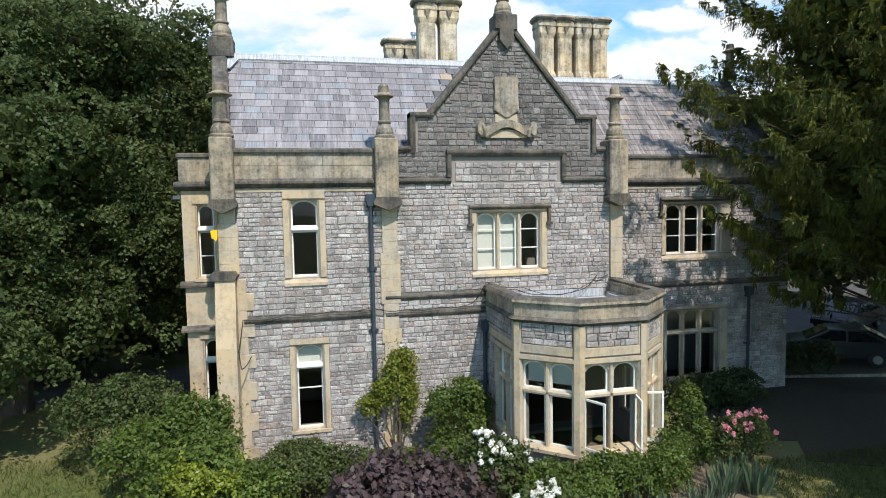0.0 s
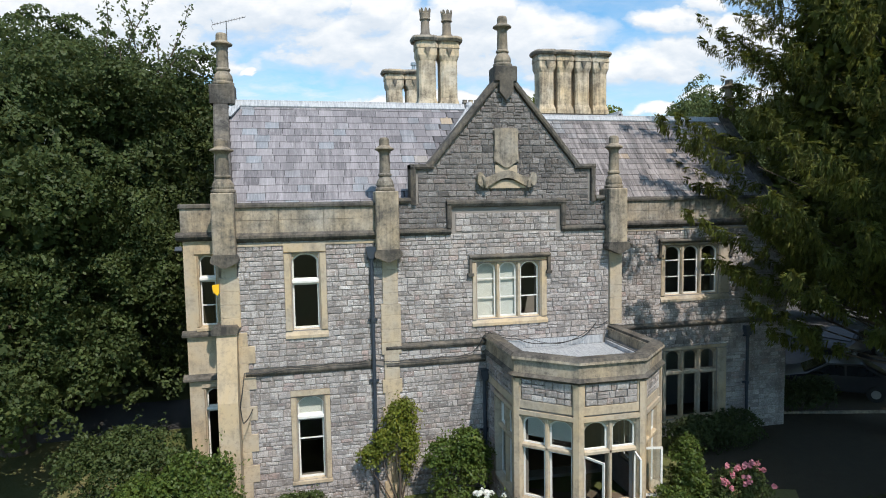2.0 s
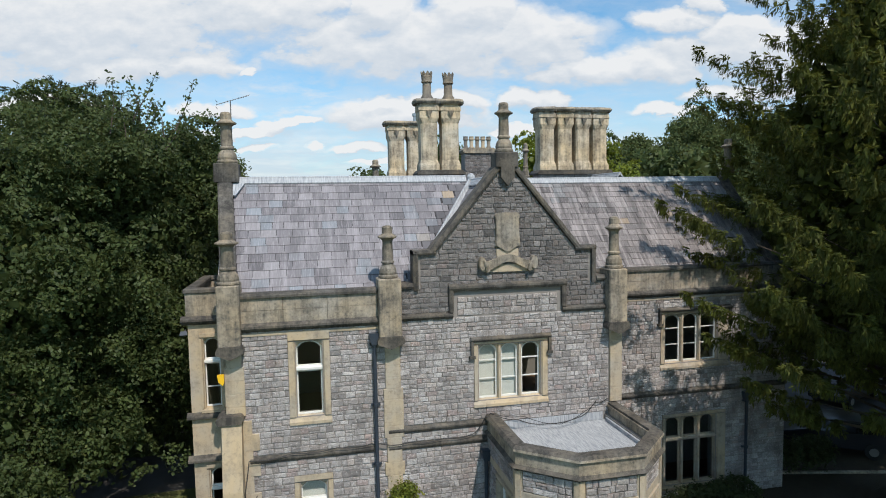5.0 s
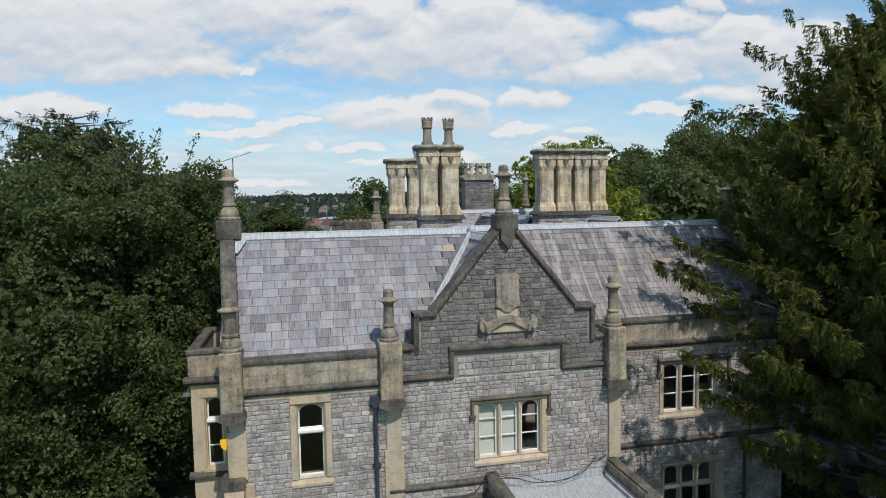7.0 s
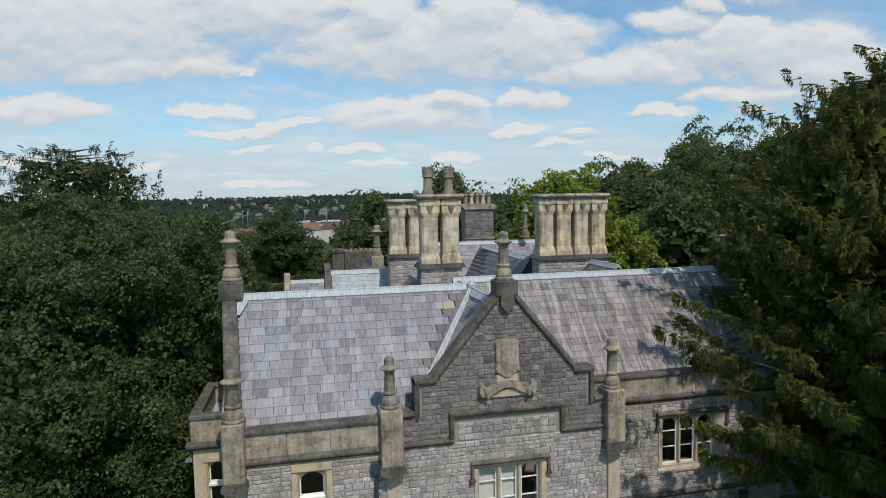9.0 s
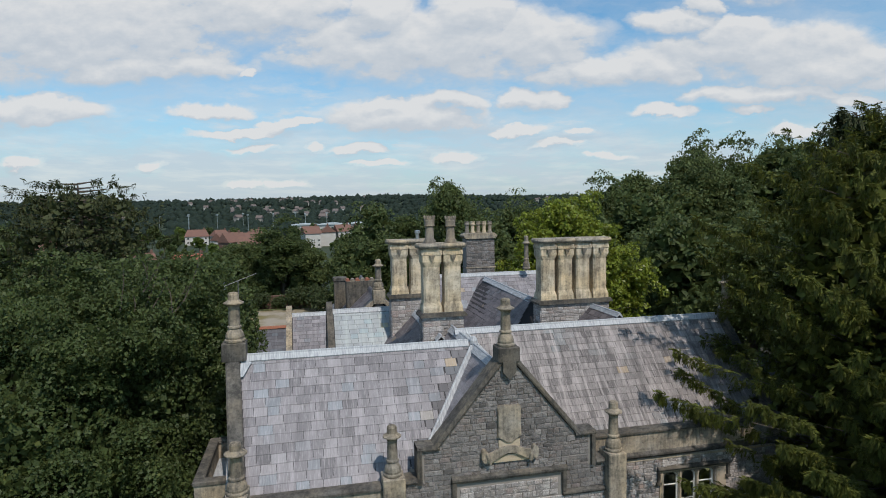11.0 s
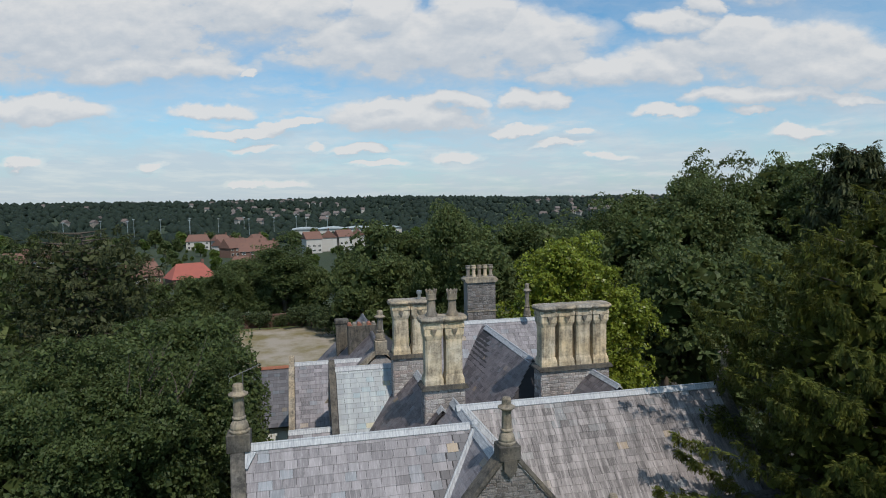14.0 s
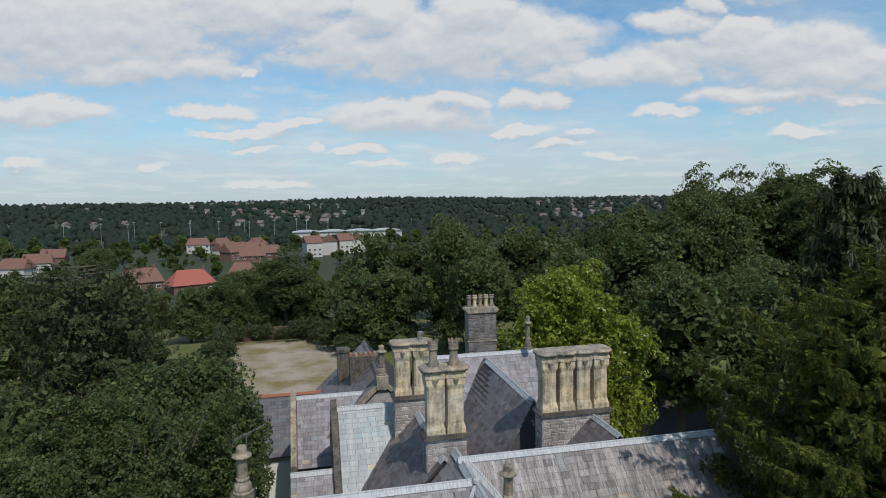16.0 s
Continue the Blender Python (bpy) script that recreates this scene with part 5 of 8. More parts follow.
# rear ranges, seen once the camera is above the ridge
roof_rear = roof("roof_rear_front", "pale blue-grey slate slope of the rear range in full sun")
bm = bmesh.new()
slope_core(bm, (1.05, 11.0, 7.9), (4.9, 11.0, 7.9), (4.9, 14.05, 11.05), (1.05, 14.05, 11.05))
slope_core(bm, (4.9, 17.1, 7.9), (1.05, 17.1, 7.9), (1.05, 14.05, 11.05), (4.9, 14.05, 11.05))
part("roof_core", bm, SLATE_BED, roof_rear)
slope(roof_rear, (1.15, 11.0, 7.9), (4.9, 11.0, 7.9), (1.15, 14.05, 11.05), SLATE_PALE, 0.27, (0.34, 0.50), None, 11, 200)
lead_line(roof_rear, (1.1, 14.05, 11.05), (4.9, 14.05, 11.05))
bm = bmesh.new()
ext(bm, [(0.80, 10.9, 7.9), (0.80, 14.05, 11.05), (0.80, 17.1, 7.9), (0.80, 17.2, 8.2), (0.80, 14.05, 11.55), (0.80, 10.75, 8.2)], (0.30, 0, 0))
part("gable_coping", bm, LIME_DARK, roof_rear)
bm = bmesh.new()
ext(bm, [(0.82, 10.9, 7.9), (0.82, 17.1, 7.9), (0.82, 14.05, 11.05)], (0.25, 0, 0))
box(bm, 0.82, 8.0, 10.9, 17.1, 0.0, 7.9)
part("gable_wall", bm, STONE, roof_rear)

roof_cross = roof("roof_cross", "shaded slate cross roof with lead-covered ridge")
bm = bmesh.new()
slope_core(bm, (1.9, 14.2, 7.9), (1.9, 6.4, 7.9), (5.0, 6.4, 11.1), (5.0, 14.2, 11.1))
slope_core(bm, (8.1, 6.4, 7.9), (8.1, 14.2, 7.9), (5.0, 14.2, 11.1), (5.0, 6.4, 11.1))
part("roof_core", bm, SLATE_BED, roof_cross)
slope(roof_cross, (1.9, 14.2, 7.9), (1.9, 6.4, 7.9), (5.0, 14.2, 11.1), SLATE_PURPLE, 0.27, (0.3, 0.45), None, 12, 0)
slope(roof_cross, (8.1, 6.4, 7.9), (8.1, 14.2, 7.9), (5.0, 6.4, 11.1), SLATE_PURPLE, 0.27, (0.3, 0.45), None, 13, 0)
lead_line(roof_cross, (5.0, 6.4, 11.1), (5.0, 14.2, 11.1), 0.2, 0.04)

roof_east = roof("roof_east", "large dark brown slate roof with a lead hip")
bm = bmesh.new()
slope_core(bm, (7.1, 19.0, 7.9), (7.1, 8.4, 7.9), (10.4, 10.6, 11.7), (10.4, 18.4, 11.85))
slope_core(bm, (13.7, 8.4, 7.9), (13.7, 19.0, 7.9), (10.4, 18.4, 11.85), (10.4, 10.6, 11.7))
slope_core(bm, (7.1, 8.4, 7.9), (13.7, 8.4, 7.9), (10.45, 10.6, 11.7), (10.35, 10.6, 11.7))
part("roof_core", bm, SLATE_BED, roof_east)
slope(roof_east, (7.1, 19.0, 7.9), (7.1, 8.4, 7.9), (10.4, 19.0, 11.8), SLATE_PURPLE, 0.27, (0.3, 0.45), lambda k: (0.0, 10.6 - 2.2 * k), 14)
lead_line(roof_east, (10.4, 18.4, 11.82), (10.4, 10.6, 11.7), 0.2, 0.05)
gablet = roof("roof_gablet", "small dark slate gablet before the four-flue stack")
bm = bmesh.new()
slope_core(bm, (10.7, 8.0, 10.3), (10.7, 5.6, 10.3), (12.2, 5.6, 11.75), (12.2, 8.0, 11.75), 0.08)
slope_core(bm, (13.7, 5.6, 10.3), (13.7, 8.0, 10.3), (12.2, 8.0, 11.75), (12.2, 5.6, 11.75), 0.08)
part("roof_core", bm, SLATE_BED, gablet)
slope(gablet, (10.7, 8.0, 10.3), (10.7, 5.6, 10.3), (12.2, 8.0, 11.75), SLATE_PURPLE, 0.27, (0.3, 0.45), None, 40, 0)
lead_line(gablet, (12.2, 8.0, 11.72), (12.2, 5.5, 11.72), 0.14, 0.05)
roof_far = roof("roof_far", "plain grey slate slope of the farthest range")
bm = bmesh.new()
slope_core(bm, (6.0, 15.6, 8.0), (16.0, 15.6, 8.0), (16.0, 19.4, 11.95), (6.0, 19.4, 11.95))
slope_core(bm, (16.0, 23.0, 8.0), (6.0, 23.0, 8.0), (6.0, 19.4, 11.95), (16.0, 19.4, 11.95))
part("roof_core", bm, SLATE_BED, roof_far)
slope(roof_far, (6.0, 15.6, 8.0), (16.0, 15.6, 8.0), (6.0, 19.4, 11.95), SLATE_GREY, 0.30, (0.35, 0.5), None, 15, 0)
lead_line(roof_far, (6.0, 19.4, 11.95), (16.0, 19.4, 11.95))
bm = bmesh.new()
box(bm, 8.05, 16.0, 10.9, 23.0, 0.0, 7.9)
part("wall_core", bm, STONE, roof_far)
roof_low = roof("roof_low", "grey slate slopes of the rear wing with stone verge copings")
bm = bmesh.new()
slope_core(bm, (-1.1, 16.6, 7.0), (4.2, 16.6, 7.0), (4.2, 20.0, 9.95), (-1.1, 20.0, 9.95))
slope_core(bm, (4.2, 23.4, 7.0), (-1.1, 23.4, 7.0), (-1.1, 20.0, 9.95), (4.2, 20.0, 9.95))
slope_core(bm, (-1.2, 9.6, 6.4), (0.85, 9.6, 6.4), (0.85, 12.0, 8.75), (-1.2, 12.0, 8.75))
slope_core(bm, (0.85, 14.4, 6.4), (-1.2, 14.4, 6.4), (-1.2, 12.0, 8.75), (0.85, 12.0, 8.75))
part("roof_core", bm, SLATE_BED, roof_low)
slope(roof_low, (-1.0, 16.6, 7.0), (4.2, 16.6, 7.0), (-1.0, 20.0, 9.95), SLATE_GREY, 0.27, (0.34, 0.5), None, 16, 0)
slope(roof_low, (-1.2, 9.6, 6.4), (0.8, 9.6, 6.4), (-1.2, 12.0, 8.75), SLATE_GREY, 0.27, (0.34, 0.5), None, 17, 0)
lead_line(roof_low, (-1.1, 20.0, 9.95), (4.2, 20.0, 9.95))
lead_line(roof_low, (-1.2, 12.0, 8.75), (0.8, 12.0, 8.75))
bm = bmesh.new()
ext(bm, [(-1.35, 16.4, 6.9), (-1.35, 20.0, 10.0), (-1.35, 23.6, 6.9), (-1.35, 23.7, 7.3), (-1.35, 20.0, 10.5), (-1.35, 16.3, 7.3)], (0.32, 0, 0))
part("gable_coping", bm, LIME_GREY, roof_low)
bm = bmesh.new()
box(bm, -1.3, 8.0, 17.15, 23.3, 0.0, 7.0)
ext(bm, [(-1.3, 16.6, 7.0), (-1.3, 23.4, 7.0), (-1.3, 20.0, 9.9)], (0.2, 0, 0))
box(bm, -1.2, 0.80, 9.8, 14.3, 0.0, 6.4)
ext(bm, [(-1.2, 9.8, 6.4), (-1.2, 14.3, 6.4), (-1.2, 12.0, 8.7)], (0.2, 0, 0))
part("wall_core", bm, STONE, roof_low)

# ---- chimneys ----


def chimney(x, y, z, count, wide, deep, tall, label, base_down, pots=(), turn=0.0):
    """A stone stack: a rubble base, a moulded plinth, octagonal flues side by side and a joint cap."""
    c = base("chimney_stack", (x, y, z), label, "chimney", "stone chimney stacks", turn=turn)
    w = count * wide
    bm = bmesh.new()
    box(bm, -w / 2 + 0.03, w / 2 - 0.03, 0.03, deep - 0.03, -base_down, -0.12)
    part("base", bm, MORTAR, c)
    mats = []
    for fr, ln in ((face_frame(-w / 2 + 0.03, 0.03, 0, 0), w - 0.06), (face_frame(-w / 2 + 0.03, deep - 0.03, 0, -90), deep - 0.06)):
        mats += lay_stones(fr, 0, ln, -base_down, -0.12, course=0.17, length=(0.2, 0.42), seed=count)
    pieces.append(("stone", STONE_SHAPES, STONE, c, mats, 90))
    bm = bmesh.new()
    along_y(bm, [(-w / 2 - 0.10, -0.12), (w / 2 + 0.10, -0.12), (w / 2 + 0.10, -0.06), (w / 2, 0.06), (-w / 2, 0.06), (-w / 2 - 0.10, -0.06)], -0.10, deep + 0.10)
    part("plinth", bm, LIME_DARK, c)
    for k in range(count):
        x0 = -w / 2 + k * wide + 0.03
        cx, r = x0 + wide / 2 - 0.03, wide / 2 - 0.04
        dy = deep / 2 - 0.03
        def octo(fr, cut):
            a, b = r * fr, dy * fr
            q = cut * a
            return [(cx - a + q, deep / 2 - b), (cx + a - q, deep / 2 - b), (cx + a, deep / 2 - b + q), (cx + a, deep / 2 + b - q), (cx + a - q, deep / 2 + b), (cx - a + q, deep / 2 + b), (cx - a, deep / 2 + b - q), (cx - a, deep / 2 - b + q)]
        levels = [(0.06, 1.0, 0.04), (0.24, 1.0, 0.06), (0.46, 0.86, 0.24), (tall - 0.92, 0.86, 0.24), (tall - 0.72, 1.0, 0.10), (tall - 0.46, 1.0, 0.06), (tall - 0.44, 1.06, 0.06), (tall - 0.18, 1.10, 0.42)]
        bm = bmesh.new()
        rings = [[bm.verts.new((px, py, h)) for px, py in octo(f, cut)] for h, f, cut in levels]
        for a, b in zip(rings, rings[1:]):
            for i in range(8):
                j = (i + 1) % 8
                bm.faces.new((a[i], a[j], b[j], b[i]))
        bm.faces.new(rings[-1])
        bm.faces.new(list(reversed(rings[0])))
        part("flue", bm, CHIM, c)
        bm = bmesh.new()
        bmesh.ops.create_cone(bm, segments=4, radius1=0.02, radius2=0.16, depth=0.30, cap_ends=True,
                              matrix=pose(cx, deep / 2 - dy * 1.02, tall - 0.60, 0, 0, 45))
        part("corbel", bm, LIME_GREY, c)
    bm = bmesh.new()
    prof = []
    for k in range(count):                     # the slab breaks forward over each flue in three flat sides
        for u, d in ((0.0, 0.02), (0.22, 0.15), (0.78, 0.15), (0.97, 0.02)):
            prof.append((-w / 2 - 0.06 + (w + 0.12) * (k + u) / count, -d))
    prof += [(w / 2 + 0.08, 0.0), (w / 2 + 0.15, deep * 0.25), (w / 2 + 0.15, deep * 0.75), (w / 2 + 0.08, deep)]
    prof += [(-px, deep - py) for px, py in prof]
    inn = [(px * 0.97, deep / 2 + (py - deep / 2) * 0.9) for px, py in prof]
    levels = [[bm.verts.new((px, py, h + 0.012 * math.sin(7 * px + 3 * h))) for px, py in q] for q, h in ((inn, tall - 0.19), (prof, tall - 0.11), (prof, tall - 0.07), (inn, tall))]
    for a, b in zip(levels, levels[1:]):
        for i in range(len(prof)):
            j = (i + 1) % len(prof)
            bm.faces.new((a[i], a[j], b[j], b[i]))
    bm.faces.new(levels[-1])
    bm.faces.new(list(reversed(levels[0])))
    part("cap", bm, LIME_GREY, c, "lichened scalloped cap slab")
    for px, ph, mat in pots:
        bm = bmesh.new()
        lathe(bm, [(0.24, tall), (0.25, tall + 0.10), (0.18, tall + 0.20), (0.165, tall + ph - 0.46), (0.22, tall + ph - 0.42), (0.20, tall + ph - 0.34), (0.22, tall + ph - 0.2), (0.19, tall + ph - 0.16)], px, deep / 2, 12)
        pot = part("chimney_pot", bm, mat, c, smooth=True)
        bm = bmesh.new()
        for i in range(8):
            a = 2 * math.pi * i / 8
            m = pose(px + 0.18 * math.cos(a), deep / 2 + 0.18 * math.sin(a), tall + ph - 0.2, 0, 0, math.degrees(a))
            ext(bm, [m @ Vector(p) for p in ((0.02, -0.06, 0), (0.02, 0.06, 0), (0.05, 0.05, 0.14), (0.05, 0.0, 0.2), (0.05, -0.05, 0.14))], m.to_3x3() @ Vector((-0.03, 0, 0)))
        part("crown_rim", bm, mat, pot)
    return c


CHIM = surface("honey_limestone", ashlar((0.66, 0.57, 0.42), (0.17, 0.14, 0.102), 0.16, 1.5), 0.88)
chimney(5.20, 6.75, 11.96, 2, 0.86, 0.86, 2.80, "pair of octagonal limestone flues with crowned clay pots", 3.2, ((-0.43, 1.12, POT), (0.43, 1.09, POT)))
chimney(4.75, 12.2, 11.95, 2, 0.92, 0.90, 2.68, "pair of octagonal limestone flues behind the first stack", 3.2, ())
chimney(11.42, 7.95, 12.00, 4, 0.82, 0.92, 2.73, "row of four octagonal limestone flues under one cap", 2.6, ())
flue = base("flue_terminal", (5.25, 12.6, 14.62), "small grey metal flue terminal on the stack", "flue")
bm = bmesh.new()
lathe(bm, [(0.09, 0), (0.09, 0.28), (0.14, 0.30), (0.14, 0.42), (0.04, 0.46)], seg=12)
part("flue_pipe", bm, ALU, flue, smooth=True)

# the far square stack with a row of pots
far_stack = base("chimney_stack", (11.3, 22.5, 8.0), "square grey rubble stack with a row of pale pots", "chimney", "stone chimney stacks")
bm = bmesh.new()
box(bm, -0.98, 0.98, 0.03, 1.0, 0, 6.0)
part("base", bm, MORTAR, far_stack)
mats = lay_stones(face_frame(-0.98, 0.03, 0, 0), 0, 1.96, 0, 6.0, course=0.2, length=(0.2, 0.45), seed=21)
pieces.append(("stone", STONE_SHAPES, STONE_DARK, far_stack, mats, 200))
bm = bmesh.new()
along_y(bm, [(-1.02, 5.98), (1.02, 5.98), (1.14, 6.12), (1.14, 6.2), (0.98, 6.34), (-0.98, 6.34), (-1.14, 6.2), (-1.14, 6.12)], -0.10, 1.12)
part("cap", bm, LIME_GREY, far_stack)
bm = bmesh.new()
chamfered(bm, -1.03, 1.03, -0.04, 1.04, 4.0, 4.08, 0.01)
part("string_band", bm, LIME_GREY, far_stack)
for k in range(5):
    bm = bmesh.new()
    lathe(bm, [(0.17, 6.34), (0.17, 6.42), (0.12, 6.5), (0.13, 6.85), (0.18, 6.9), (0.18, 6.98), (0.15, 7.0), (0.17, 7.12)], -0.8 + 0.4 * k, 0.5, 10)
    part("chimney_pot", bm, LIME if k % 2 else POT, far_stack, smooth=True)
pinnacle(3.9, 18.1, 11.5, 1.75, "weathered turned stone pinnacle on the rear gable", 1.2)
pinnacle(13.2, 18.9, 12.2, 2.1, "slender turned stone pinnacle on a slate ridge", 0.9)
pinnacle(17.0, 5.4, 11.75, 1.4, "weathered turned stone pinnacle on the shaded gable", 1.1)

# rear wing: a gable with a pinnacle, brown slates behind it, two old stacks
rear = structure("roof_rear_wing", "brown slate roof of the rear wing behind a coped gable", "roof")
bm = bmesh.new()
slope_core(bm, (0.2, 30.0, 7.4), (0.2, 18.2, 7.4), (3.9, 18.2, 10.9), (3.9, 30.0, 10.9))
slope_core(bm, (7.6, 18.2, 7.4), (7.6, 30.0, 7.4), (3.9, 30.0, 10.9), (3.9, 18.2, 10.9))
part("roof_core", bm, SLATE_BED, rear)
slope(rear, (0.2, 30.0, 7.4), (0.2, 18.3, 7.4), (3.9, 30.0, 10.9), SLATE_PURPLE, 0.28, (0.3, 0.48), None, 18, 0)
for k in range(24):
    bm = bmesh.new()
    along_y(bm, [(3.74, 10.84), (3.82, 10.98), (3.9, 11.02), (3.98, 10.98), (4.06, 10.84)], 18.3 + 0.485 * k, 18.3 + 0.485 * k + 0.475)
    part("ridge_tile", bm, SLATE_NEW, rear)
bm = bmesh.new()
box(bm, 0.5, 7.4, 18.4, 29.8, 0, 7.4)
along_y(bm, [(0.3, 7.4), (7.5, 7.4), (3.9, 10.8)], 17.95, 18.25)
part("gable_wall", bm, STONE, rear)
for s in (-1, 1):
    bm = bmesh.new()
    along_y(bm, [(3.9, 10.95), (3.9, 11.25), (3.9 + s * 3.75, 7.70), (3.9 + s * 3.75, 7.40)], 17.85, 18.35)
    part("gable_coping", bm, LIME_GREY, rear)
bm = bmesh.new()
chamfered(bm, 3.55, 4.25, 17.75, 18.45, 10.7, 11.5, 0.03)
part("apex_block", bm, LIME_GREY, rear)
stack = base("chimney_stack", (3.3, 23.2, 9.4), "broad weathered stack with clay ridge tiles on top", "chimney", "stone chimney stacks")
bm = bmesh.new()
chamfered(bm, -0.95, 0.95, 0, 0.8, 0, 2.0, 0.03)
part("base", bm, LIME_DARK, stack)
for k in range(6):
    bm = bmesh.new()
    along_y(bm, [(-0.95 + 0.32 * k, 2.0), (-0.65 + 0.32 * k, 2.0), (-0.72 + 0.32 * k, 2.13), (-0.88 + 0.32 * k, 2.13)], 0.03, 0.77)
    part("clay_tile", bm, POT if k % 2 else TERRA, stack)
stack = base("chimney_stack", (2.1, 25.6, 8.4), "narrow weathered stone stack", "chimney", "stone chimney stacks")
bm = bmesh.new()
chamfered(bm, -0.42, 0.42, 0, 0.7, 0, 2.75, 0.03)
part("base", bm, LIME_DARK, stack)
bm = bmesh.new()
chamfered(bm, -0.48, 0.48, -0.06, 0.76, 2.75, 3.0, 0.05)
part("cap", bm, LIME_DARK, stack)
annex = structure("roof_annex", "low blue-grey slate roof with a red clay ridge", "roof")
bm = bmesh.new()
slope_core(bm, (-4.4, 24.5, 4.6), (1.5, 24.5, 4.6), (1.5, 28.5, 7.6), (-4.4, 28.5, 7.6))
slope_core(bm, (1.5, 32.5, 4.6), (-4.4, 32.5, 4.6), (-4.4, 28.5, 7.6), (1.5, 28.5, 7.6))
part("roof_core", bm, SLATE_BED, annex)
slope(annex, (-4.4, 24.5, 4.6), (1.5, 24.5, 4.6), (-4.4, 28.5, 7.6), SLATE_NEW, 0.3, (0.34, 0.5), None, 19, 0)
for k in range(13):
    bm = bmesh.new()
    along_x(bm, [(28.32, 7.58), (28.42, 7.72), (28.5, 7.76), (28.58, 7.72), (28.68, 7.58)], -4.5 + 0.46 * k, -4.5 + 0.46 * k + 0.45)
    part("ridge_tile", bm, TERRA, annex)
bm = bmesh.new()
box(bm, -4.2, 1.4, 24.9, 32.1, 0, 4.7)
ext(bm, [(-4.2, 24.6, 4.6), (-4.2, 32.4, 4.6), (-4.2, 28.5, 7.5)], (0.2, 0, 0))
part("wall_core", bm, WHITE, annex)

# aerial on the end gable's pinnacle
aerial = base("tv_aerial", (-2.20, 3.45, 13.3), "thin metal television aerial on a pole", "aerial")
bm = bmesh.new()
tube(bm, [(0, 0, -1.2), (0, 0, 0.72)], 0.016, 6)
part("pole", bm, IRON_GREY, aerial)
boom = [Vector((-0.40, -0.1, 0.56)), Vector((0.55, 0.12, 0.90))]
bm = bmesh.new()
tube(bm, [tuple(b) for b in boom], 0.011, 5)
part("boom", bm, IRON_GREY, aerial)
for k in range(13):
    c = boom[0].lerp(boom[1], k / 12)
    bm = bmesh.new()
    tube(bm, [tuple(c + Vector((0.02, -0.14, 0))), tuple(c + Vector((-0.02, 0.14, 0)))], 0.006, 4)
    part("element", bm, IRON_GREY, aerial)
for dz in (0.10, -0.10):
    bm = bmesh.new()
    tube(bm, [tuple(boom[0] + Vector((0, -0.2, dz))), tuple(boom[0] + Vector((0, 0.2, dz)))], 0.007, 4)
    part("reflector", bm, IRON_GREY, aerial)

# ---- ground and distance ----


def land(x, y):
    """The lie of the land: level by the house, falling away behind it, then a long wooded hill."""
    z = 0.0
    if y > 70:
        z -= 7.0 * min(1.0, (y - 70) / 130.0)
    if y > 420:
        k = min(1.0, (y - 420) / 1300.0)
        z += 42.0 * k * k * (3 - 2 * k) * (0.86 + 0.10 * math.sin(x / 410.0 + 1.2) + 0.05 * math.sin(x / 133.0))
    return z


bm = bmesh.new()
ys = [-400, -150, -60, -20, 0, 20, 50, 70, 100, 140, 200, 280, 360, 420, 520, 640, 760, 900, 1050, 1200, 1400, 1600, 1720, 2200, 3200]
xs = [-3200, -2200, -1600, -1200, -900, -700, -500, -350, -250, -150, -80, -30, 0, 30, 80, 150, 250, 350, 500, 700, 900, 1200, 1600, 2200, 3200]
grid = [[bm.verts.new((x, y, land(x, y))) for x in xs] for y in ys]
for r0, r1 in zip(grid, grid[1:]):
    for k in range(len(xs) - 1):
        bm.faces.new((r0[k], r0[k + 1], r1[k + 1], r1[k]))
ground = part("ground", bm, GROUND)
tagged(ground, "grass lawn and rough ground reaching the far hills", "ground", kind="structure")


def patch(name, pts, z, material, label, category):
    """A thin sheet laid on the ground."""
    bm = bmesh.new()
    ext(bm, [(x, y, -0.05) for x, y in pts], (0, 0, 0.05 + z))
    return tagged(part(name, bm, material), label, category, kind="structure")


def wobble(cx, cy, rx, ry, n, seed):
    r = random.Random(seed)
    return [(cx + rx * (1 + r.uniform(-0.14, 0.14)) * math.cos(2 * math.pi * k / n), cy + ry * (1 + r.uniform(-0.14, 0.14)) * math.sin(2 * math.pi * k / n)) for k in range(n)]


patch("soil_bed", wobble(3.0, -3.4, 7.5, 3.2, 26, 3), 0.012, SOIL, "bare soil flower bed along the house front", "flower bed")
patch("gravel_yard", [(-9.5, 45), (4, 38), (9, 62), (3, 83), (-13, 83), (-11, 64)], 0.02, GRAVEL, "pale gravel yard with dry grass edges", "yard")
patch("asphalt_yard", [(17.2, 5.5), (60, 3.5), (60, 40), (18.0, 40)], 0.02, ASPHALT, "grey asphalt car park behind the yew", "car park")
patch("asphalt_path", [(-30, 6.0), (-3.6, 7.5), (-3.6, 11.0), (-30, 12)], 0.015, ASPHALT, "shaded path beside the house", "path")

# earth and needle sheet, its colour lowered to hold the deep yew shade
SHADED_LITTER = surface("needle_litter", lambda n, p: (n.mix(n.noise(p, 3.0, 6.0, 0.7), (0.030, 0.023, 0.016), (0.062, 0.052, 0.030)), (n.noise(p, 22.0, 4.0), 0.8, 0.03)), 0.95)
patch("needle_litter", wobble(20.6, -0.6, 8.8, 5.2, 30, 8), 0.016, SHADED_LITTER, "bare earth and fallen needles, darkened to carry the yew shade", "bare earth")

# ---- plants ----
UP = np.array([0.0, 0.0, 1.0])


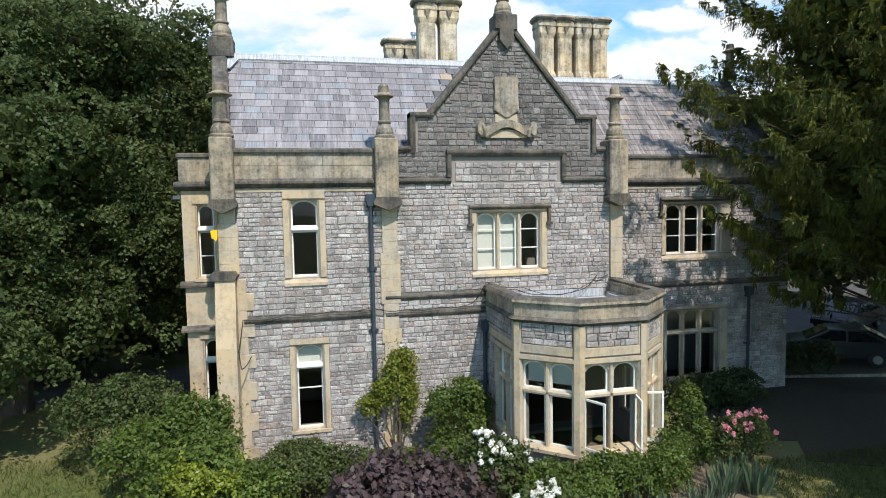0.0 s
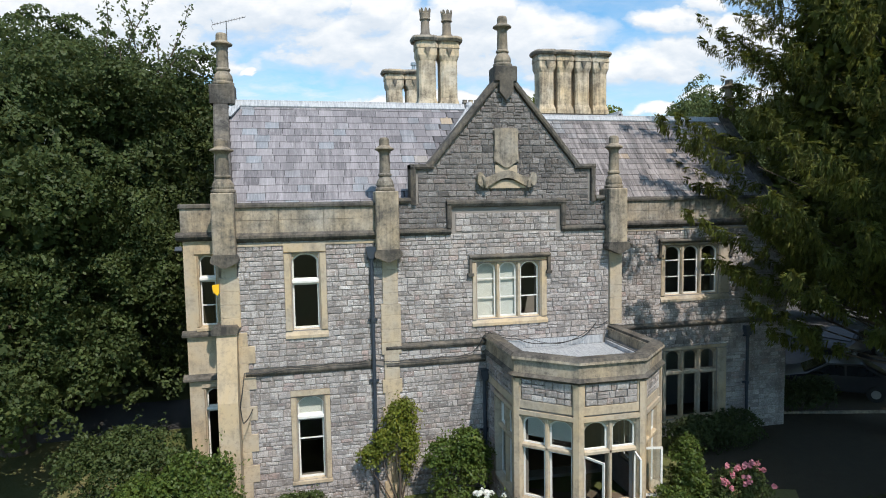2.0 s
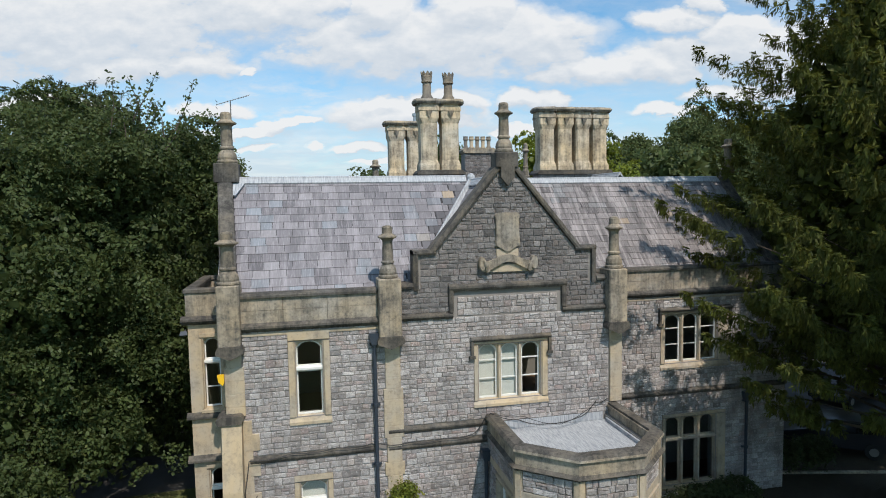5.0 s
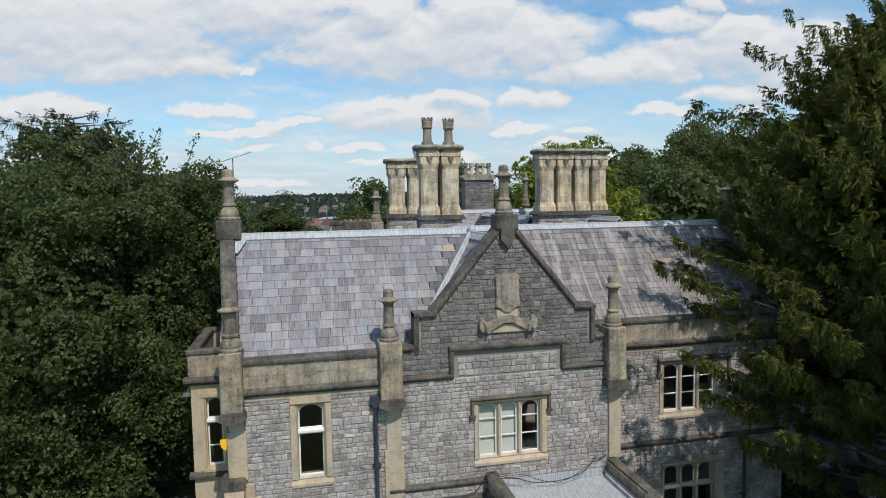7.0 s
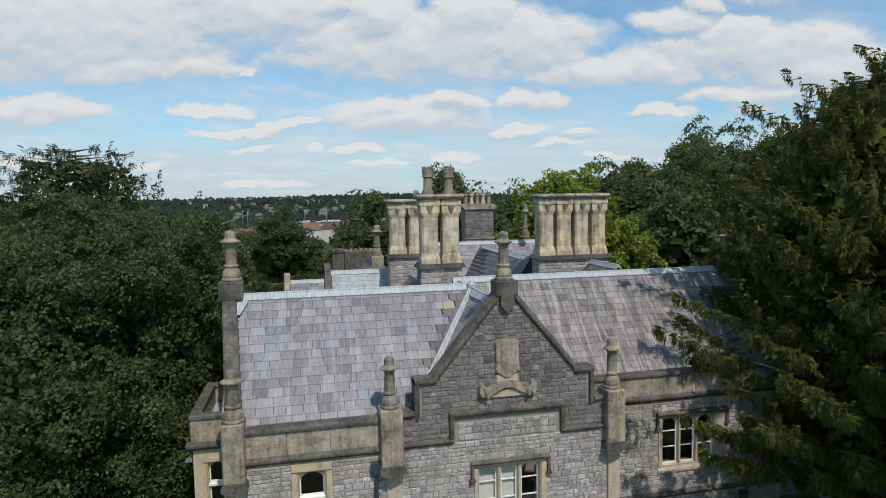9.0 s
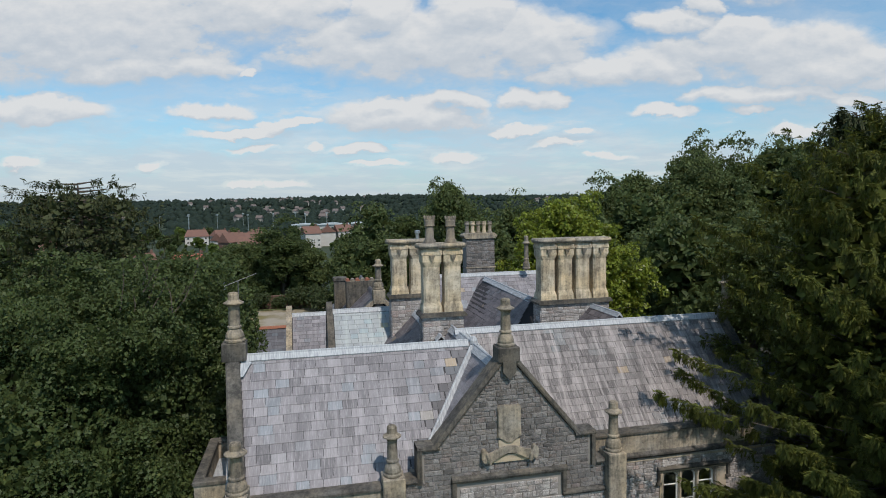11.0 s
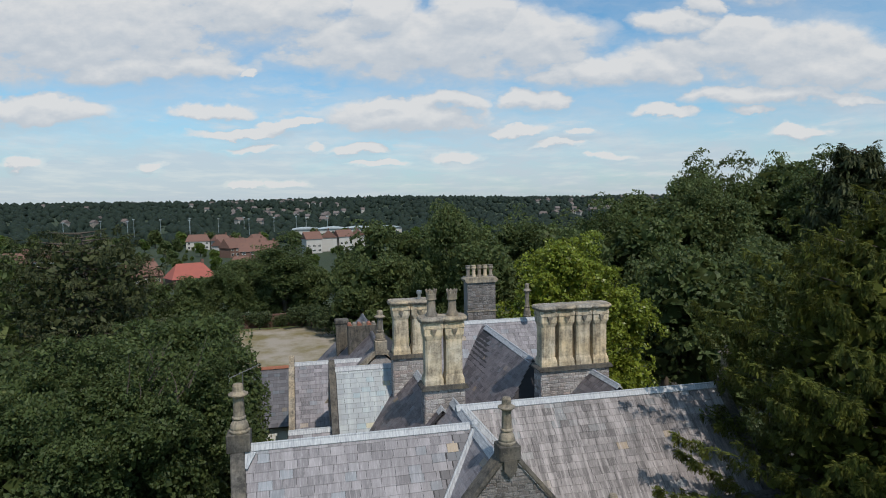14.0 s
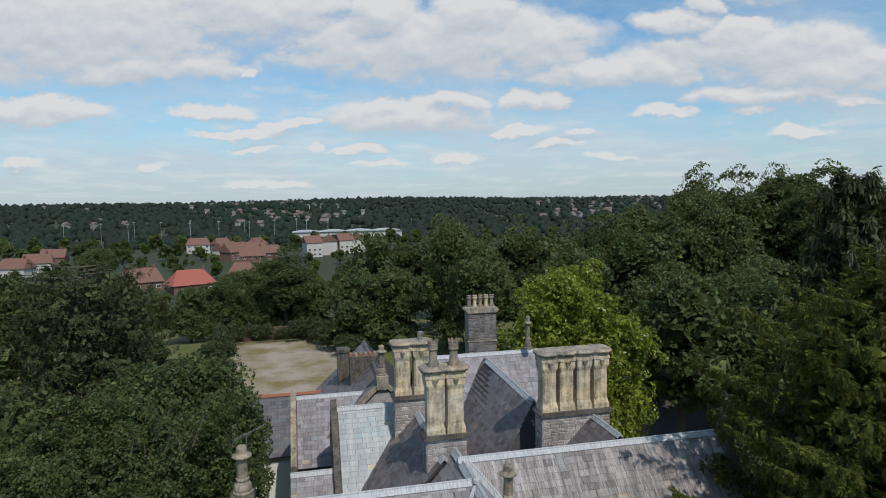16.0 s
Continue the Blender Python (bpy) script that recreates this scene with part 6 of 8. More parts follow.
def leaf_quads(centres, size, gen, aspect=0.55, lean=0.5, axis=None, bend=0.25, facing=None):
    """Vertices and faces of small folded leaves round the given centres. axis: the way that each leaf points."""
    n = len(centres)
    if axis is None:
        axis = gen.normal(size=(n, 3))
        axis[:, 2] -= 0.3
    axis = axis / (np.linalg.norm(axis, axis=1, keepdims=True) + 1e-9)
    nrm = gen.normal(size=(n, 3)) + lean * 2.0 * UP if facing is None else facing + 0.42 * gen.normal(size=(n, 3))
    side = np.cross(axis, nrm)
    side /= np.linalg.norm(side, axis=1, keepdims=True) + 1e-9
    nrm = np.cross(side, axis)
    s = (size * gen.uniform(0.65, 1.3, n))[:, None]
    tipv = centres + axis * s * 0.5
    foot = centres - axis * s * 0.5
    mid = centres + nrm * s * bend * 0.3
    a = mid + side * s * aspect * 0.5
    b = mid - side * s * aspect * 0.5
    v = np.stack([foot, a, tipv, b], 1).reshape(-1, 3)
    f = np.arange(4 * n).reshape(n, 4)
    return v, f


def leaf_mesh(name, v, f, material):
    me = bpy.data.meshes.new(name)
    me.vertices.add(len(v))
    me.vertices.foreach_set("co", np.ascontiguousarray(v, dtype=np.float32).ravel())
    me.loops.add(f.size)
    me.loops.foreach_set("vertex_index", f.astype(np.int32).ravel())
    me.polygons.add(len(f))
    me.polygons.foreach_set("loop_start", np.arange(0, f.size, f.shape[1], dtype=np.int32))
    me.materials.append(material)
    me.update(calc_edges=True)
    return me


def clump_points(lobes, clumps, leaves, clump_r, gen, inner=0.25, flat=0.55):
    """Leaf places and facings: sprays spread over the outsides of the crown's lobes, each a tilted, drooping fan."""
    vol = np.array([l[3] * l[4] + l[4] * l[5] + l[3] * l[5] for l in lobes])
    pick = gen.choice(len(lobes), size=clumps, p=vol / vol.sum())
    L = np.array(lobes)[pick]
    d = gen.normal(size=(clumps, 3))
    d /= np.linalg.norm(d, axis=1, keepdims=True)
    d[:, 2] = np.where(d[:, 2] < -0.55, -d[:, 2], d[:, 2])
    rad = np.where(gen.random(clumps) < inner, gen.uniform(0.45, 0.80, clumps), gen.uniform(0.80, 1.12, clumps))
    c = L[:, :3] + d * L[:, 3:6] * rad[:, None]
    r = clump_r * gen.uniform(0.6, 1.35, clumps)
    up = d * 0.9 + UP * 0.65 + 0.30 * gen.normal(size=(clumps, 3))
    up /= np.linalg.norm(up, axis=1, keepdims=True)
    e1 = np.cross(up, d + 0.3 * gen.normal(size=(clumps, 3)))
    e1 /= np.linalg.norm(e1, axis=1, keepdims=True) + 1e-9
    e2 = np.cross(up, e1)
    turn_, far_ = gen.uniform(0, 2 * math.pi, (clumps, leaves, 1)), gen.uniform(0, 1, (clumps, leaves, 1)) ** 0.5
    far_ *= 1.0 + 0.22 * np.sin(3 * turn_ + gen.uniform(0, 6.28, (clumps, 1, 1)))      # ragged domes with drooping rims
    low_ = 0.16 * flat * gen.normal(size=(clumps, leaves, 1)) - 0.48 * far_ ** 2
    off = (far_ * np.cos(turn_) * e1[:, None] + 1.15 * far_ * np.sin(turn_) * e2[:, None] + low_ * up[:, None]) * r[:, None, None]
    facing = np.repeat(up, leaves, axis=0) + 0.75 * off.reshape(-1, 3) / np.repeat(r, leaves)[:, None]
    return (c[:, None, :] + off).reshape(-1, 3), c, facing


def limbs(bm, foot, crown, radius, gen, count=9):
    """A tapered trunk with limbs that reach into the crown."""
    x, y, z = foot
    top = max(l[2] for l in crown)
    trunk = [(x, y, z - 0.3), (x + 0.1, y, z + 0.25 * (top - z)), (x - 0.12, y + 0.1, z + 0.55 * (top - z)), (x + 0.05, y, z + 0.9 * (top - z))]
    tube(bm, trunk, [radius * 1.25, radius, radius * 0.7, radius * 0.25], 9)
    for k in range(count):
        l = crown[k % len(crown)]
        s = Vector(trunk[1]).lerp(Vector(trunk[2]), gen.uniform(0, 1))
        e = Vector((l[0], l[1], l[2])) + Vector(gen.normal(size=3) * np.array(l[3:6]) * 0.45)
        m = s.lerp(e, 0.5) + Vector((0, 0, 0.10 * (e - s).length))
        tube(bm, [tuple(s), tuple(m), tuple(e)], [radius * 0.42, radius * 0.25, radius * 0.06], 6)


def knobs(lobes, gen, n=7, size=0.40):
    """Smaller swellings over the outsides of a crown's lobes."""
    out = [(x, y, z, 0.86 * a, 0.86 * b, 0.86 * c) for x, y, z, a, b, c in lobes]
    for x, y, z, a, b, c in lobes:
        for k in range(n):
            d = gen.normal(size=3) + np.array([0.0, -0.25, 0.25])
            d /= np.linalg.norm(d)
            q = size * gen.uniform(0.7, 1.3)
            out.append((x + 0.88 * a * d[0], y + 0.88 * b * d[1], z + 0.88 * c * d[2], a * q, b * q, c * q))
    return out


def tree(name, at, lobes, clumps, leaves, clump_r, leaf, material, label, category="tree", trunk=0.35, seed=1, group="", aspect=0.6, lean=0.5, flat=0.55, inner=0.25, clear=(), spires=0, core=1.0, swell=0):
    gen = np.random.default_rng(seed)
    t = base(name, at, label, category, group)
    bm = bmesh.new()
    limbs(bm, (0, 0, 0), lobes, trunk, gen)
    part("trunk", bm, BARK, t, smooth=True)
    pts, _, facing = clump_points(knobs(lobes, gen, swell) if swell else lobes, clumps, leaves, clump_r, gen, inner, flat)
    spire_at, spire_up = [], []                    # leafy shoots that break the crown's outline
    for k in range(spires):
        l = lobes[int(gen.integers(len(lobes)))]
        d = gen.normal(size=3) * np.array([1, 1, 0.5]) + np.array([0, 0, 0.7])
        d /= np.linalg.norm(d)
        m = 46
        q = gen.uniform(0, 1, m)[:, None]
        way_out = d * 0.6 + UP * 0.8
        spire_at.append(np.array(l[:3]) + d * np.array(l[3:6]) * 0.9 + way_out * q * gen.uniform(0.4, 1.1) + gen.normal(size=(m, 3)) * (0.26 - 0.16 * q))
        spire_up.append(np.tile(d + 0.8 * UP, (m, 1)))
    if spires:
        pts, facing = np.concatenate([pts] + spire_at), np.concatenate([facing] + spire_up)
    for x0, x1, y0, y1, z1 in clear:               # nothing grows through the house
        q = pts + np.array(at)
        free = ~((q[:, 0] > x0) & (q[:, 0] < x1) & (q[:, 1] > y0) & (q[:, 1] < y1) & (q[:, 2] < z1))
        pts, facing = pts[free], facing[free]
    v, f = leaf_quads(pts, leaf, gen, aspect, lean, facing=facing)
    if not clear:
        v, f = with_core(v, f, *lobe_core(lobes, gen, leaf, core))
    else:
        v, f = with_core(v, f, *lobe_core([l for l in lobes if l[0] + at[0] + l[3] < x0 + 1.2], gen, leaf))
    crown = new("crown", leaf_mesh("crown", v, f, material))
    crown.parent = t
    return t


def lobe_core(lobes, gen, leaf, share=1.0):
    """Leaves deep inside the crown, where it is too dense to see through."""
    out, sizes = [], []
    for l in lobes:
        n = int(share * (60 + 330 * (l[3] * l[5]) ** 0.5))
        d = gen.normal(size=(n, 3))
        d /= np.linalg.norm(d, axis=1, keepdims=True)
        out.append(np.array(l[:3]) + d * np.array(l[3:6]) * gen.uniform(0.15, 0.70, n)[:, None])
        sizes.append(np.full(n, max(leaf * 1.5, 0.11 * min(l[3:6])) * min(2.0, share ** -0.4)))
    return leaf_quads(np.concatenate(out), np.concatenate(sizes), gen, 0.9, 0.0)


def with_core(v, f, cv, cf):
    return np.concatenate([v, cv]), np.concatenate([f, cf + len(v)])


def lobes_for(r, h0, h1, gen, n=9, spread=0.62):
    """Lobes of an uneven round crown of radius r between two heights."""
    out = [(0, 0, (h0 + h1) / 2, r * 0.72, r * 0.72, (h1 - h0) * 0.46)]
    for k in range(n):
        a = 2 * math.pi * (k + gen.uniform(-0.3, 0.3)) / n
        u = gen.uniform(0.0, 1.0)
        rr = r * spread * (1.0 - 0.55 * u * u) * gen.uniform(0.8, 1.15)
        z = h0 + (h1 - h0) * (0.18 + 0.66 * u)
        s = r * gen.uniform(0.30, 0.46)
        out.append((rr * math.cos(a), rr * math.sin(a), z, s, s, s * gen.uniform(0.7, 0.95)))
    return out


# big broad-leaved trees beside the house
NEAR = [(0.5, 0, 8.5, 5.2, 4.6, 5.6), (4.4, -0.4, 10.6, 2.6, 2.4, 3.2), (4.6, -1.6, 6.6, 2.3, 2.2, 2.6), (2.4, -3.8, 9.6, 3.0, 2.4, 3.0), (0.6, -4.6, 5.4, 3.2, 2.2, 2.4), (-3.6, -3.4, 9.6, 3.2, 3.0, 3.2),
        (-3.6, -4.2, 4.4, 3.2, 2.6, 2.4), (2.2, 0.2, 12.9, 2.6, 2.6, 2.0), (-1.8, 0.2, 12.3, 3.0, 2.8, 1.9), (5.6, 0.9, 13.2, 1.3, 1.3, 1.7), (-5.5, 0.5, 11.0, 3.2, 2.8, 2.6), (3.4, -2.8, 12.6, 1.9, 1.8, 1.6),
        (5.4, 1.6, 9.0, 2.2, 2.2, 2.6), (5.2, 1.0, 5.2, 2.0, 2.0, 2.2), (3.6, -3.4, 3.6, 2.0, 1.8, 1.6), (1.6, -5.4, 2.9, 2.4, 1.6, 1.5), (-1.8, -5.6, 2.6, 2.6, 1.6, 1.5), (-5.6, -4.6, 6.6, 2.8, 2.4, 2.6), (-6.4, -4.4, 3.0, 2.8, 2.2, 1.8),
        (0.5, -0.5, 12.9, 1.5, 1.5, 1.4), (2.6, -1.0, 13.2, 1.1, 1.1, 1.4), (4.4, -0.6, 12.6, 1.2, 1.2, 1.5), (6.2, 0.6, 12.4, 1.1, 1.1, 1.5), (7.0, 1.2, 11.6, 1.1, 1.1, 1.5), (-2.6, -0.6, 12.7, 1.5, 1.4, 1.3)]
tree("broadleaf_tree", (-10.0, 6.6, 0), [(a, b, 0.92 * c + 0.1, d, e, f) for a, b, c, d, e, f in NEAR], 1500, 150, 0.56, 0.135, LEAF, "tall dense broad-leaved tree in full dark green leaf beside the house", trunk=0.45, seed=11, inner=0.12, spires=60, swell=6, clear=((-3.8, 17, -0.5, 24, 9.2), (-2.5, 17, -0.8, 24, 20)))
tree("broadleaf_tree", (-19.0, 1.0, 0), [(0, 0, 8, 5.5, 5.0, 5.5), (3.5, -3.5, 8.5, 3.4, 3.0, 3.6), (3.8, -2.6, 4.0, 3.4, 2.6, 2.6), (-3, -3, 9, 3.5, 3.2, 3.4), (2, 0, 11.2, 3.4, 3.0, 2.2), (-2.5, 1, 11.2, 3.6, 3.0, 2.2), (0, -4, 4, 3.5, 2.5, 2.6)],
     900, 52, 0.8, 0.24, LEAF, "tall dense broad-leaved tree in full dark green leaf", trunk=0.45, seed=12)
tree("broadleaf_tree", (-6.0, 14.0, 0), [(0, 0, 9.0, 3.6, 3.6, 4.6), (2.2, -1.2, 10.2, 2.0, 2.0, 2.6), (1.8, 0.8, 6.0, 2.2, 2.2, 2.6), (-1.5, -1.0, 12.0, 2.4, 2.4, 2.2), (0.9, 0.2, 12.8, 2.0, 2.0, 1.6), (3.0, 3.5, 7.0, 2.0, 2.0, 2.5)],
     700, 46, 0.7, 0.21, LEAF, "broad-leaved tree close behind the end of the house", trunk=0.3, seed=13, clear=((-2.4, 17, 0, 24, 20),))
# bare shoots that stand out of the crown beside the roof
gen = np.random.default_rng(9)
shoots = base("young_shoots", (-5.0, 5.4, 0.9), "thin leafy shoots standing above the tree crown", "branch")
bm = bmesh.new()
sp = []
for k in range(11):
    x0, y0, z0 = gen.uniform(-1.2, 1.2), gen.uniform(-1.2, 1.2), gen.uniform(11.6, 12.8)
    e = Vector((x0 + gen.uniform(-0.3, 0.9), y0 + gen.uniform(-0.3, 0.3), z0 + gen.uniform(0.8, 1.8)))
    s = Vector((x0, y0, z0))
    bm = bmesh.new()
    tube(bm, [tuple(s), tuple(s.lerp(e, 0.5) + Vector((0.08, 0, 0.05))), tuple(e)], [0.025, 0.016, 0.006], 5)
    part("stem", bm, BARK, shoots)
    n = 64
    q = gen.uniform(0.05, 1.0, n)
    sp.append(np.array(s) + q[:, None] * np.array(e - s) + gen.normal(size=(n, 3)) * 0.10)
vv, ff = leaf_quads(np.concatenate(sp), 0.14, gen, 0.6, 0.5)
ob = new("foliage", leaf_mesh("foliage", vv, ff, LEAF))
ob.parent = shoots


def yew(at, height, low, profile, label, seed, boughs, sprays, twigs, long_boughs=(), spray_len=0.85, twig=0.215, climb=0.42, material=None, name="yew_tree", core=16000, core_size=0.45, fall=1.0):
    """A yew: boughs that climb outwards, each a ridge of sprays from which short dense twigs hang, with dark hollows between them."""
    gen = np.random.default_rng(seed)
    t = base(name, at, label, "tree")
    bm = bmesh.new()
    tube(bm, [(0, 0, -0.3), (0.1, 0, height * 0.4), (0, 0.1, height * 0.75), (0, 0, height * 0.98)], [0.6, 0.45, 0.25, 0.04], 10)
    zs, rs = [p[0] for p in profile], [p[1] for p in profile]
    ways = []
    for k in range(boughs):
        z = low + (height - low) * (k + gen.uniform(0, 1)) / boughs
        a = k * 2.399 + gen.uniform(-0.35, 0.35)
        swell = 1.0 + 0.08 * math.sin(3 * a + 1.3 * z) + 0.06 * math.sin(5 * a - 0.9 * z + 2.0)
        r = float(np.interp(z, zs, rs)) * swell * gen.uniform(0.80, 1.05)
        rise = climb * r * gen.uniform(0.5, 1.25)
        ways.append((max(z - 0.8 * rise, 0.6), a, r, rise))
    for x, y, z in long_boughs:
        dx, dy = x - at[0], y - at[1]
        r = math.hypot(dx, dy)
        ways.append((z - 0.30 * r, math.atan2(dy, dx), r, 0.30 * r))
    pts, ax, up, sizes = [], [], [], []
    for z, a, r, rise in ways:
        d = np.array([math.cos(a), math.sin(a), 0.0])
        sd = np.array([-d[1], d[0], 0.0])
        curl = gen.uniform(-0.12, 0.12)
        q = np.linspace(0, 1, 7)
        line = np.array([0, 0, z]) + np.outer(q * r, d) + np.outer(curl * r * q * q, sd) + np.outer(rise * q ** 1.4, UP)
        tube(bm, [tuple(p) for p in line[:5]], [0.07, 0.055, 0.04, 0.025, 0.01], 5)
        rear = math.cos(a) * 0.75 + math.sin(a) * 0.66 > 0.3          # the far side grows thinner
        count, bulk = (max(6, twigs // 2), 1.25) if rear else (twigs, 1.0)
        start = max(0.30, 1.0 - 3.2 / r)
        for j in range(max(9, int(sprays * (1 - start) * r / 3.2 * (1.35 if r > 7.0 else 1.0)))):
            s = 1.0 if j == 0 else start + (1 - start) * gen.uniform(0, 1) ** 0.75
            c = np.array([np.interp(s, q, line[:, i]) for i in range(3)])
            wide = 1.15 - 0.75 * (s - start) / (1 - start)              # the ridge narrows to its tip
            side = 0.0 if j == 0 else gen.choice((-1, 1)) * gen.uniform(0.35, 1.0)
            w = d * gen.uniform(0.5, 1.0) + sd * side + UP * (0.42 if j == 0 else gen.uniform(-0.30, 0.40))
            w /= np.linalg.norm(w)
            ln = spray_len * gen.uniform(0.6, 1.2) * wide
            sp = np.cross(w, UP)
            sp /= np.linalg.norm(sp) + 1e-9
            u = gen.uniform(0, 1, count) ** 0.8
            sg = gen.choice((-1.0, 1.0), count)
            hang = gen.random(count) < 0.5
            sweep = w * 0.9 + sp * sg[:, None] * 0.65 + UP * 0.05 + gen.normal(size=(count, 3)) * 0.16
            drop = w * 0.35 + sp * sg[:, None] * 0.22 - UP * 1.0 + gen.normal(size=(count, 3)) * 0.14
            dirs = np.where(hang[:, None], drop, sweep)
            dirs /= np.linalg.norm(dirs, axis=1, keepdims=True)
            size = bulk * twig * gen.uniform(0.6, 1.35, count) * (1.0 - 0.45 * u) * np.where(hang, fall, 0.9)
            foot = c + w * (u * ln)[:, None] - UP * (0.18 * u * u * ln)[:, None]
            foot = foot + np.where(hang, gen.uniform(0, 0.30, count) * (1 - 0.7 * u) * fall, 0)[:, None] * (-UP)
            pts.append(foot + dirs * (size * 0.45)[:, None])
            ax.append(dirs)
            up.append(np.where(hang[:, None], d + 0.75 * UP, 1.0 * UP + 0.5 * d))
            sizes.append(size)
    part("trunk", bm, BARK, t)
    v, f = leaf_quads(np.concatenate(pts), np.concatenate(sizes), gen, 0.245, 0.6, np.concatenate(ax), 0.15, np.concatenate(up))
    zz = gen.uniform(low, height - 1.0, core)
    a = gen.uniform(0, 2 * math.pi, core)
    rr = np.interp(zz, zs, rs) * np.sqrt(gen.uniform(0.01, 0.42, core))
    inside = np.stack([rr * np.cos(a), rr * np.sin(a), zz], 1)
    v, f = with_core(v, f, *leaf_quads(inside, core_size, gen, 0.6, 0.0))
    crown = new("crown", leaf_mesh("crown", v, f, material or LEAF_YEW))
    crown.parent = t
    return t


YEW_FORM = [(1.5, 6.2), (5.0, 6.8), (9.5, 6.8), (12.0, 6.4), (13.5, 6.3), (15.0, 5.6), (16.3, 4.7), (17.4, 3.5), (18.3, 2.3), (19.4, 0.5)]
yew((20.3, 0.0, 0), 19.4, 5.2, YEW_FORM, "tall dark yew with drooping golden-green tips beside the house", 31, 390, 20, 60,
    [(10.1, -0.5, 10.6), (11.9, -2.8, 10.7), (12.4, 1.9, 11.1), (13.1, 1.9, 15.7), (13.4, -2.4, 14.3), (14.1, -2.8, 13.8), (16.0, 1.2, 18.5), (14.5, 0.5, 17.5), (19.2, 1.2, 19.6), (11.2, -2.6, 8.4), (11.8, -3.2, 6.4), (12.6, -4.4, 9.4),
     (10.9, -0.6, 7.9), (11.8, -0.9, 6.6), (12.6, -1.7, 8.0), (12.4, -2.2, 9.6), (13.0, -0.2, 7.6), (13.2, -3.4, 8.8), (12.5, -1.2, 5.4), (13.1, -2.6, 6.9), (13.4, 0.6, 6.0), (13.6, -4.2, 7.4), (14.6, -5.2, 8.6), (14.2, -3.4, 5.0), (13.2, -1.8, 4.8), (15.2, -4.4, 5.6), (13.8, -0.4, 4.4), (16.0, -3.8, 4.6)])
yew((31.0, 4.0, 0), 19.0, 2.6, [(1, 6.0), (9, 7.6), (14, 6.0), (19, 0.5)], "tall dark yew behind the first one", 32, 130, 10, 22, (), 1.4, 0.5, core=6000, core_size=0.9)
# added out of view to throw shade over the lawn and first yew
yew((17.6, -10.4, 0), 18.0, 2.2, [(1, 5.8), (7, 6.3), (13, 5.4), (18.0, 1.0)], "unseen yew at the edge of the lawn, placed to shade it", 34, 130, 9, 22, (), 1.3, 0.5, core=9000, core_size=0.7)
yew((44.0, 25.0, 0), 23.6, 3.0, [(2, 4.0), (12, 4.6), (19, 3.4), (22, 2.2), (23.6, 0.8)], "tall olive-green cypress with weeping shoots beyond the yews", 35, 130, 9, 22, (), 1.3, 0.5, 0.5, LEAF_CEDAR, "cypress_tree", 6000, 0.9, 1.7)
yew((-13.4, 24.1, 0), 18.2, 4.0, [(3, 4.0), (8, 5.6), (14, 5.6), (16.6, 4.6), (17.6, 3.6), (18.2, 2.2)], "broad dark flat-topped cedar with layered drooping boughs", 33, 150, 14, 34, (), 1.1, 0.30, 0.14, LEAF_CEDAR, "cedar_tree", 9000, 0.4, 0.8)

# yellow-green magnolia behind the stacks
tree("magnolia_tree", (18.6, 25.0, 0), [(0, 0, 10.5, 4.2, 4.0, 5.0), (-2.6, -1.5, 12.5, 2.4, 2.4, 2.6), (2.4, -1.5, 11.0, 2.6, 2.4, 2.6), (0.0, -2.4, 8.6, 3.0, 2.4, 3.0), (0, 0, 14.6, 2.6, 2.6, 2.2), (4.2, -1, 6.6, 2.6, 2.4, 2.6), (-3.8, -1, 10, 2.2, 2.0, 2.6), (1.5, -3, 5.5, 2.4, 2.2, 2.6), (4.6, -0.5, 10.0, 2.2, 2.2, 2.2), (-1.0, -1, 15.2, 1.6, 1.6, 1.5), (2.2, 0, 13.6, 1.8, 1.8, 1.6), (3.4, -2, 3.4, 2.4, 2.2, 2.2)],
     900, 42, 0.52, 0.24, LEAF_GOLD, "glossy yellow-green evergreen magnolia behind the chimneys", trunk=0.35, seed=14, swell=5)

# woodland trees: three built, then repeated behind the house; three lighter ones for the valley
kinds, tall, valley = [], [], []
for k, (mat, leaf) in enumerate(((LEAF_WOOD, 0.50), (LEAF, 0.52), (LEAF_WOOD, 0.48))):
    gen = np.random.default_rng(60 + k)
    kinds.append(tree("woodland_tree", (0, -900 - 40 * k, 0), lobes_for(6.0, 0.4, 15.5 + k, gen, 13), 190, 24, 1.25, leaf, mat,
                      "leafy deciduous tree in the wood behind the house", trunk=0.4, seed=70 + k, core=0.14, group="woodland behind the house"))
    tall.append(tree("tall_woodland_tree", (0, -1000 - 40 * k, 0), lobes_for(5.6, 1.0, 15.5 + k, gen, 16), 560, 36, 0.86, 0.30, mat,
                     "tall spreading deciduous tree standing above the wood", trunk=0.4, seed=75 + k, core=0.3, swell=3, inner=0.1, group="tall trees behind the house"))
    valley.append(tree("valley_tree", (0, -1100 - 40 * k, 0), lobes_for(6.0, 0.5, 13.0 + k, gen, 8), 50, 9, 1.7, 1.2, mat if k else LEAF_BRIGHT,
                       "leafy tree among the houses in the valley", trunk=0.3, seed=80 + k, core=0.05, group="trees in the valley"))
r = random.Random(17)


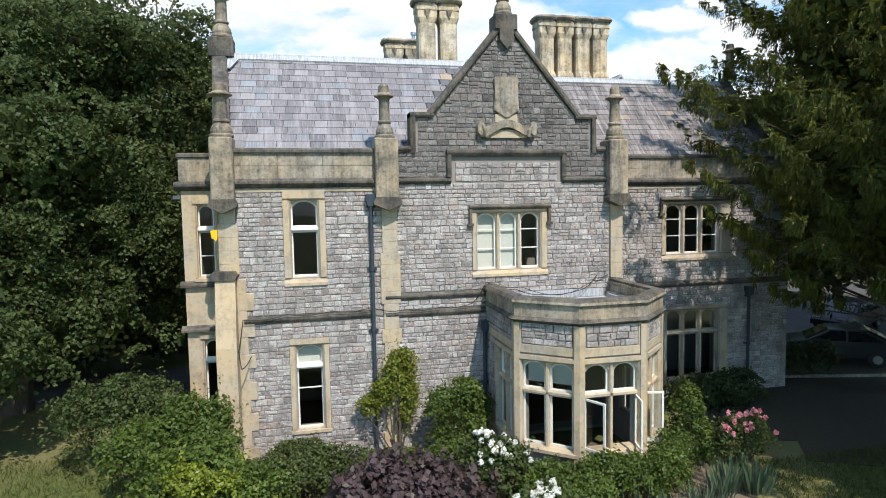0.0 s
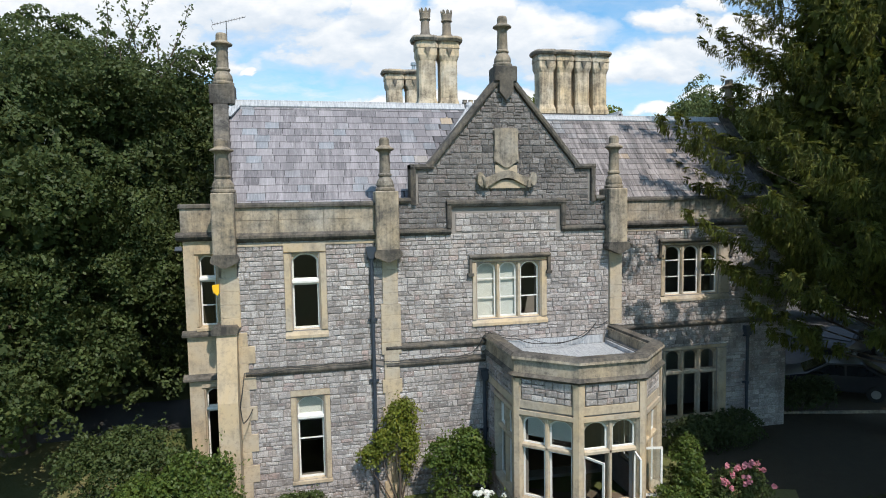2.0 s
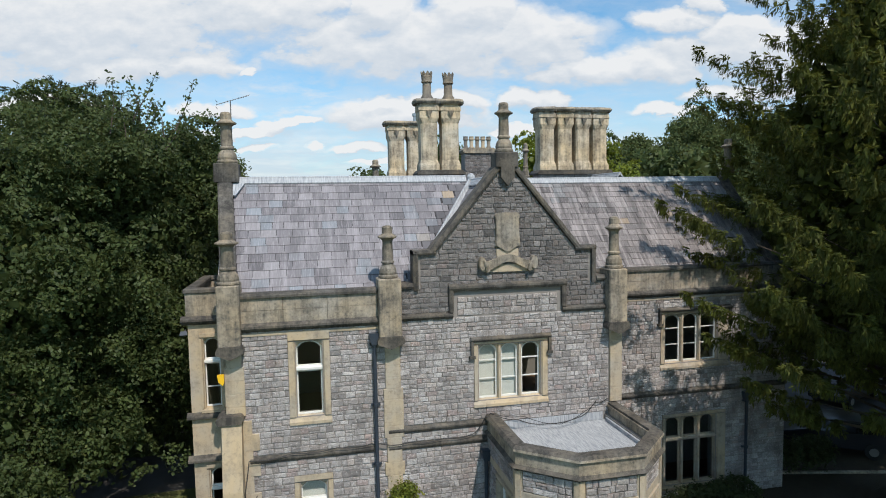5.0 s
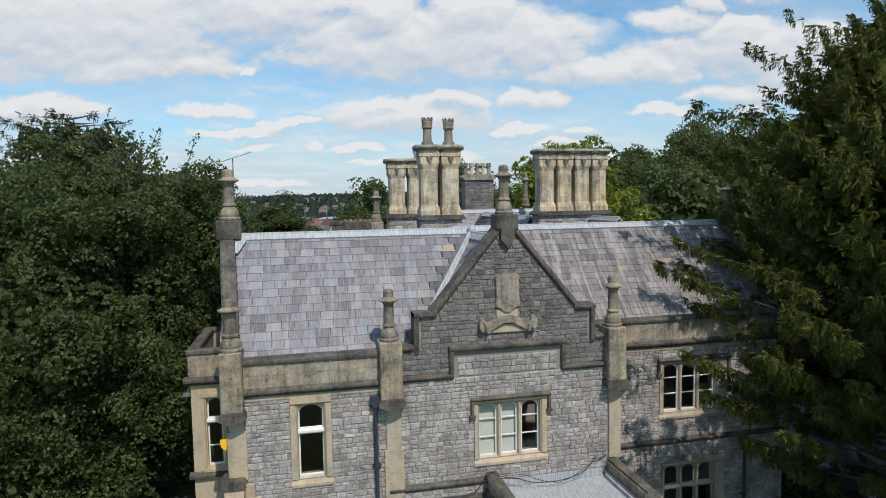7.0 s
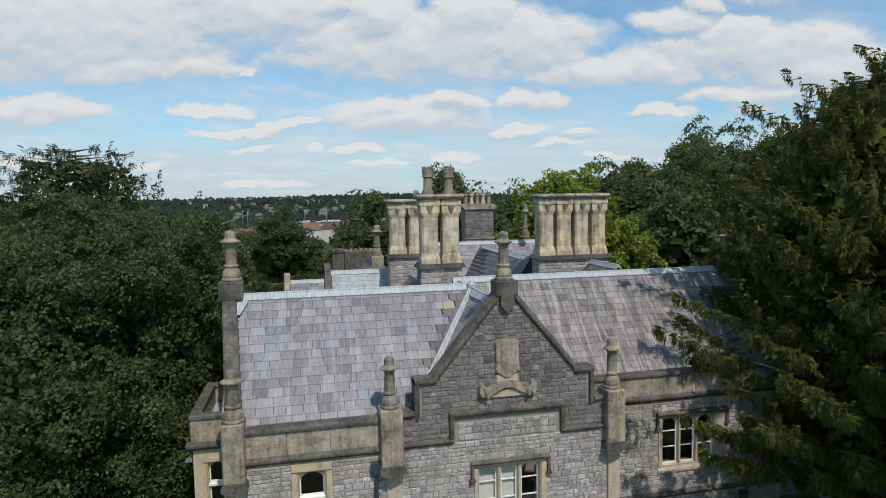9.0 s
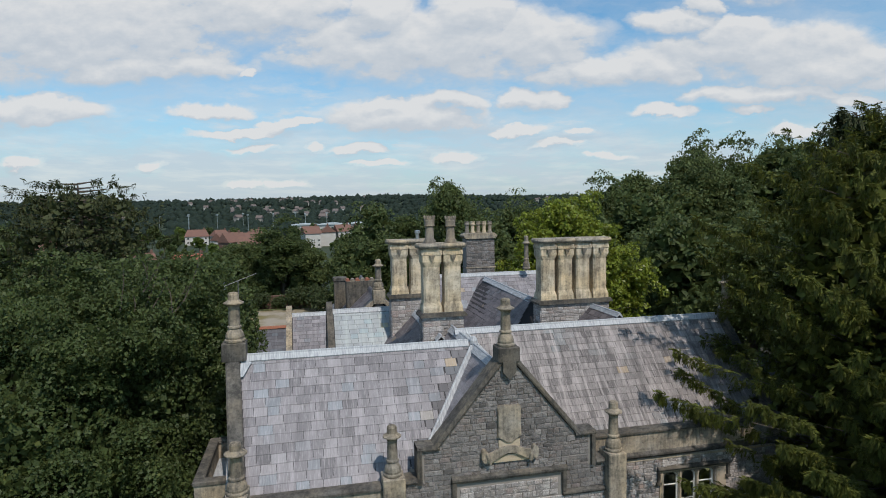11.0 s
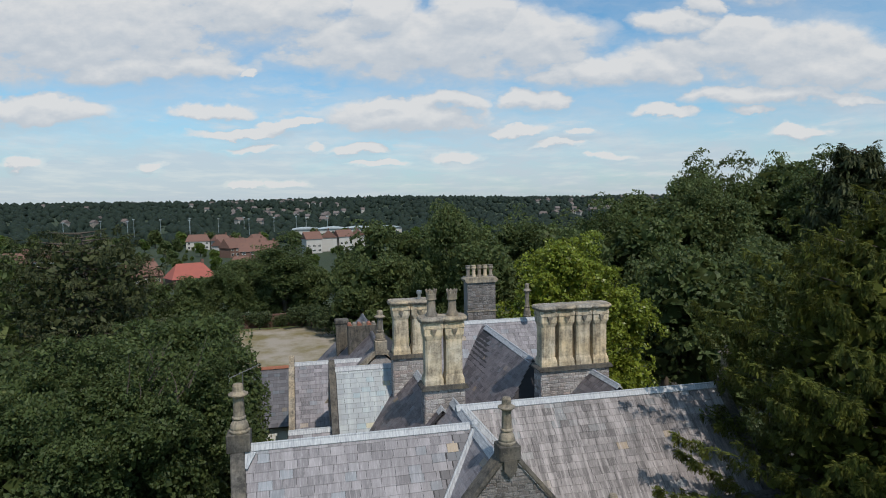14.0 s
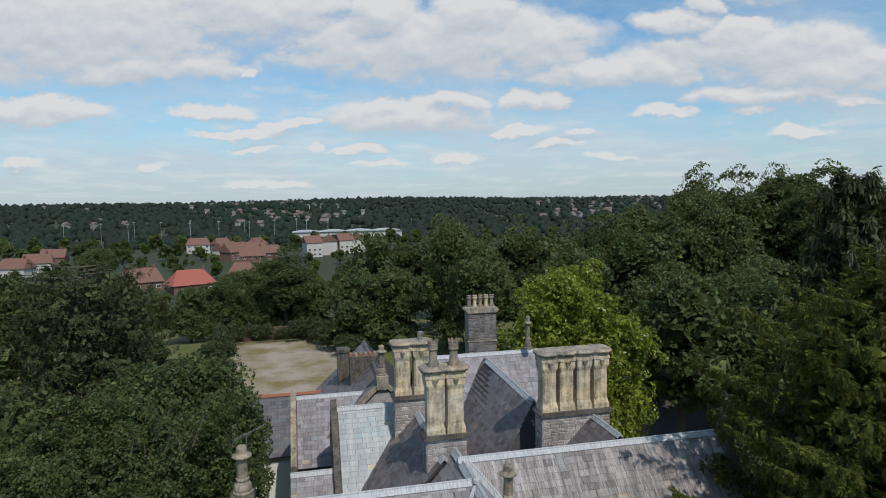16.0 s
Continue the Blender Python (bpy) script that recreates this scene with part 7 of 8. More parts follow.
def plant(originals, spots):
    for i, (x, y, s, *girth) in enumerate(spots):
        w = s * (girth[0] if girth else 1.0)
        m = Matrix.LocRotScale((x, y, land(x, y) - 0.1), Euler((0, 0, r.uniform(0, 6.28))), (w * r.uniform(0.9, 1.15), w * r.uniform(0.9, 1.15), s))
        if i < 3:
            originals[i].matrix_basis = m
        else:
            t = copy_thing(originals[i % 3], Matrix.Identity(4))
            t.matrix_basis = m


# house plots in the valley, kept free of trees on the side towards the big house
PLOTS = [(-39, 200), (-58, 215), (-124, 280), (-124, 302), (-130, 338), (-69, 399), (-39, 328), (-27, 296), (-21, 314), (-25, 229), (-56, 408), (-32, 385), (2, 338), (12, 350), (21, 356), (30, 367)]


def belt(rows):
    spots = []
    for y, xa, xb, step, hf in rows:
        x = xa
        while x <= xb:
            sx, sy, hs_ = x + r.uniform(-2, 2), y + r.uniform(-4, 4), hf * r.uniform(0.86, 1.1)
            if not any(-34 < sy - py < 8 and abs(sx - px * (1 + (sy - py) / (py + 17))) < 9 for px, py in PLOTS if sy > 140):
                spots.append((sx, sy, hs_))
            x += step
    return spots


# y, x from, x to, step, height
plant(tall, [(19.4, 64, 1.36, 0.6), (-4.2, 92, 0.92, 1.35), (57, 65, 1.52, 0.85), (50, 66, 1.42, 0.85), (64, 66, 1.5, 0.85), (81, 73, 1.56, 0.7), (-14.0, 99, 0.8, 1.3), (72, 57, 1.5, 0.9), (56, 58, 1.3, 0.9), (-41, 115, 1.15, 0.8), (40, 60, 1.15, 0.9)])
plant(kinds, [(50, 42, 1.0), (58, 38, 1.0), (44, 36, 0.9)] + belt([(88, 8, 60, 8.0, 1.12), (98, 30, 62, 9.0, 1.15), (58, 24, 37, 8.5, 1.05), (56, 42, 60, 8.0, 1.22), (42, 28, 52, 8.5, 1.0),
                                        (70, 78, 104, 9.0, 1.5), (64, 44, 72, 9.0, 1.22), (102, -9, 6, 7.5, 0.82), (90, -24, 8, 6.0, 0.62), (72, 7, 22, 6.0, 0.8), (66, -24, -15, 5.0, 0.5), (30, 30, 46, 8.5, 0.9),
                                        (14, -30, -14, 7.5, 0.8), (26, -36, -22, 8.0, 0.8), (52, -46, -28, 8.5, 0.95)]))
plant(valley, belt([(128, -70, -24, 9, 0.50), (150, -95, 10, 10, 0.42), (175, -110, 60, 12, 0.40), (205, -130, -60, 12, 0.42), (205, -26, 90, 13, 0.55), (245, -150, 100, 14, 0.50), (285, -180, 120, 15, 0.52), (340, -220, 140, 18, 0.62), (385, -260, 160, 18, 0.7), (425, -300, 200, 18, 0.8)])
      + [(r.uniform(-150, 60) * (0.4 + y / 420), y, r.uniform(0.16, 0.30)) for y in [150 + 2.4 * i for i in range(110)]])

# dark bushes by the yard; the rest added to stand in for tree shade
under = None
for k, (x, y, s) in enumerate([(-6.6, 12.0, 1.2), (-9.4, 11.6, 1.3), (-12.4, 10.6, 1.2), (-15.4, 9.4, 1.3), (-19.0, 8.2, 1.3), (-22.5, 5.0, 1.2), (17.6, 3.4, 0.55), (18.8, 2.9, 0.6), (-12, 82, 1.5), (-8, 83, 1.2), (-1.5, 82.6, 1.5), (1.5, 79, 1.7), (4.0, 74, 1.6), (-12.8, 76, 1.5), (-12.5, 69, 1.4), (-4.6, 83.2, 0.9), (5.5, 68, 1.5), (-7, 17, 1.7), (-10.5, 15.5, 1.9), (-14.5, 14.5, 1.9), (-18.5, 13.5, 1.9), (-23, 11, 2.0), (-27, 8, 2.0), (-26, 3, 1.8), (-25, -2, 1.4), (21, 17, 1.6), (25, 18, 1.8), (29.5, 19, 1.8), (34, 17, 1.9), (38, 13, 1.9), (41, 8, 1.8)]):
    if under is None:
        gen = np.random.default_rng(90)
        under = tree("laurel_bush", (0, 0, 0), [(0, 0, 1.1, 1.5, 1.2, 1.2), (1.0, 0.3, 1.5, 1.0, 0.9, 0.9), (-1.0, -0.2, 1.3, 1.0, 0.9, 1.0)], 100, 20, 0.42, 0.2, LEAF_DARK,
                     "dark evergreen bush, mostly added to stand in for shade under the trees", "shrub", 0.06, 91, "undergrowth", core=0.5)
        t = under
    else:
        t = copy_thing(under, Matrix.Identity(4))
    t.matrix_basis = Matrix.LocRotScale((x, y, 0), Euler((0, 0, k * 1.3)), (s, s, s))

# ---- garden shrubs along the front ----


def shrub(name, at, lobes, clumps, leaves, clump_r, leaf, material, label, seed, category="shrub", aspect=0.6, flowers=None):
    gen = np.random.default_rng(seed)
    s = base(name, at, label, category)
    for k in range(7):
        bm = bmesh.new()
        l = lobes[k % len(lobes)]
        e = Vector(l[:3]) + Vector(gen.normal(size=3) * np.array(l[3:6]) * 0.4)
        tube(bm, [(0.1 * gen.normal(), 0.1 * gen.normal(), -0.1), tuple(Vector((0, 0, 0)).lerp(e, 0.5) + Vector(gen.normal(size=3) * 0.08)), tuple(e)], [0.03, 0.02, 0.008], 5)
        part("stem", bm, BARK, s)
    pts, c, facing = clump_points(lobes, clumps, leaves, clump_r, gen, 0.3, 0.8)
    top = max(l[2] + l[5] for l in lobes)
    shoot_at, shoot_up = [], []                    # young shoots that break the outline
    for k in range(max(8, clumps // 9)):
        l = lobes[int(gen.integers(len(lobes)))]
        d = gen.normal(size=3) + np.array([0, -0.3, 0.9])
        d /= np.linalg.norm(d)
        q = np.linspace(0, 1, 14)[:, None]
        foot = np.array(l[:3]) + d * np.array(l[3:6]) * 0.85
        way_out = d + np.array([0, 0, 0.5])
        shoot_at.append(foot + way_out * q * gen.uniform(0.12, 0.34) * min(1.3, top * 0.7) + gen.normal(size=(14, 3)) * leaf * 0.45)
        shoot_up.append(np.tile(d + UP, (14, 1)))
    pts = np.concatenate([pts] + shoot_at)
    facing = np.concatenate([facing] + shoot_up)
    pts[:, 2] = np.maximum(pts[:, 2], 0.03 - at[2])
    v, f = leaf_quads(pts, leaf, gen, aspect, 0.4, facing=facing)
    ob = new("foliage", leaf_mesh("foliage", v, f, material))
    ob.parent = s
    if flowers:
        count, size, mat, lab = flowers
        top = c[np.argsort(-(c[:, 2] - 0.35 * c[:, 1]))][:count * 2]
        top = top[gen.permutation(len(top))[:count]]
        for p in top:
            q = p + np.array([0, -0.12, 0.16])
            n = 26
            d = gen.normal(size=(n, 3))
            d /= np.linalg.norm(d, axis=1, keepdims=True)
            v, f = leaf_quads(q + d * size * 0.42, size * 0.55, gen, 0.9, 0.2, np.cross(d, UP + 0.1))
            o = new("flower_head", leaf_mesh("flower_head", v, f, mat))
            o.parent = s
            o["label"] = lab
    return s


shrub("leafy_shrub", (-4.9, 0.4, 0), [(0, 0, 1.1, 1.2, 1.0, 1.1), (-1.0, 0.2, 1.5, 0.9, 0.8, 0.8), (0.8, -0.2, 1.6, 0.8, 0.8, 0.8), (0.0, 0.2, 2.0, 0.7, 0.6, 0.5)], 280, 44, 0.26, 0.10, LEAF, "dark green shrub at the edge of the tree's shade", 57)
shrub("leafy_shrub", (-3.2, -1.6, 0), [(0, 0, 1.0, 1.0, 0.9, 1.0), (-0.9, 0.1, 1.2, 0.8, 0.8, 0.8), (0.8, -0.3, 1.2, 0.7, 0.7, 0.9), (0.3, 0.2, 1.9, 0.6, 0.6, 0.5), (0.9, 0.3, 1.8, 0.4, 0.4, 0.5)], 340, 40, 0.22, 0.095, LEAF_BRIGHT, "dark green leafy shrub at the house corner", 41)
shrub("leafy_shrub", (-2.2, -4.0, 0), [(0, 0, 0.8, 1.1, 0.8, 0.9), (0.9, 0.2, 0.7, 0.8, 0.7, 0.8), (-0.7, 0.2, 1.3, 0.7, 0.7, 0.7), (0.2, 0.4, 1.6, 0.6, 0.6, 0.5)], 260, 44, 0.26, 0.10, LEAF_BRIGHT, "fresh green shrub with pale young shoots", 42)
shrub("leafy_shrub", (-0.4, -1.0, 0), [(0, 0, 0.45, 0.85, 0.5, 0.42)], 110, 44, 0.2, 0.08, LEAF, "low clipped green shrub under the window", 43)
shrub("climbing_shrub", (2.2, -0.45, 0), [(0.35, 0, 1.5, 0.22, 0.2, 1.1), (0.15, 0, 2.55, 0.45, 0.22, 0.42), (-0.35, 0, 1.75, 0.26, 0.2, 0.5), (-0.7, 0, 1.45, 0.3, 0.2, 0.3), (0.0, 0, 2.0, 0.3, 0.2, 0.4)], 230, 30, 0.17, 0.085, LEAF_CLIMBER, "yellowing climber trained up the wall", 44)
shrub("leafy_shrub", (3.75, -0.9, 0), [(0, 0, 0.9, 0.75, 0.5, 0.9), (0.35, 0, 1.6, 0.5, 0.4, 0.55), (-0.35, 0, 1.45, 0.4, 0.4, 0.45), (0.75, 0.1, 1.0, 0.4, 0.4, 0.7)], 190, 44, 0.22, 0.09, LEAF_BRIGHT, "rounded bright green shrub against the wall", 45)
shrub("smoke_bush", (1.75, -4.5, 0), [(0, 0, 0.7, 0.9, 0.7, 0.75), (0.95, 0, 0.7, 0.7, 0.6, 0.65), (-0.9, 0, 0.8, 0.6, 0.6, 0.7), (-0.35, 0.3, 1.3, 0.4, 0.4, 0.4), (0.5, 0.2, 1.15, 0.5, 0.4, 0.4), (1.5, -0.1, 0.5, 0.5, 0.5, 0.45)], 210, 24, 0.28, 0.15, LEAF_PURPLE, "grey-purple smoke bush in the flower bed", 46, aspect=0.85)
shrub("flowering_shrub", (3.7, -3.9, 0), [(0, 0, 0.8, 0.8, 0.6, 0.8), (0.5, -0.2, 1.0, 0.5, 0.5, 0.55)], 170, 40, 0.22, 0.10, LEAF, "green shrub carrying large white flower heads", 47, flowers=(26, 0.13, PETAL_WHITE, "white flower head"))
shrub("flowering_shrub", (4.2, -6.2, 0), [(0, 0, 0.75, 0.75, 0.5, 0.65)], 130, 40, 0.22, 0.10, LEAF, "green shrub carrying large white flower heads", 48, flowers=(26, 0.14, PETAL_WHITE, "white flower head"))
shrub("low_hedge", (6.2, -4.4, 0), [(-1.3, 0.1, 0.6, 0.7, 0.5, 0.55), (-0.5, 0, 0.55, 0.8, 0.45, 0.5), (0.3, 0.05, 0.62, 0.7, 0.5, 0.52), (1.1, -0.1, 0.55, 0.7, 0.45, 0.5), (1.8, 0.1, 0.66, 0.6, 0.5, 0.58), (2.4, 0.6, 0.7, 0.5, 0.5, 0.6)], 420, 40, 0.2, 0.085, LEAF_BRIGHT, "low green hedge round the foot of the bay", 49)
shrub("leafy_shrub", (9.75, -2.6, 0), [(0, 0, 0.9, 0.45, 0.5, 1.0), (0.1, -0.3, 0.5, 0.5, 0.5, 0.55)], 150, 44, 0.2, 0.09, LEAF_BRIGHT, "bright green shrub beside the bay", 50)
shrub("rose_bush", (10.7, -3.2, 0), [(0, 0, 0.6, 0.7, 0.5, 0.55), (0.6, 0, 0.7, 0.5, 0.5, 0.45)], 120, 40, 0.2, 0.08, LEAF, "rose bush with clusters of pink blooms", 51, flowers=(24, 0.13, PETAL_PINK, "pink rose cluster"))
shrub("leafy_shrub", (12.4, 0.7, 0), [(0, 0, 0.5, 1.2, 0.6, 0.6), (1.6, 0.2, 0.5, 1.0, 0.6, 0.6)], 200, 40, 0.26, 0.10, LEAF_DARK, "dark shrub in the shade of the yew", 52)
shrub("golden_shrub", (-1.9, -3.0, 0), [(0, 0, 1.2, 0.42, 0.4, 0.35), (0.3, -0.3, 0.9, 0.3, 0.3, 0.3)], 70, 40, 0.16, 0.09, LEAF_GOLD, "lime-yellow shrub among the dark bushes", 55)
shrub("flowering_shrub", (-1.0, -5.2, 0), [(0, 0, 0.5, 0.8, 0.5, 0.45), (0.7, 0, 0.45, 0.6, 0.5, 0.4)], 150, 40, 0.2, 0.07, LEAF_BRIGHT, "low green plants with small yellow flowers", 56, flowers=(22, 0.06, PETAL_YELLOW, "small yellow flower"))


def blade_clump(x, y, label, seed):
    """A clump of upright sword-shaped leaves."""
    gen = np.random.default_rng(seed)
    n = 70
    a = gen.uniform(0, 2 * math.pi, n)
    r0 = gen.uniform(0, 0.28, n)
    foot = np.stack([r0 * np.cos(a), r0 * np.sin(a), np.zeros(n)], 1)
    h = gen.uniform(0.45, 0.8, n)
    axis = np.stack([np.cos(a) * 0.28, np.sin(a) * 0.28, np.ones(n)], 1)
    v, f = leaf_quads(foot + axis * (h / 2)[:, None], h * 1.05, gen, 0.07, 0.0, axis, 0.1)
    c = base("iris_clump", (x, y, 0), label, "plant", "sword-leaved plants")
    ob = new("foliage", leaf_mesh("foliage", v, f, LEAF_BLADE))
    ob.parent = c


for k, (x, y) in enumerate([(5.6, -5.7), (6.2, -5.9), (6.8, -5.6), (7.4, -5.8), (8.2, -5.5), (9.2, -4.8), (9.6, -4.5), (10.0, -4.9)]):
    blade_clump(x, y, "clump of blue-green sword-shaped leaves in the bed", 100 + k)
shrub("leafy_shrub", (0.3, -5.0, 0), [(-0.6, 0, 0.4, 0.9, 0.7, 0.5), (0.3, 0.2, 0.4, 0.8, 0.6, 0.5)], 170, 40, 0.22, 0.09, LEAF_BRIGHT, "mixed green planting in the flower bed", 53)
shrub("leafy_shrub", (-1.2, -2.6, 0), [(0, 0, 0.5, 0.8, 0.7, 0.6), (0.8, 0.3, 0.5, 0.6, 0.6, 0.5)], 170, 40, 0.22, 0.09, LEAF, "mixed green planting in the flower bed", 54)


shrub("leafy_shrub", (0.9, -2.4, 0), [(0, 0, 0.5, 0.9, 0.6, 0.55), (0.9, 0.1, 0.45, 0.7, 0.6, 0.5), (-0.7, 0.1, 0.6, 0.6, 0.5, 0.55)], 200, 40, 0.2, 0.085, LEAF, "mixed green planting in the flower bed", 58)
shrub("leafy_shrub", (5.0, -5.2, 0), [(0, 0, 0.5, 0.7, 0.5, 0.5), (0.7, 0.1, 0.5, 0.6, 0.5, 0.5)], 170, 40, 0.2, 0.08, LEAF_BRIGHT, "mixed green planting in the flower bed", 59)
shrub("leafy_shrub", (2.8, -3.0, 0), [(0, 0, 0.55, 0.9, 0.5, 0.6), (0.8, 0.2, 0.6, 0.6, 0.5, 0.6)], 190, 40, 0.2, 0.08, LEAF_BRIGHT, "mixed green planting in the flower bed", 60)
shrub("golden_shrub", (-2.4, -4.6, 0), [(0, 0, 1.7, 0.4, 0.4, 0.3), (0.5, 0.2, 1.4, 0.4, 0.3, 0.3)], 80, 36, 0.15, 0.08, LEAF_GOLD, "lime-yellow shoots over the green shrub", 61)

# ---- lawn ----


def lawn_grass(name, x0, x1, y0, y1, count, seed, label):
    gen = np.random.default_rng(seed)
    p = np.stack([gen.uniform(x0, x1, count), gen.uniform(y0, y1, count), np.zeros(count)], 1)
    h = gen.uniform(0.05, 0.14, count)
    ax = gen.normal(size=(count, 3)) * 0.45 + UP
    v, f = leaf_quads(p + ax * (h / 2)[:, None], h, gen, 0.16, 0.0, ax, 0.1)
    tagged(new(name, leaf_mesh(name, v, f, GRASS)), label, "grass", kind="stuff")


GRASS = leaf_material("grass_blade", (0.05, 0.075, 0.016), (0.11, 0.13, 0.03), (0.24, 0.21, 0.08), 0.7, 0.3)
lawn_grass("lawn_grass", -12.0, -3.0, -5.5, 1.5, 26000, 201, "short mown lawn grass with dry tips")
lawn_grass("lawn_grass", 10.5, 18.0, -8.0, -3.4, 22000, 202, "short mown lawn grass under the yew")

# ---- the valley: houses, hillside woods, floodlights ----
ROOF_TILE = surface("clay_roof_tiles", lambda n, p: (n.mix(n.noise(p, 0.7, 5.0), (0.21, 0.10, 0.072), (0.11, 0.072, 0.06)), (n.noise(n.scaled(p, 1.0, 1.0, 9.0), 1.0), 0.4, 0.05)), 0.9)
ROOF_RED = surface("bright_clay_roof_tiles", lambda n, p: (n.mix(n.noise(p, 0.7, 5.0), (0.36, 0.10, 0.075), (0.25, 0.085, 0.065)), (n.noise(n.scaled(p, 1.0, 1.0, 9.0), 1.0), 0.4, 0.05)), 0.9)
RENDER = surface("pale_render", lambda n, p: (n.mix(n.noise(p, 0.6, 4.0), (0.50, 0.48, 0.45), (0.38, 0.35, 0.32)),), 0.9)
BRICK = surface("red_brick", lambda n, p: (n.mix(n.noise(p, 1.2, 5.0), (0.17, 0.09, 0.065), (0.11, 0.07, 0.055)),), 0.9)
PANE_DARK = surface("dark_pane", lambda n, p: (n.mix(n.noise(p, 2.0), (0.02, 0.022, 0.026), (0.04, 0.045, 0.05)),), 0.15)
METAL_ROOF = surface("pale_sheet_roof", lambda n, p: (n.mix(n.noise(p, 0.3, 3.0), (0.42, 0.46, 0.47), (0.34, 0.37, 0.38)),), 0.5)


def house(name, x, y, wide, deep, eave, rise, turn, wall, label, hip=0.0, stack=True, tiles=None):
    """A two-storey house: walls, overhanging pitched roof, windows and a chimney."""
    h = base(name, (x, y, land(x, y)), label, "house", "houses in the valley", turn=turn)
    bm = bmesh.new()
    box(bm, -wide / 2, wide / 2, -deep / 2, deep / 2, -1.0, eave)
    if hip == 0:
        ext(bm, [(-wide / 2, -deep / 2, eave), (-wide / 2, deep / 2, eave), (-wide / 2, 0, eave + rise - 0.3)], (wide, 0, 0))
    part("wall", bm, wall, h)
    bm = bmesh.new()
    o = 0.5
    a = [bm.verts.new(p) for p in ((-wide / 2 - o, -deep / 2 - o, eave - 0.15), (wide / 2 + o, -deep / 2 - o, eave - 0.15), (wide / 2 + o, deep / 2 + o, eave - 0.15), (-wide / 2 - o, deep / 2 + o, eave - 0.15))]
    k = [bm.verts.new(p) for p in ((-wide / 2 - o + hip, 0, eave + rise), (wide / 2 + o - hip, 0, eave + rise))]
    for f in ((a[0], a[1], k[1], k[0]), (a[2], a[3], k[0], k[1]), (a[1], a[2], k[1]), (a[3], a[0], k[0]), (a[3], a[2], a[1], a[0])):
        bm.faces.new(f)
    rf = part("roof", bm, tiles or ROOF_TILE, h)
    if stack:
        bm = bmesh.new()
        box(bm, wide * 0.28, wide * 0.28 + 0.9, -0.35, 0.35, eave + rise * 0.5, eave + rise + 1.1)
        part("chimney", bm, BRICK, rf)
    n = max(2, int(wide / 3.0))
    for i in range(n):
        for z in (1.0, 3.6):
            if z + 1.3 < eave + 0.1:
                xx = -wide / 2 + wide * (i + 0.5) / n
                bm = bmesh.new()
                box(bm, xx - 0.75, xx + 0.75, -deep / 2 - 0.06, -deep / 2 + 0.02, z, z + 1.3)
                w = part("window", bm, WHITE, h)
                bm = bmesh.new()
                box(bm, xx - 0.66, xx - 0.04, -deep / 2 - 0.08, -deep / 2 - 0.05, z + 0.1, z + 1.2)
                box(bm, xx + 0.04, xx + 0.66, -deep / 2 - 0.08, -deep / 2 - 0.05, z + 0.1, z + 1.2)
                part("pane", bm, PANE_DARK, w)
    return h


house("detached_house", -39, 200, 13.5, 9, 3.6, 4.6, 28, BRICK, "low brick house with a bright red clay roof", hip=3.0, tiles=ROOF_RED)
house("detached_house", -58, 215, 13, 10, 3.4, 4.6, 20, BRICK, "house with a brown clay roof among trees", hip=2.0)
house("detached_house", -124, 280, 12, 9, 4.2, 4.2, -10, RENDER, "pale rendered house with a clay roof among trees", hip=1.5)
house("detached_house", -124, 302, 12, 9, 4.6, 4.2, 15, RENDER, "pale rendered house with a clay roof among trees", hip=1.0)
house("detached_house", -130, 338, 11, 9, 4.6, 4.2, 5, BRICK, "brick house with a clay roof among trees", hip=0.0)
house("detached_house", -69, 399, 14, 9, 5.6, 4.2, 8, RENDER, "white rendered house with a brown hipped roof", hip=2.0)
r6 = random.Random(23)
for x, y in ((-39, 328), (-27, 296), (-21, 314), (-25, 229), (-56, 408), (-32, 385), (-46, 350), (-30, 345)):
    house("brick_house", x, y, r6.uniform(9, 13), 8.5, 5.2 if y > 240 else 3.0, r6.uniform(3.8, 5.0), r6.uniform(-60, 60), r6.choice((BRICK, BRICK, RENDER)), "red-roofed house in the village", hip=r6.choice((0.0, 2.0)))
for k, (x, y) in enumerate(((2, 338), (12, 350), (21, 356), (30, 367))):
    house("terrace_house", x, y, 9.0, 9, 8.2, 4.0, 18 + 72 * (k % 2), RENDER, "tall white rendered house with a red roof", hip=0.0)
hall = base("sports_hall", (30, 470, land(30, 470)), "long pale hall with curved sheet-metal roofs", "hall")
bm = bmesh.new()
box(bm, -42, 42, -12, 12, 0, 9)
part("wall", bm, RENDER, hall)
for k in range(4):
    bm = bmesh.new()
    along_y(bm, [(-42 + 21 * k + 21 * i / 8, 9 + 1.1 * math.sin(math.pi * i / 8)) for i in range(9)], -13, 13)
    part("roof_vault", bm, METAL_ROOF, hall)
for k in range(14):
    x, y = -175 + 14.5 * k + (k % 3) * 3.0, 480 + (k % 3) * 25
    lamp = base("floodlight_mast", (x, y, land(x, y)), "slender grey floodlight mast beside the playing field", "mast", "floodlight masts")
    bm = bmesh.new()
    tube(bm, [(0, 0, -0.5), (0, 0, 17)], [0.28, 0.16], 6)
    part("pole", bm, ALU, lamp)
    bm = bmesh.new()
    box(bm, -0.9, 0.9, -0.3, 0.3, 17, 17.8)
    part("lamp_head", bm, ALU, lamp)

gen = np.random.default_rng(77)
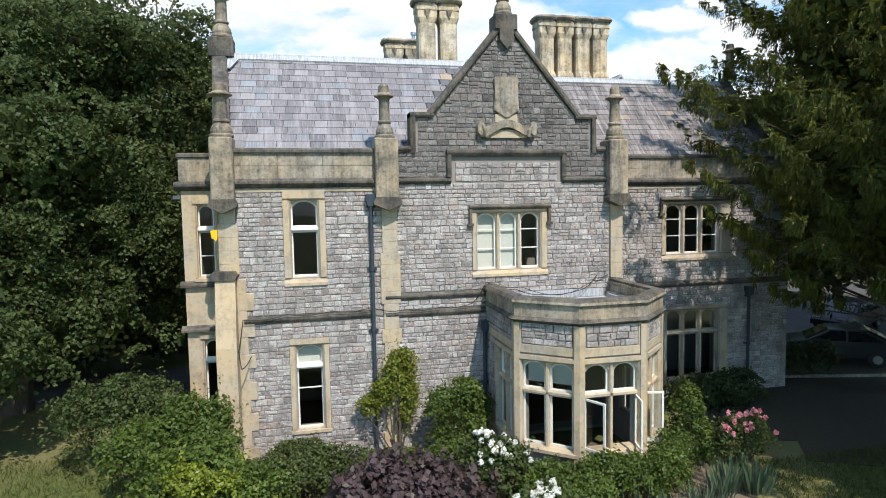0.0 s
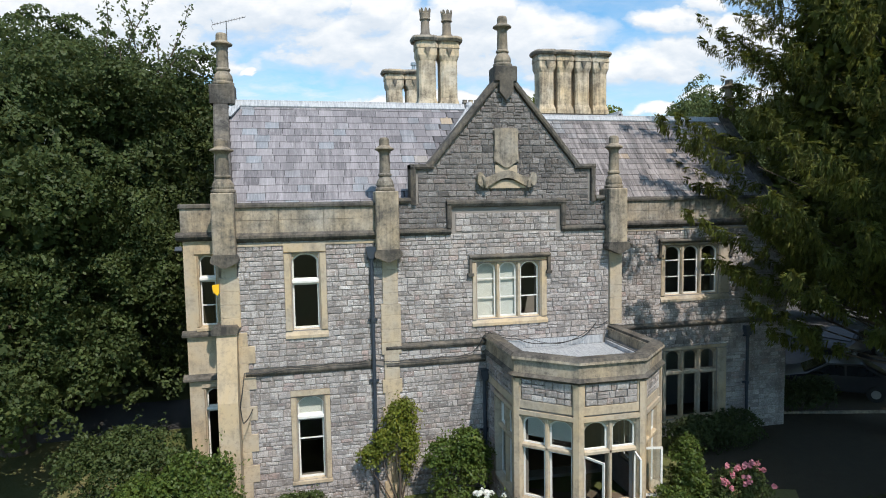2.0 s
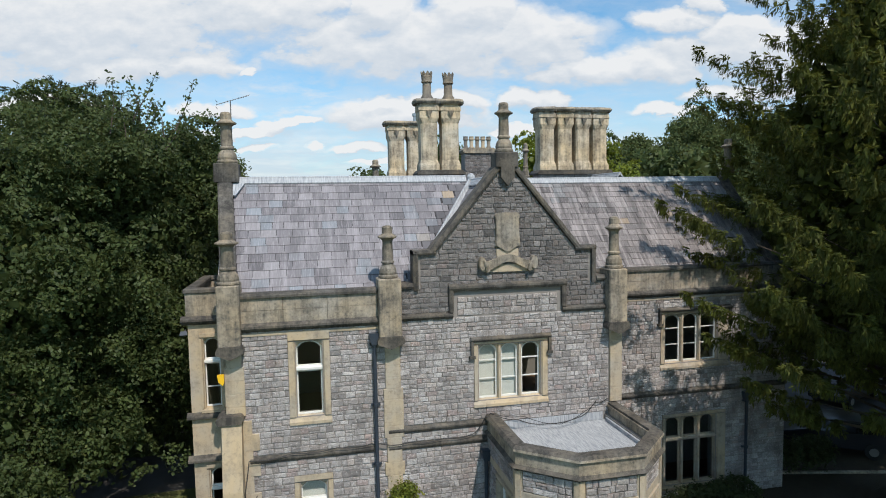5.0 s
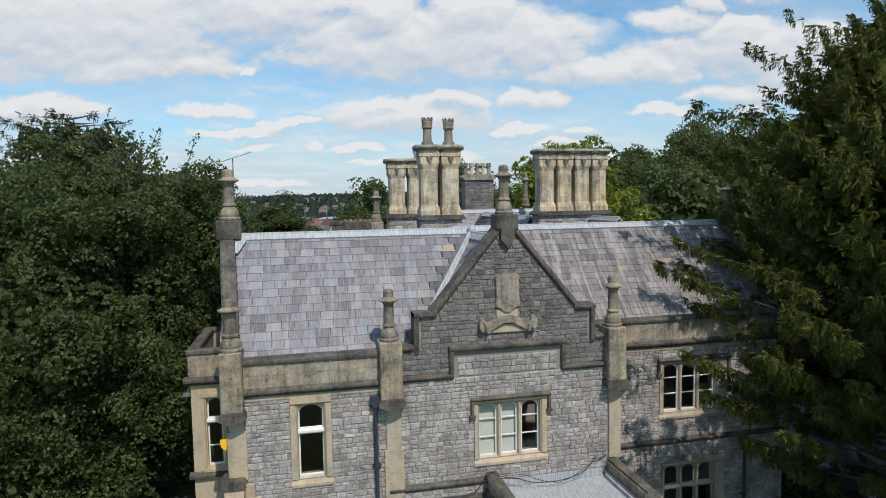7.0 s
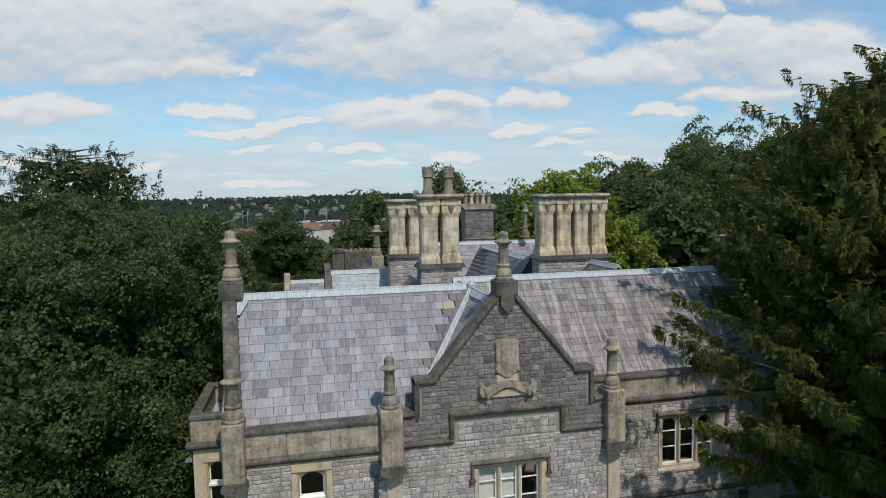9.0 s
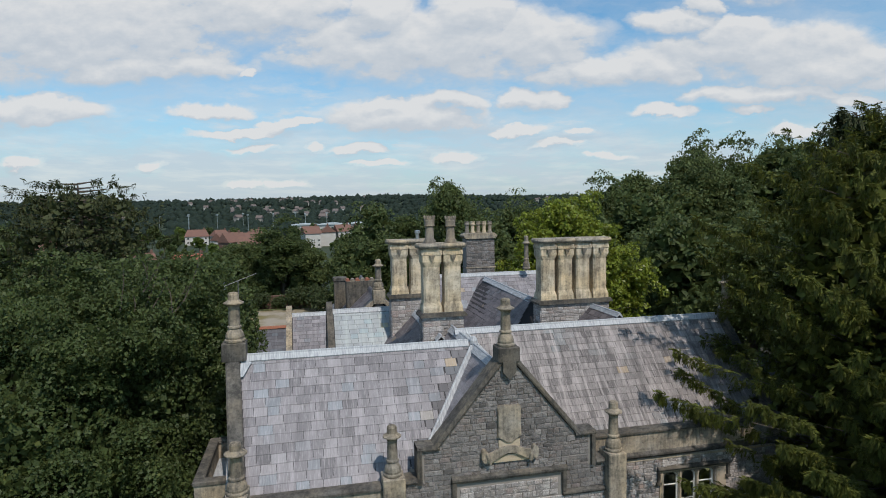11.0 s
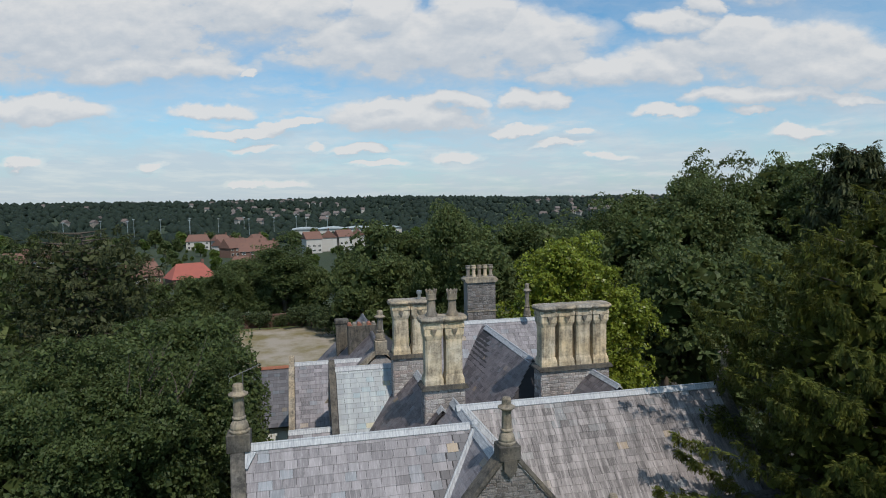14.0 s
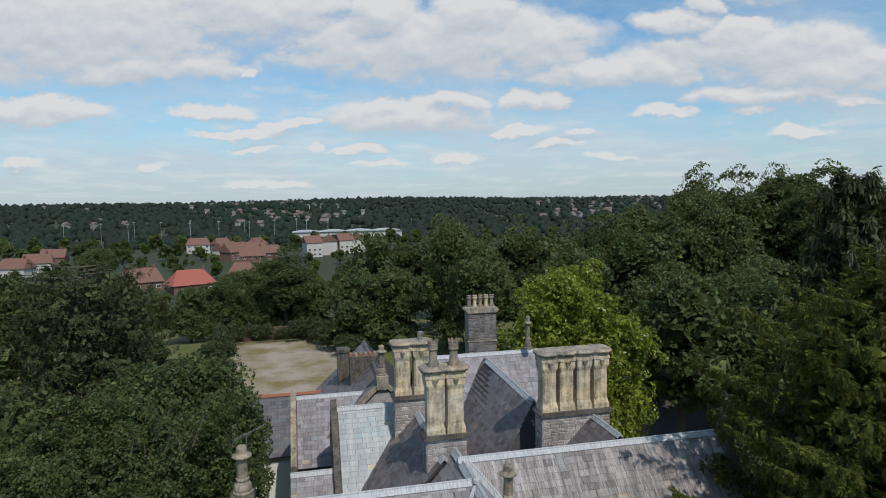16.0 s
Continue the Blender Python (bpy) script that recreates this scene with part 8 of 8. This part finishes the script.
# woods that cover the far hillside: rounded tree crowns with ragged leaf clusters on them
# low bluish leaf tones hold the hill's haze and cloud shadow in colour
HAZED_LEAF = leaf_material("hazed_wood_leaf", (0.013, 0.023, 0.016), (0.019, 0.031, 0.021), (0.028, 0.042, 0.026), 0.8, 0.05)
ico = bmesh.new()
bmesh.ops.create_icosphere(ico, subdivisions=1, radius=1.0)
ico_v = np.array([p.co[:] for p in ico.verts])
ico_f = np.array([[p.index for p in q.verts] for q in ico.faces])
ico.free()
n = 9500
hy = 440 + 1420 * gen.uniform(0, 1, n) ** 1.15
hx = gen.uniform(-0.80, 1.0, n) * hy
hz = np.array([land(a, b) for a, b in zip(hx, hy)])
size = gen.uniform(0.35, 1.1, n) ** 1.2 * (5.0 + hy / 420)
mid_ = np.stack([hx, hy, hz + size * 0.42], 1)
rough_ = 1.0 + 0.20 * gen.normal(size=(n, len(ico_v), 1))
bv = (mid_[:, None, :] + ico_v[None] * rough_ * (size[:, None] * np.array([[0.80, 0.80, 0.85]]))[:, None, :]).reshape(-1, 3)
bf = (ico_f[None] + (np.arange(n) * len(ico_v))[:, None, None]).reshape(-1, 3)
wood = new("hillside_wood", leaf_mesh("hillside_wood", bv, bf, HAZED_LEAF))
tagged(wood, "woodland covering the far hillside, haze and cloud shade in its colour", "wood", kind="stuff")
# small houses in groups over the hill
walls_, roofs_ = bmesh.new(), bmesh.new()
for k in range(120):
    y = 700 + 1000 * float(gen.uniform(0, 1))
    x = float(gen.choice((-0.10, -0.03, 0.04, 0.45, 0.50, 0.62, -0.40)) + gen.normal() * 0.06) * y
    m = pose(x, y, land(x, y) + 3.2, 0, 0, float(gen.uniform(-50, 50)))
    w = float(gen.uniform(2.4, 4.2))
    box(walls_, -w, w, -4, 4, -4, 3.4, m)
    ext(roofs_, [m @ Vector(p) for p in ((-w - 0.4, -4.6, 3.2), (-w - 0.4, 4.6, 3.2), (-w - 0.4, 0, 6.4))], m.to_3x3() @ Vector((2 * w + 0.8, 0, 0)))
hs = part("hillside_houses", walls_, surface("weathered_render", lambda n, p: (n.mix(n.ramp(n.noise(p, 0.03, 2.0), [(0.45, 0.0), (0.6, 1.0)]), (0.36, 0.345, 0.32), (0.17, 0.14, 0.12)),), 0.9))
tagged(hs, "tiny pale house walls on the far hillside", "houses", kind="stuff")
hs = part("hillside_roofs", roofs_, surface("far_roof_tiles", lambda n, p: (n.mix(n.noise(p, 0.02, 2.0), (0.14, 0.095, 0.08), (0.13, 0.122, 0.12)),), 0.9))
tagged(hs, "brown roofs of the far hillside houses", "houses", kind="stuff")

# boundary wall of the yard
yw = base("brick_boundary_wall", (-5, 84, 0), "old red brick wall overgrown behind the yard", "wall")
bm = bmesh.new()
box(bm, -9, 8, 0, 0.35, 0, 2.0)
part("brickwork", bm, BRICK, yw)
bm = bmesh.new()
chamfered(bm, -9.05, 8.05, -0.05, 0.4, 2.0, 2.12, 0.03)
part("coping", bm, BRICK, yw)

# ---- parked cars ----
CAR_BLACK = surface("dark_car_paint", lambda n, p: (n.mix(n.noise(p, 3.0), (0.010, 0.012, 0.016), (0.016, 0.018, 0.024)),), 0.3, 0.0, 0.4)
CAR_RED = surface("dark_red_car_paint", lambda n, p: (n.mix(n.noise(p, 3.0), (0.10, 0.012, 0.012), (0.13, 0.016, 0.016)),), 0.18, 0.0, 0.6)
CAR_GLASS = surface("tinted_car_glass", lambda n, p: (n.mix(n.noise(p, 3.0), (0.01, 0.012, 0.014), (0.02, 0.022, 0.025)),), 0.08, 0.0, 0.6)
RED_LAMP = surface("red_lamp_lens", lambda n, p: (n.mix(n.noise(p, 9.0), (0.35, 0.02, 0.02), (0.25, 0.015, 0.015)),), 0.2)


def car(x, y, turn, paint, label):
    c = base("parked_car", (x, y, 0.03), label, "car", "parked cars", turn=turn)
    side = [(-2.1, 0.35), (-2.14, 0.62), (-2.0, 0.78), (-1.15, 0.95), (-0.35, 1.42), (0.9, 1.46), (1.75, 1.05), (2.05, 0.95), (2.1, 0.55), (2.0, 0.32)]
    bm = bmesh.new()
    levels = []
    for yy, inset in ((-0.88, 0.10), (-0.84, 0.0), (0.84, 0.0), (0.88, 0.10)):
        levels.append([bm.verts.new((px * (1 - 0.03 * inset * 10), yy * (0.80 if pz > 1.2 else 1.0), pz)) for px, pz in side])
    for a, b in zip(levels, levels[1:]):
        for i in range(len(side)):
            j = (i + 1) % len(side)
            bm.faces.new((a[i], a[j], b[j], b[i]))
    bm.faces.new(levels[0])
    bm.faces.new(list(reversed(levels[-1])))
    part("body", bm, paint, c, smooth=True)
    for s in (-1, 1):
        for q in (((-0.95, 0.98), (-0.32, 1.36), (0.22, 1.38), (0.22, 0.98)), ((0.30, 0.98), (0.30, 1.38), (0.85, 1.38), (1.45, 1.05))):
            bm = bmesh.new()
            ext(bm, [(px, s * (0.895 if pz < 1.2 else 0.735), pz) for px, pz in q], (0, s * 0.012, 0))
            part("side_window", bm, CAR_GLASS, c)
    for q in (((-1.20, 0.96), (-0.40, 1.41)), ((0.98, 1.44), (1.72, 1.08))):
        bm = bmesh.new()
        (ax, az), (bx, bz) = q
        ext(bm, [(ax, -0.70, az + 0.015), (ax, 0.70, az + 0.015), (bx, 0.62, bz + 0.015), (bx, -0.62, bz + 0.015)], (0, 0, 0.012))
        part("windscreen", bm, CAR_GLASS, c)
    for wx in (-1.32, 1.30):
        for s in (-1, 1):
            bm = bmesh.new()
            bmesh.ops.create_cone(bm, segments=18, radius1=0.32, radius2=0.32, depth=0.20, cap_ends=True, matrix=pose(wx, s * 0.82, 0.32, 90))
            wh = part("wheel", bm, BLACK, c)
            bm = bmesh.new()
            bmesh.ops.create_cone(bm, segments=14, radius1=0.21, radius2=0.17, depth=0.22, cap_ends=True, matrix=pose(wx, s * 0.83, 0.32, 90))
            part("rim", bm, ALU, wh)
    for s in (-1, 1):
        bm = bmesh.new()
        box(bm, -2.10, -1.86, s * 0.58 - 0.18, s * 0.58 + 0.18, 0.62, 0.76)
        part("headlight", bm, ALU, c)
        bm = bmesh.new()
        box(bm, 2.0, 2.10, s * 0.66 - 0.14, s * 0.66 + 0.14, 0.75, 0.93)
        part("tail_light", bm, RED_LAMP, c)
    return c


car(21.6, 4.4, -38, CAR_BLACK, "dark hatchback parked in the shade of the yew")
car(27.5, 9.5, 20, CAR_BLACK, "dark car parked across the car park")
car(23.6, 13.5, 70, CAR_RED, "dark red car parked behind the house")
kerb = base("kerb", (20.5, 2.4, 0), "low pale kerb at the edge of the car park", "kerb")
bm = bmesh.new()
chamfered(bm, -3.5, 6.0, 0, 0.14, -0.1, 0.11, 0.02)
part("kerb_stone", bm, LIME_GREY, kerb)
kerb.matrix_basis = pose(20.8, 2.0, 0, 0, 0, -14)


# small floodlight under the side bay's cornice
fl = base("floodlight", (-3.50, 1.45, 7.12), "small grey wall floodlight under the cornice", "lamp")
bm = bmesh.new()
ext(bm, [(-0.10, -0.10, 0.02), (0.10, -0.10, 0.02), (0.08, -0.02, 0.12), (-0.08, -0.02, 0.12)], (0, 0.05, -0.04))
part("lamp_head", bm, PIPE, fl)
bm = bmesh.new()
tube(bm, [(0, -0.02, 0.08), (0.02, 0.16, 0.12)], 0.02, 6)
part("bracket", bm, ALU, fl)

# ---- stonework and slates, laid last ----


def grown(h, l=0.16, r=0.16, t=0.2, b=0.2):
    return (h[0] - l, h[1] + r, h[2] - b, h[3] + t)


mats = lay_stones(ID, -1.80, 2.02, 0.0, 7.40, [grown(WIN_A, 0.20, 0.20, 0.28, 0.22), grown(WIN_G, 0.17, 0.17, 0.2, 0.1), (-1.9, 2.1, 3.78, 3.99)], seed=2)
pieces.append(("stone", STONE_SHAPES, STONE, wall_left, mats, 300))
mats = lay_stones(ID, 2.1, 8.80, 0.0, 7.46, [grown(WIN_B, 0.15, 0.20, 0.10, 0.20), (2.0, 4.95, 3.74, 3.95), (2.0, 4.95, 4.22, 4.43), (4.98, 9.1, 0.0, 4.3)], seed=3)
mats.sort(key=lambda m: abs(m.translation.z - 5.5) + 0.3 * abs(m.translation.x - 5.5))
pieces.append(("stone", STONE_SHAPES, STONE, wall_centre, mats, 300))
mats = lay_stones(m_right, 9.3, 16.88, 0.0, 7.40, [grown(WIN_C, 0.18, 0.40, 0.10, 0.22), grown(WIN_D, 0.15, 0.35, 0.14, 0.16), (9.0, 17.0, 3.88, 4.09)], seed=4)
mats.sort(key=lambda m: abs(m.translation.z - 5.5) + 0.5 * abs(m.translation.x - 11))
pieces.append(("stone", STONE_SHAPES, STONE, wall_right, mats, 300))
mats = lay_stones(ID, 2.46, 8.7, 7.5, 11.7, [(3.9, 7.35, 7.4, 8.2)], span=gable_span, seed=5, course=0.155, length=(0.15, 0.33))
mats.sort(key=lambda m: abs(m.translation.x - GX))
pieces.append(("stone", STONE_SHAPES, STONE_DARK, wall_gable, mats, 300))
mats = lay_stones(ID, 4.1, 7.15, 7.5, 8.03, [], seed=6, course=0.17)
pieces.append(("stone", STONE_SHAPES, STONE, wall_gable, mats, 120))
for k, (m, L) in enumerate(bay_frames):
    if k in (1, 2, 3):
        mats = lay_stones(m, 0.17, L - 0.17, 3.41, 3.94, [], seed=30 + k, course=0.17)
    else:
        h = bay_holes[k]
        mats = lay_stones(m, 0.02, L - 0.02, 0.0, 3.94, [grown(h[:4], 0.13, 0.13, 0.42, 0.14), (0.0, L, 3.18, 3.41)], seed=30 + k)
    mm = [x @ Matrix.Translation((0, 0, 0)) for x in mats]
    pieces.append(("stone", STONE_SHAPES, STONE, bay_wall, mm, 60))
for p in pieces:
    place_pieces(*p)
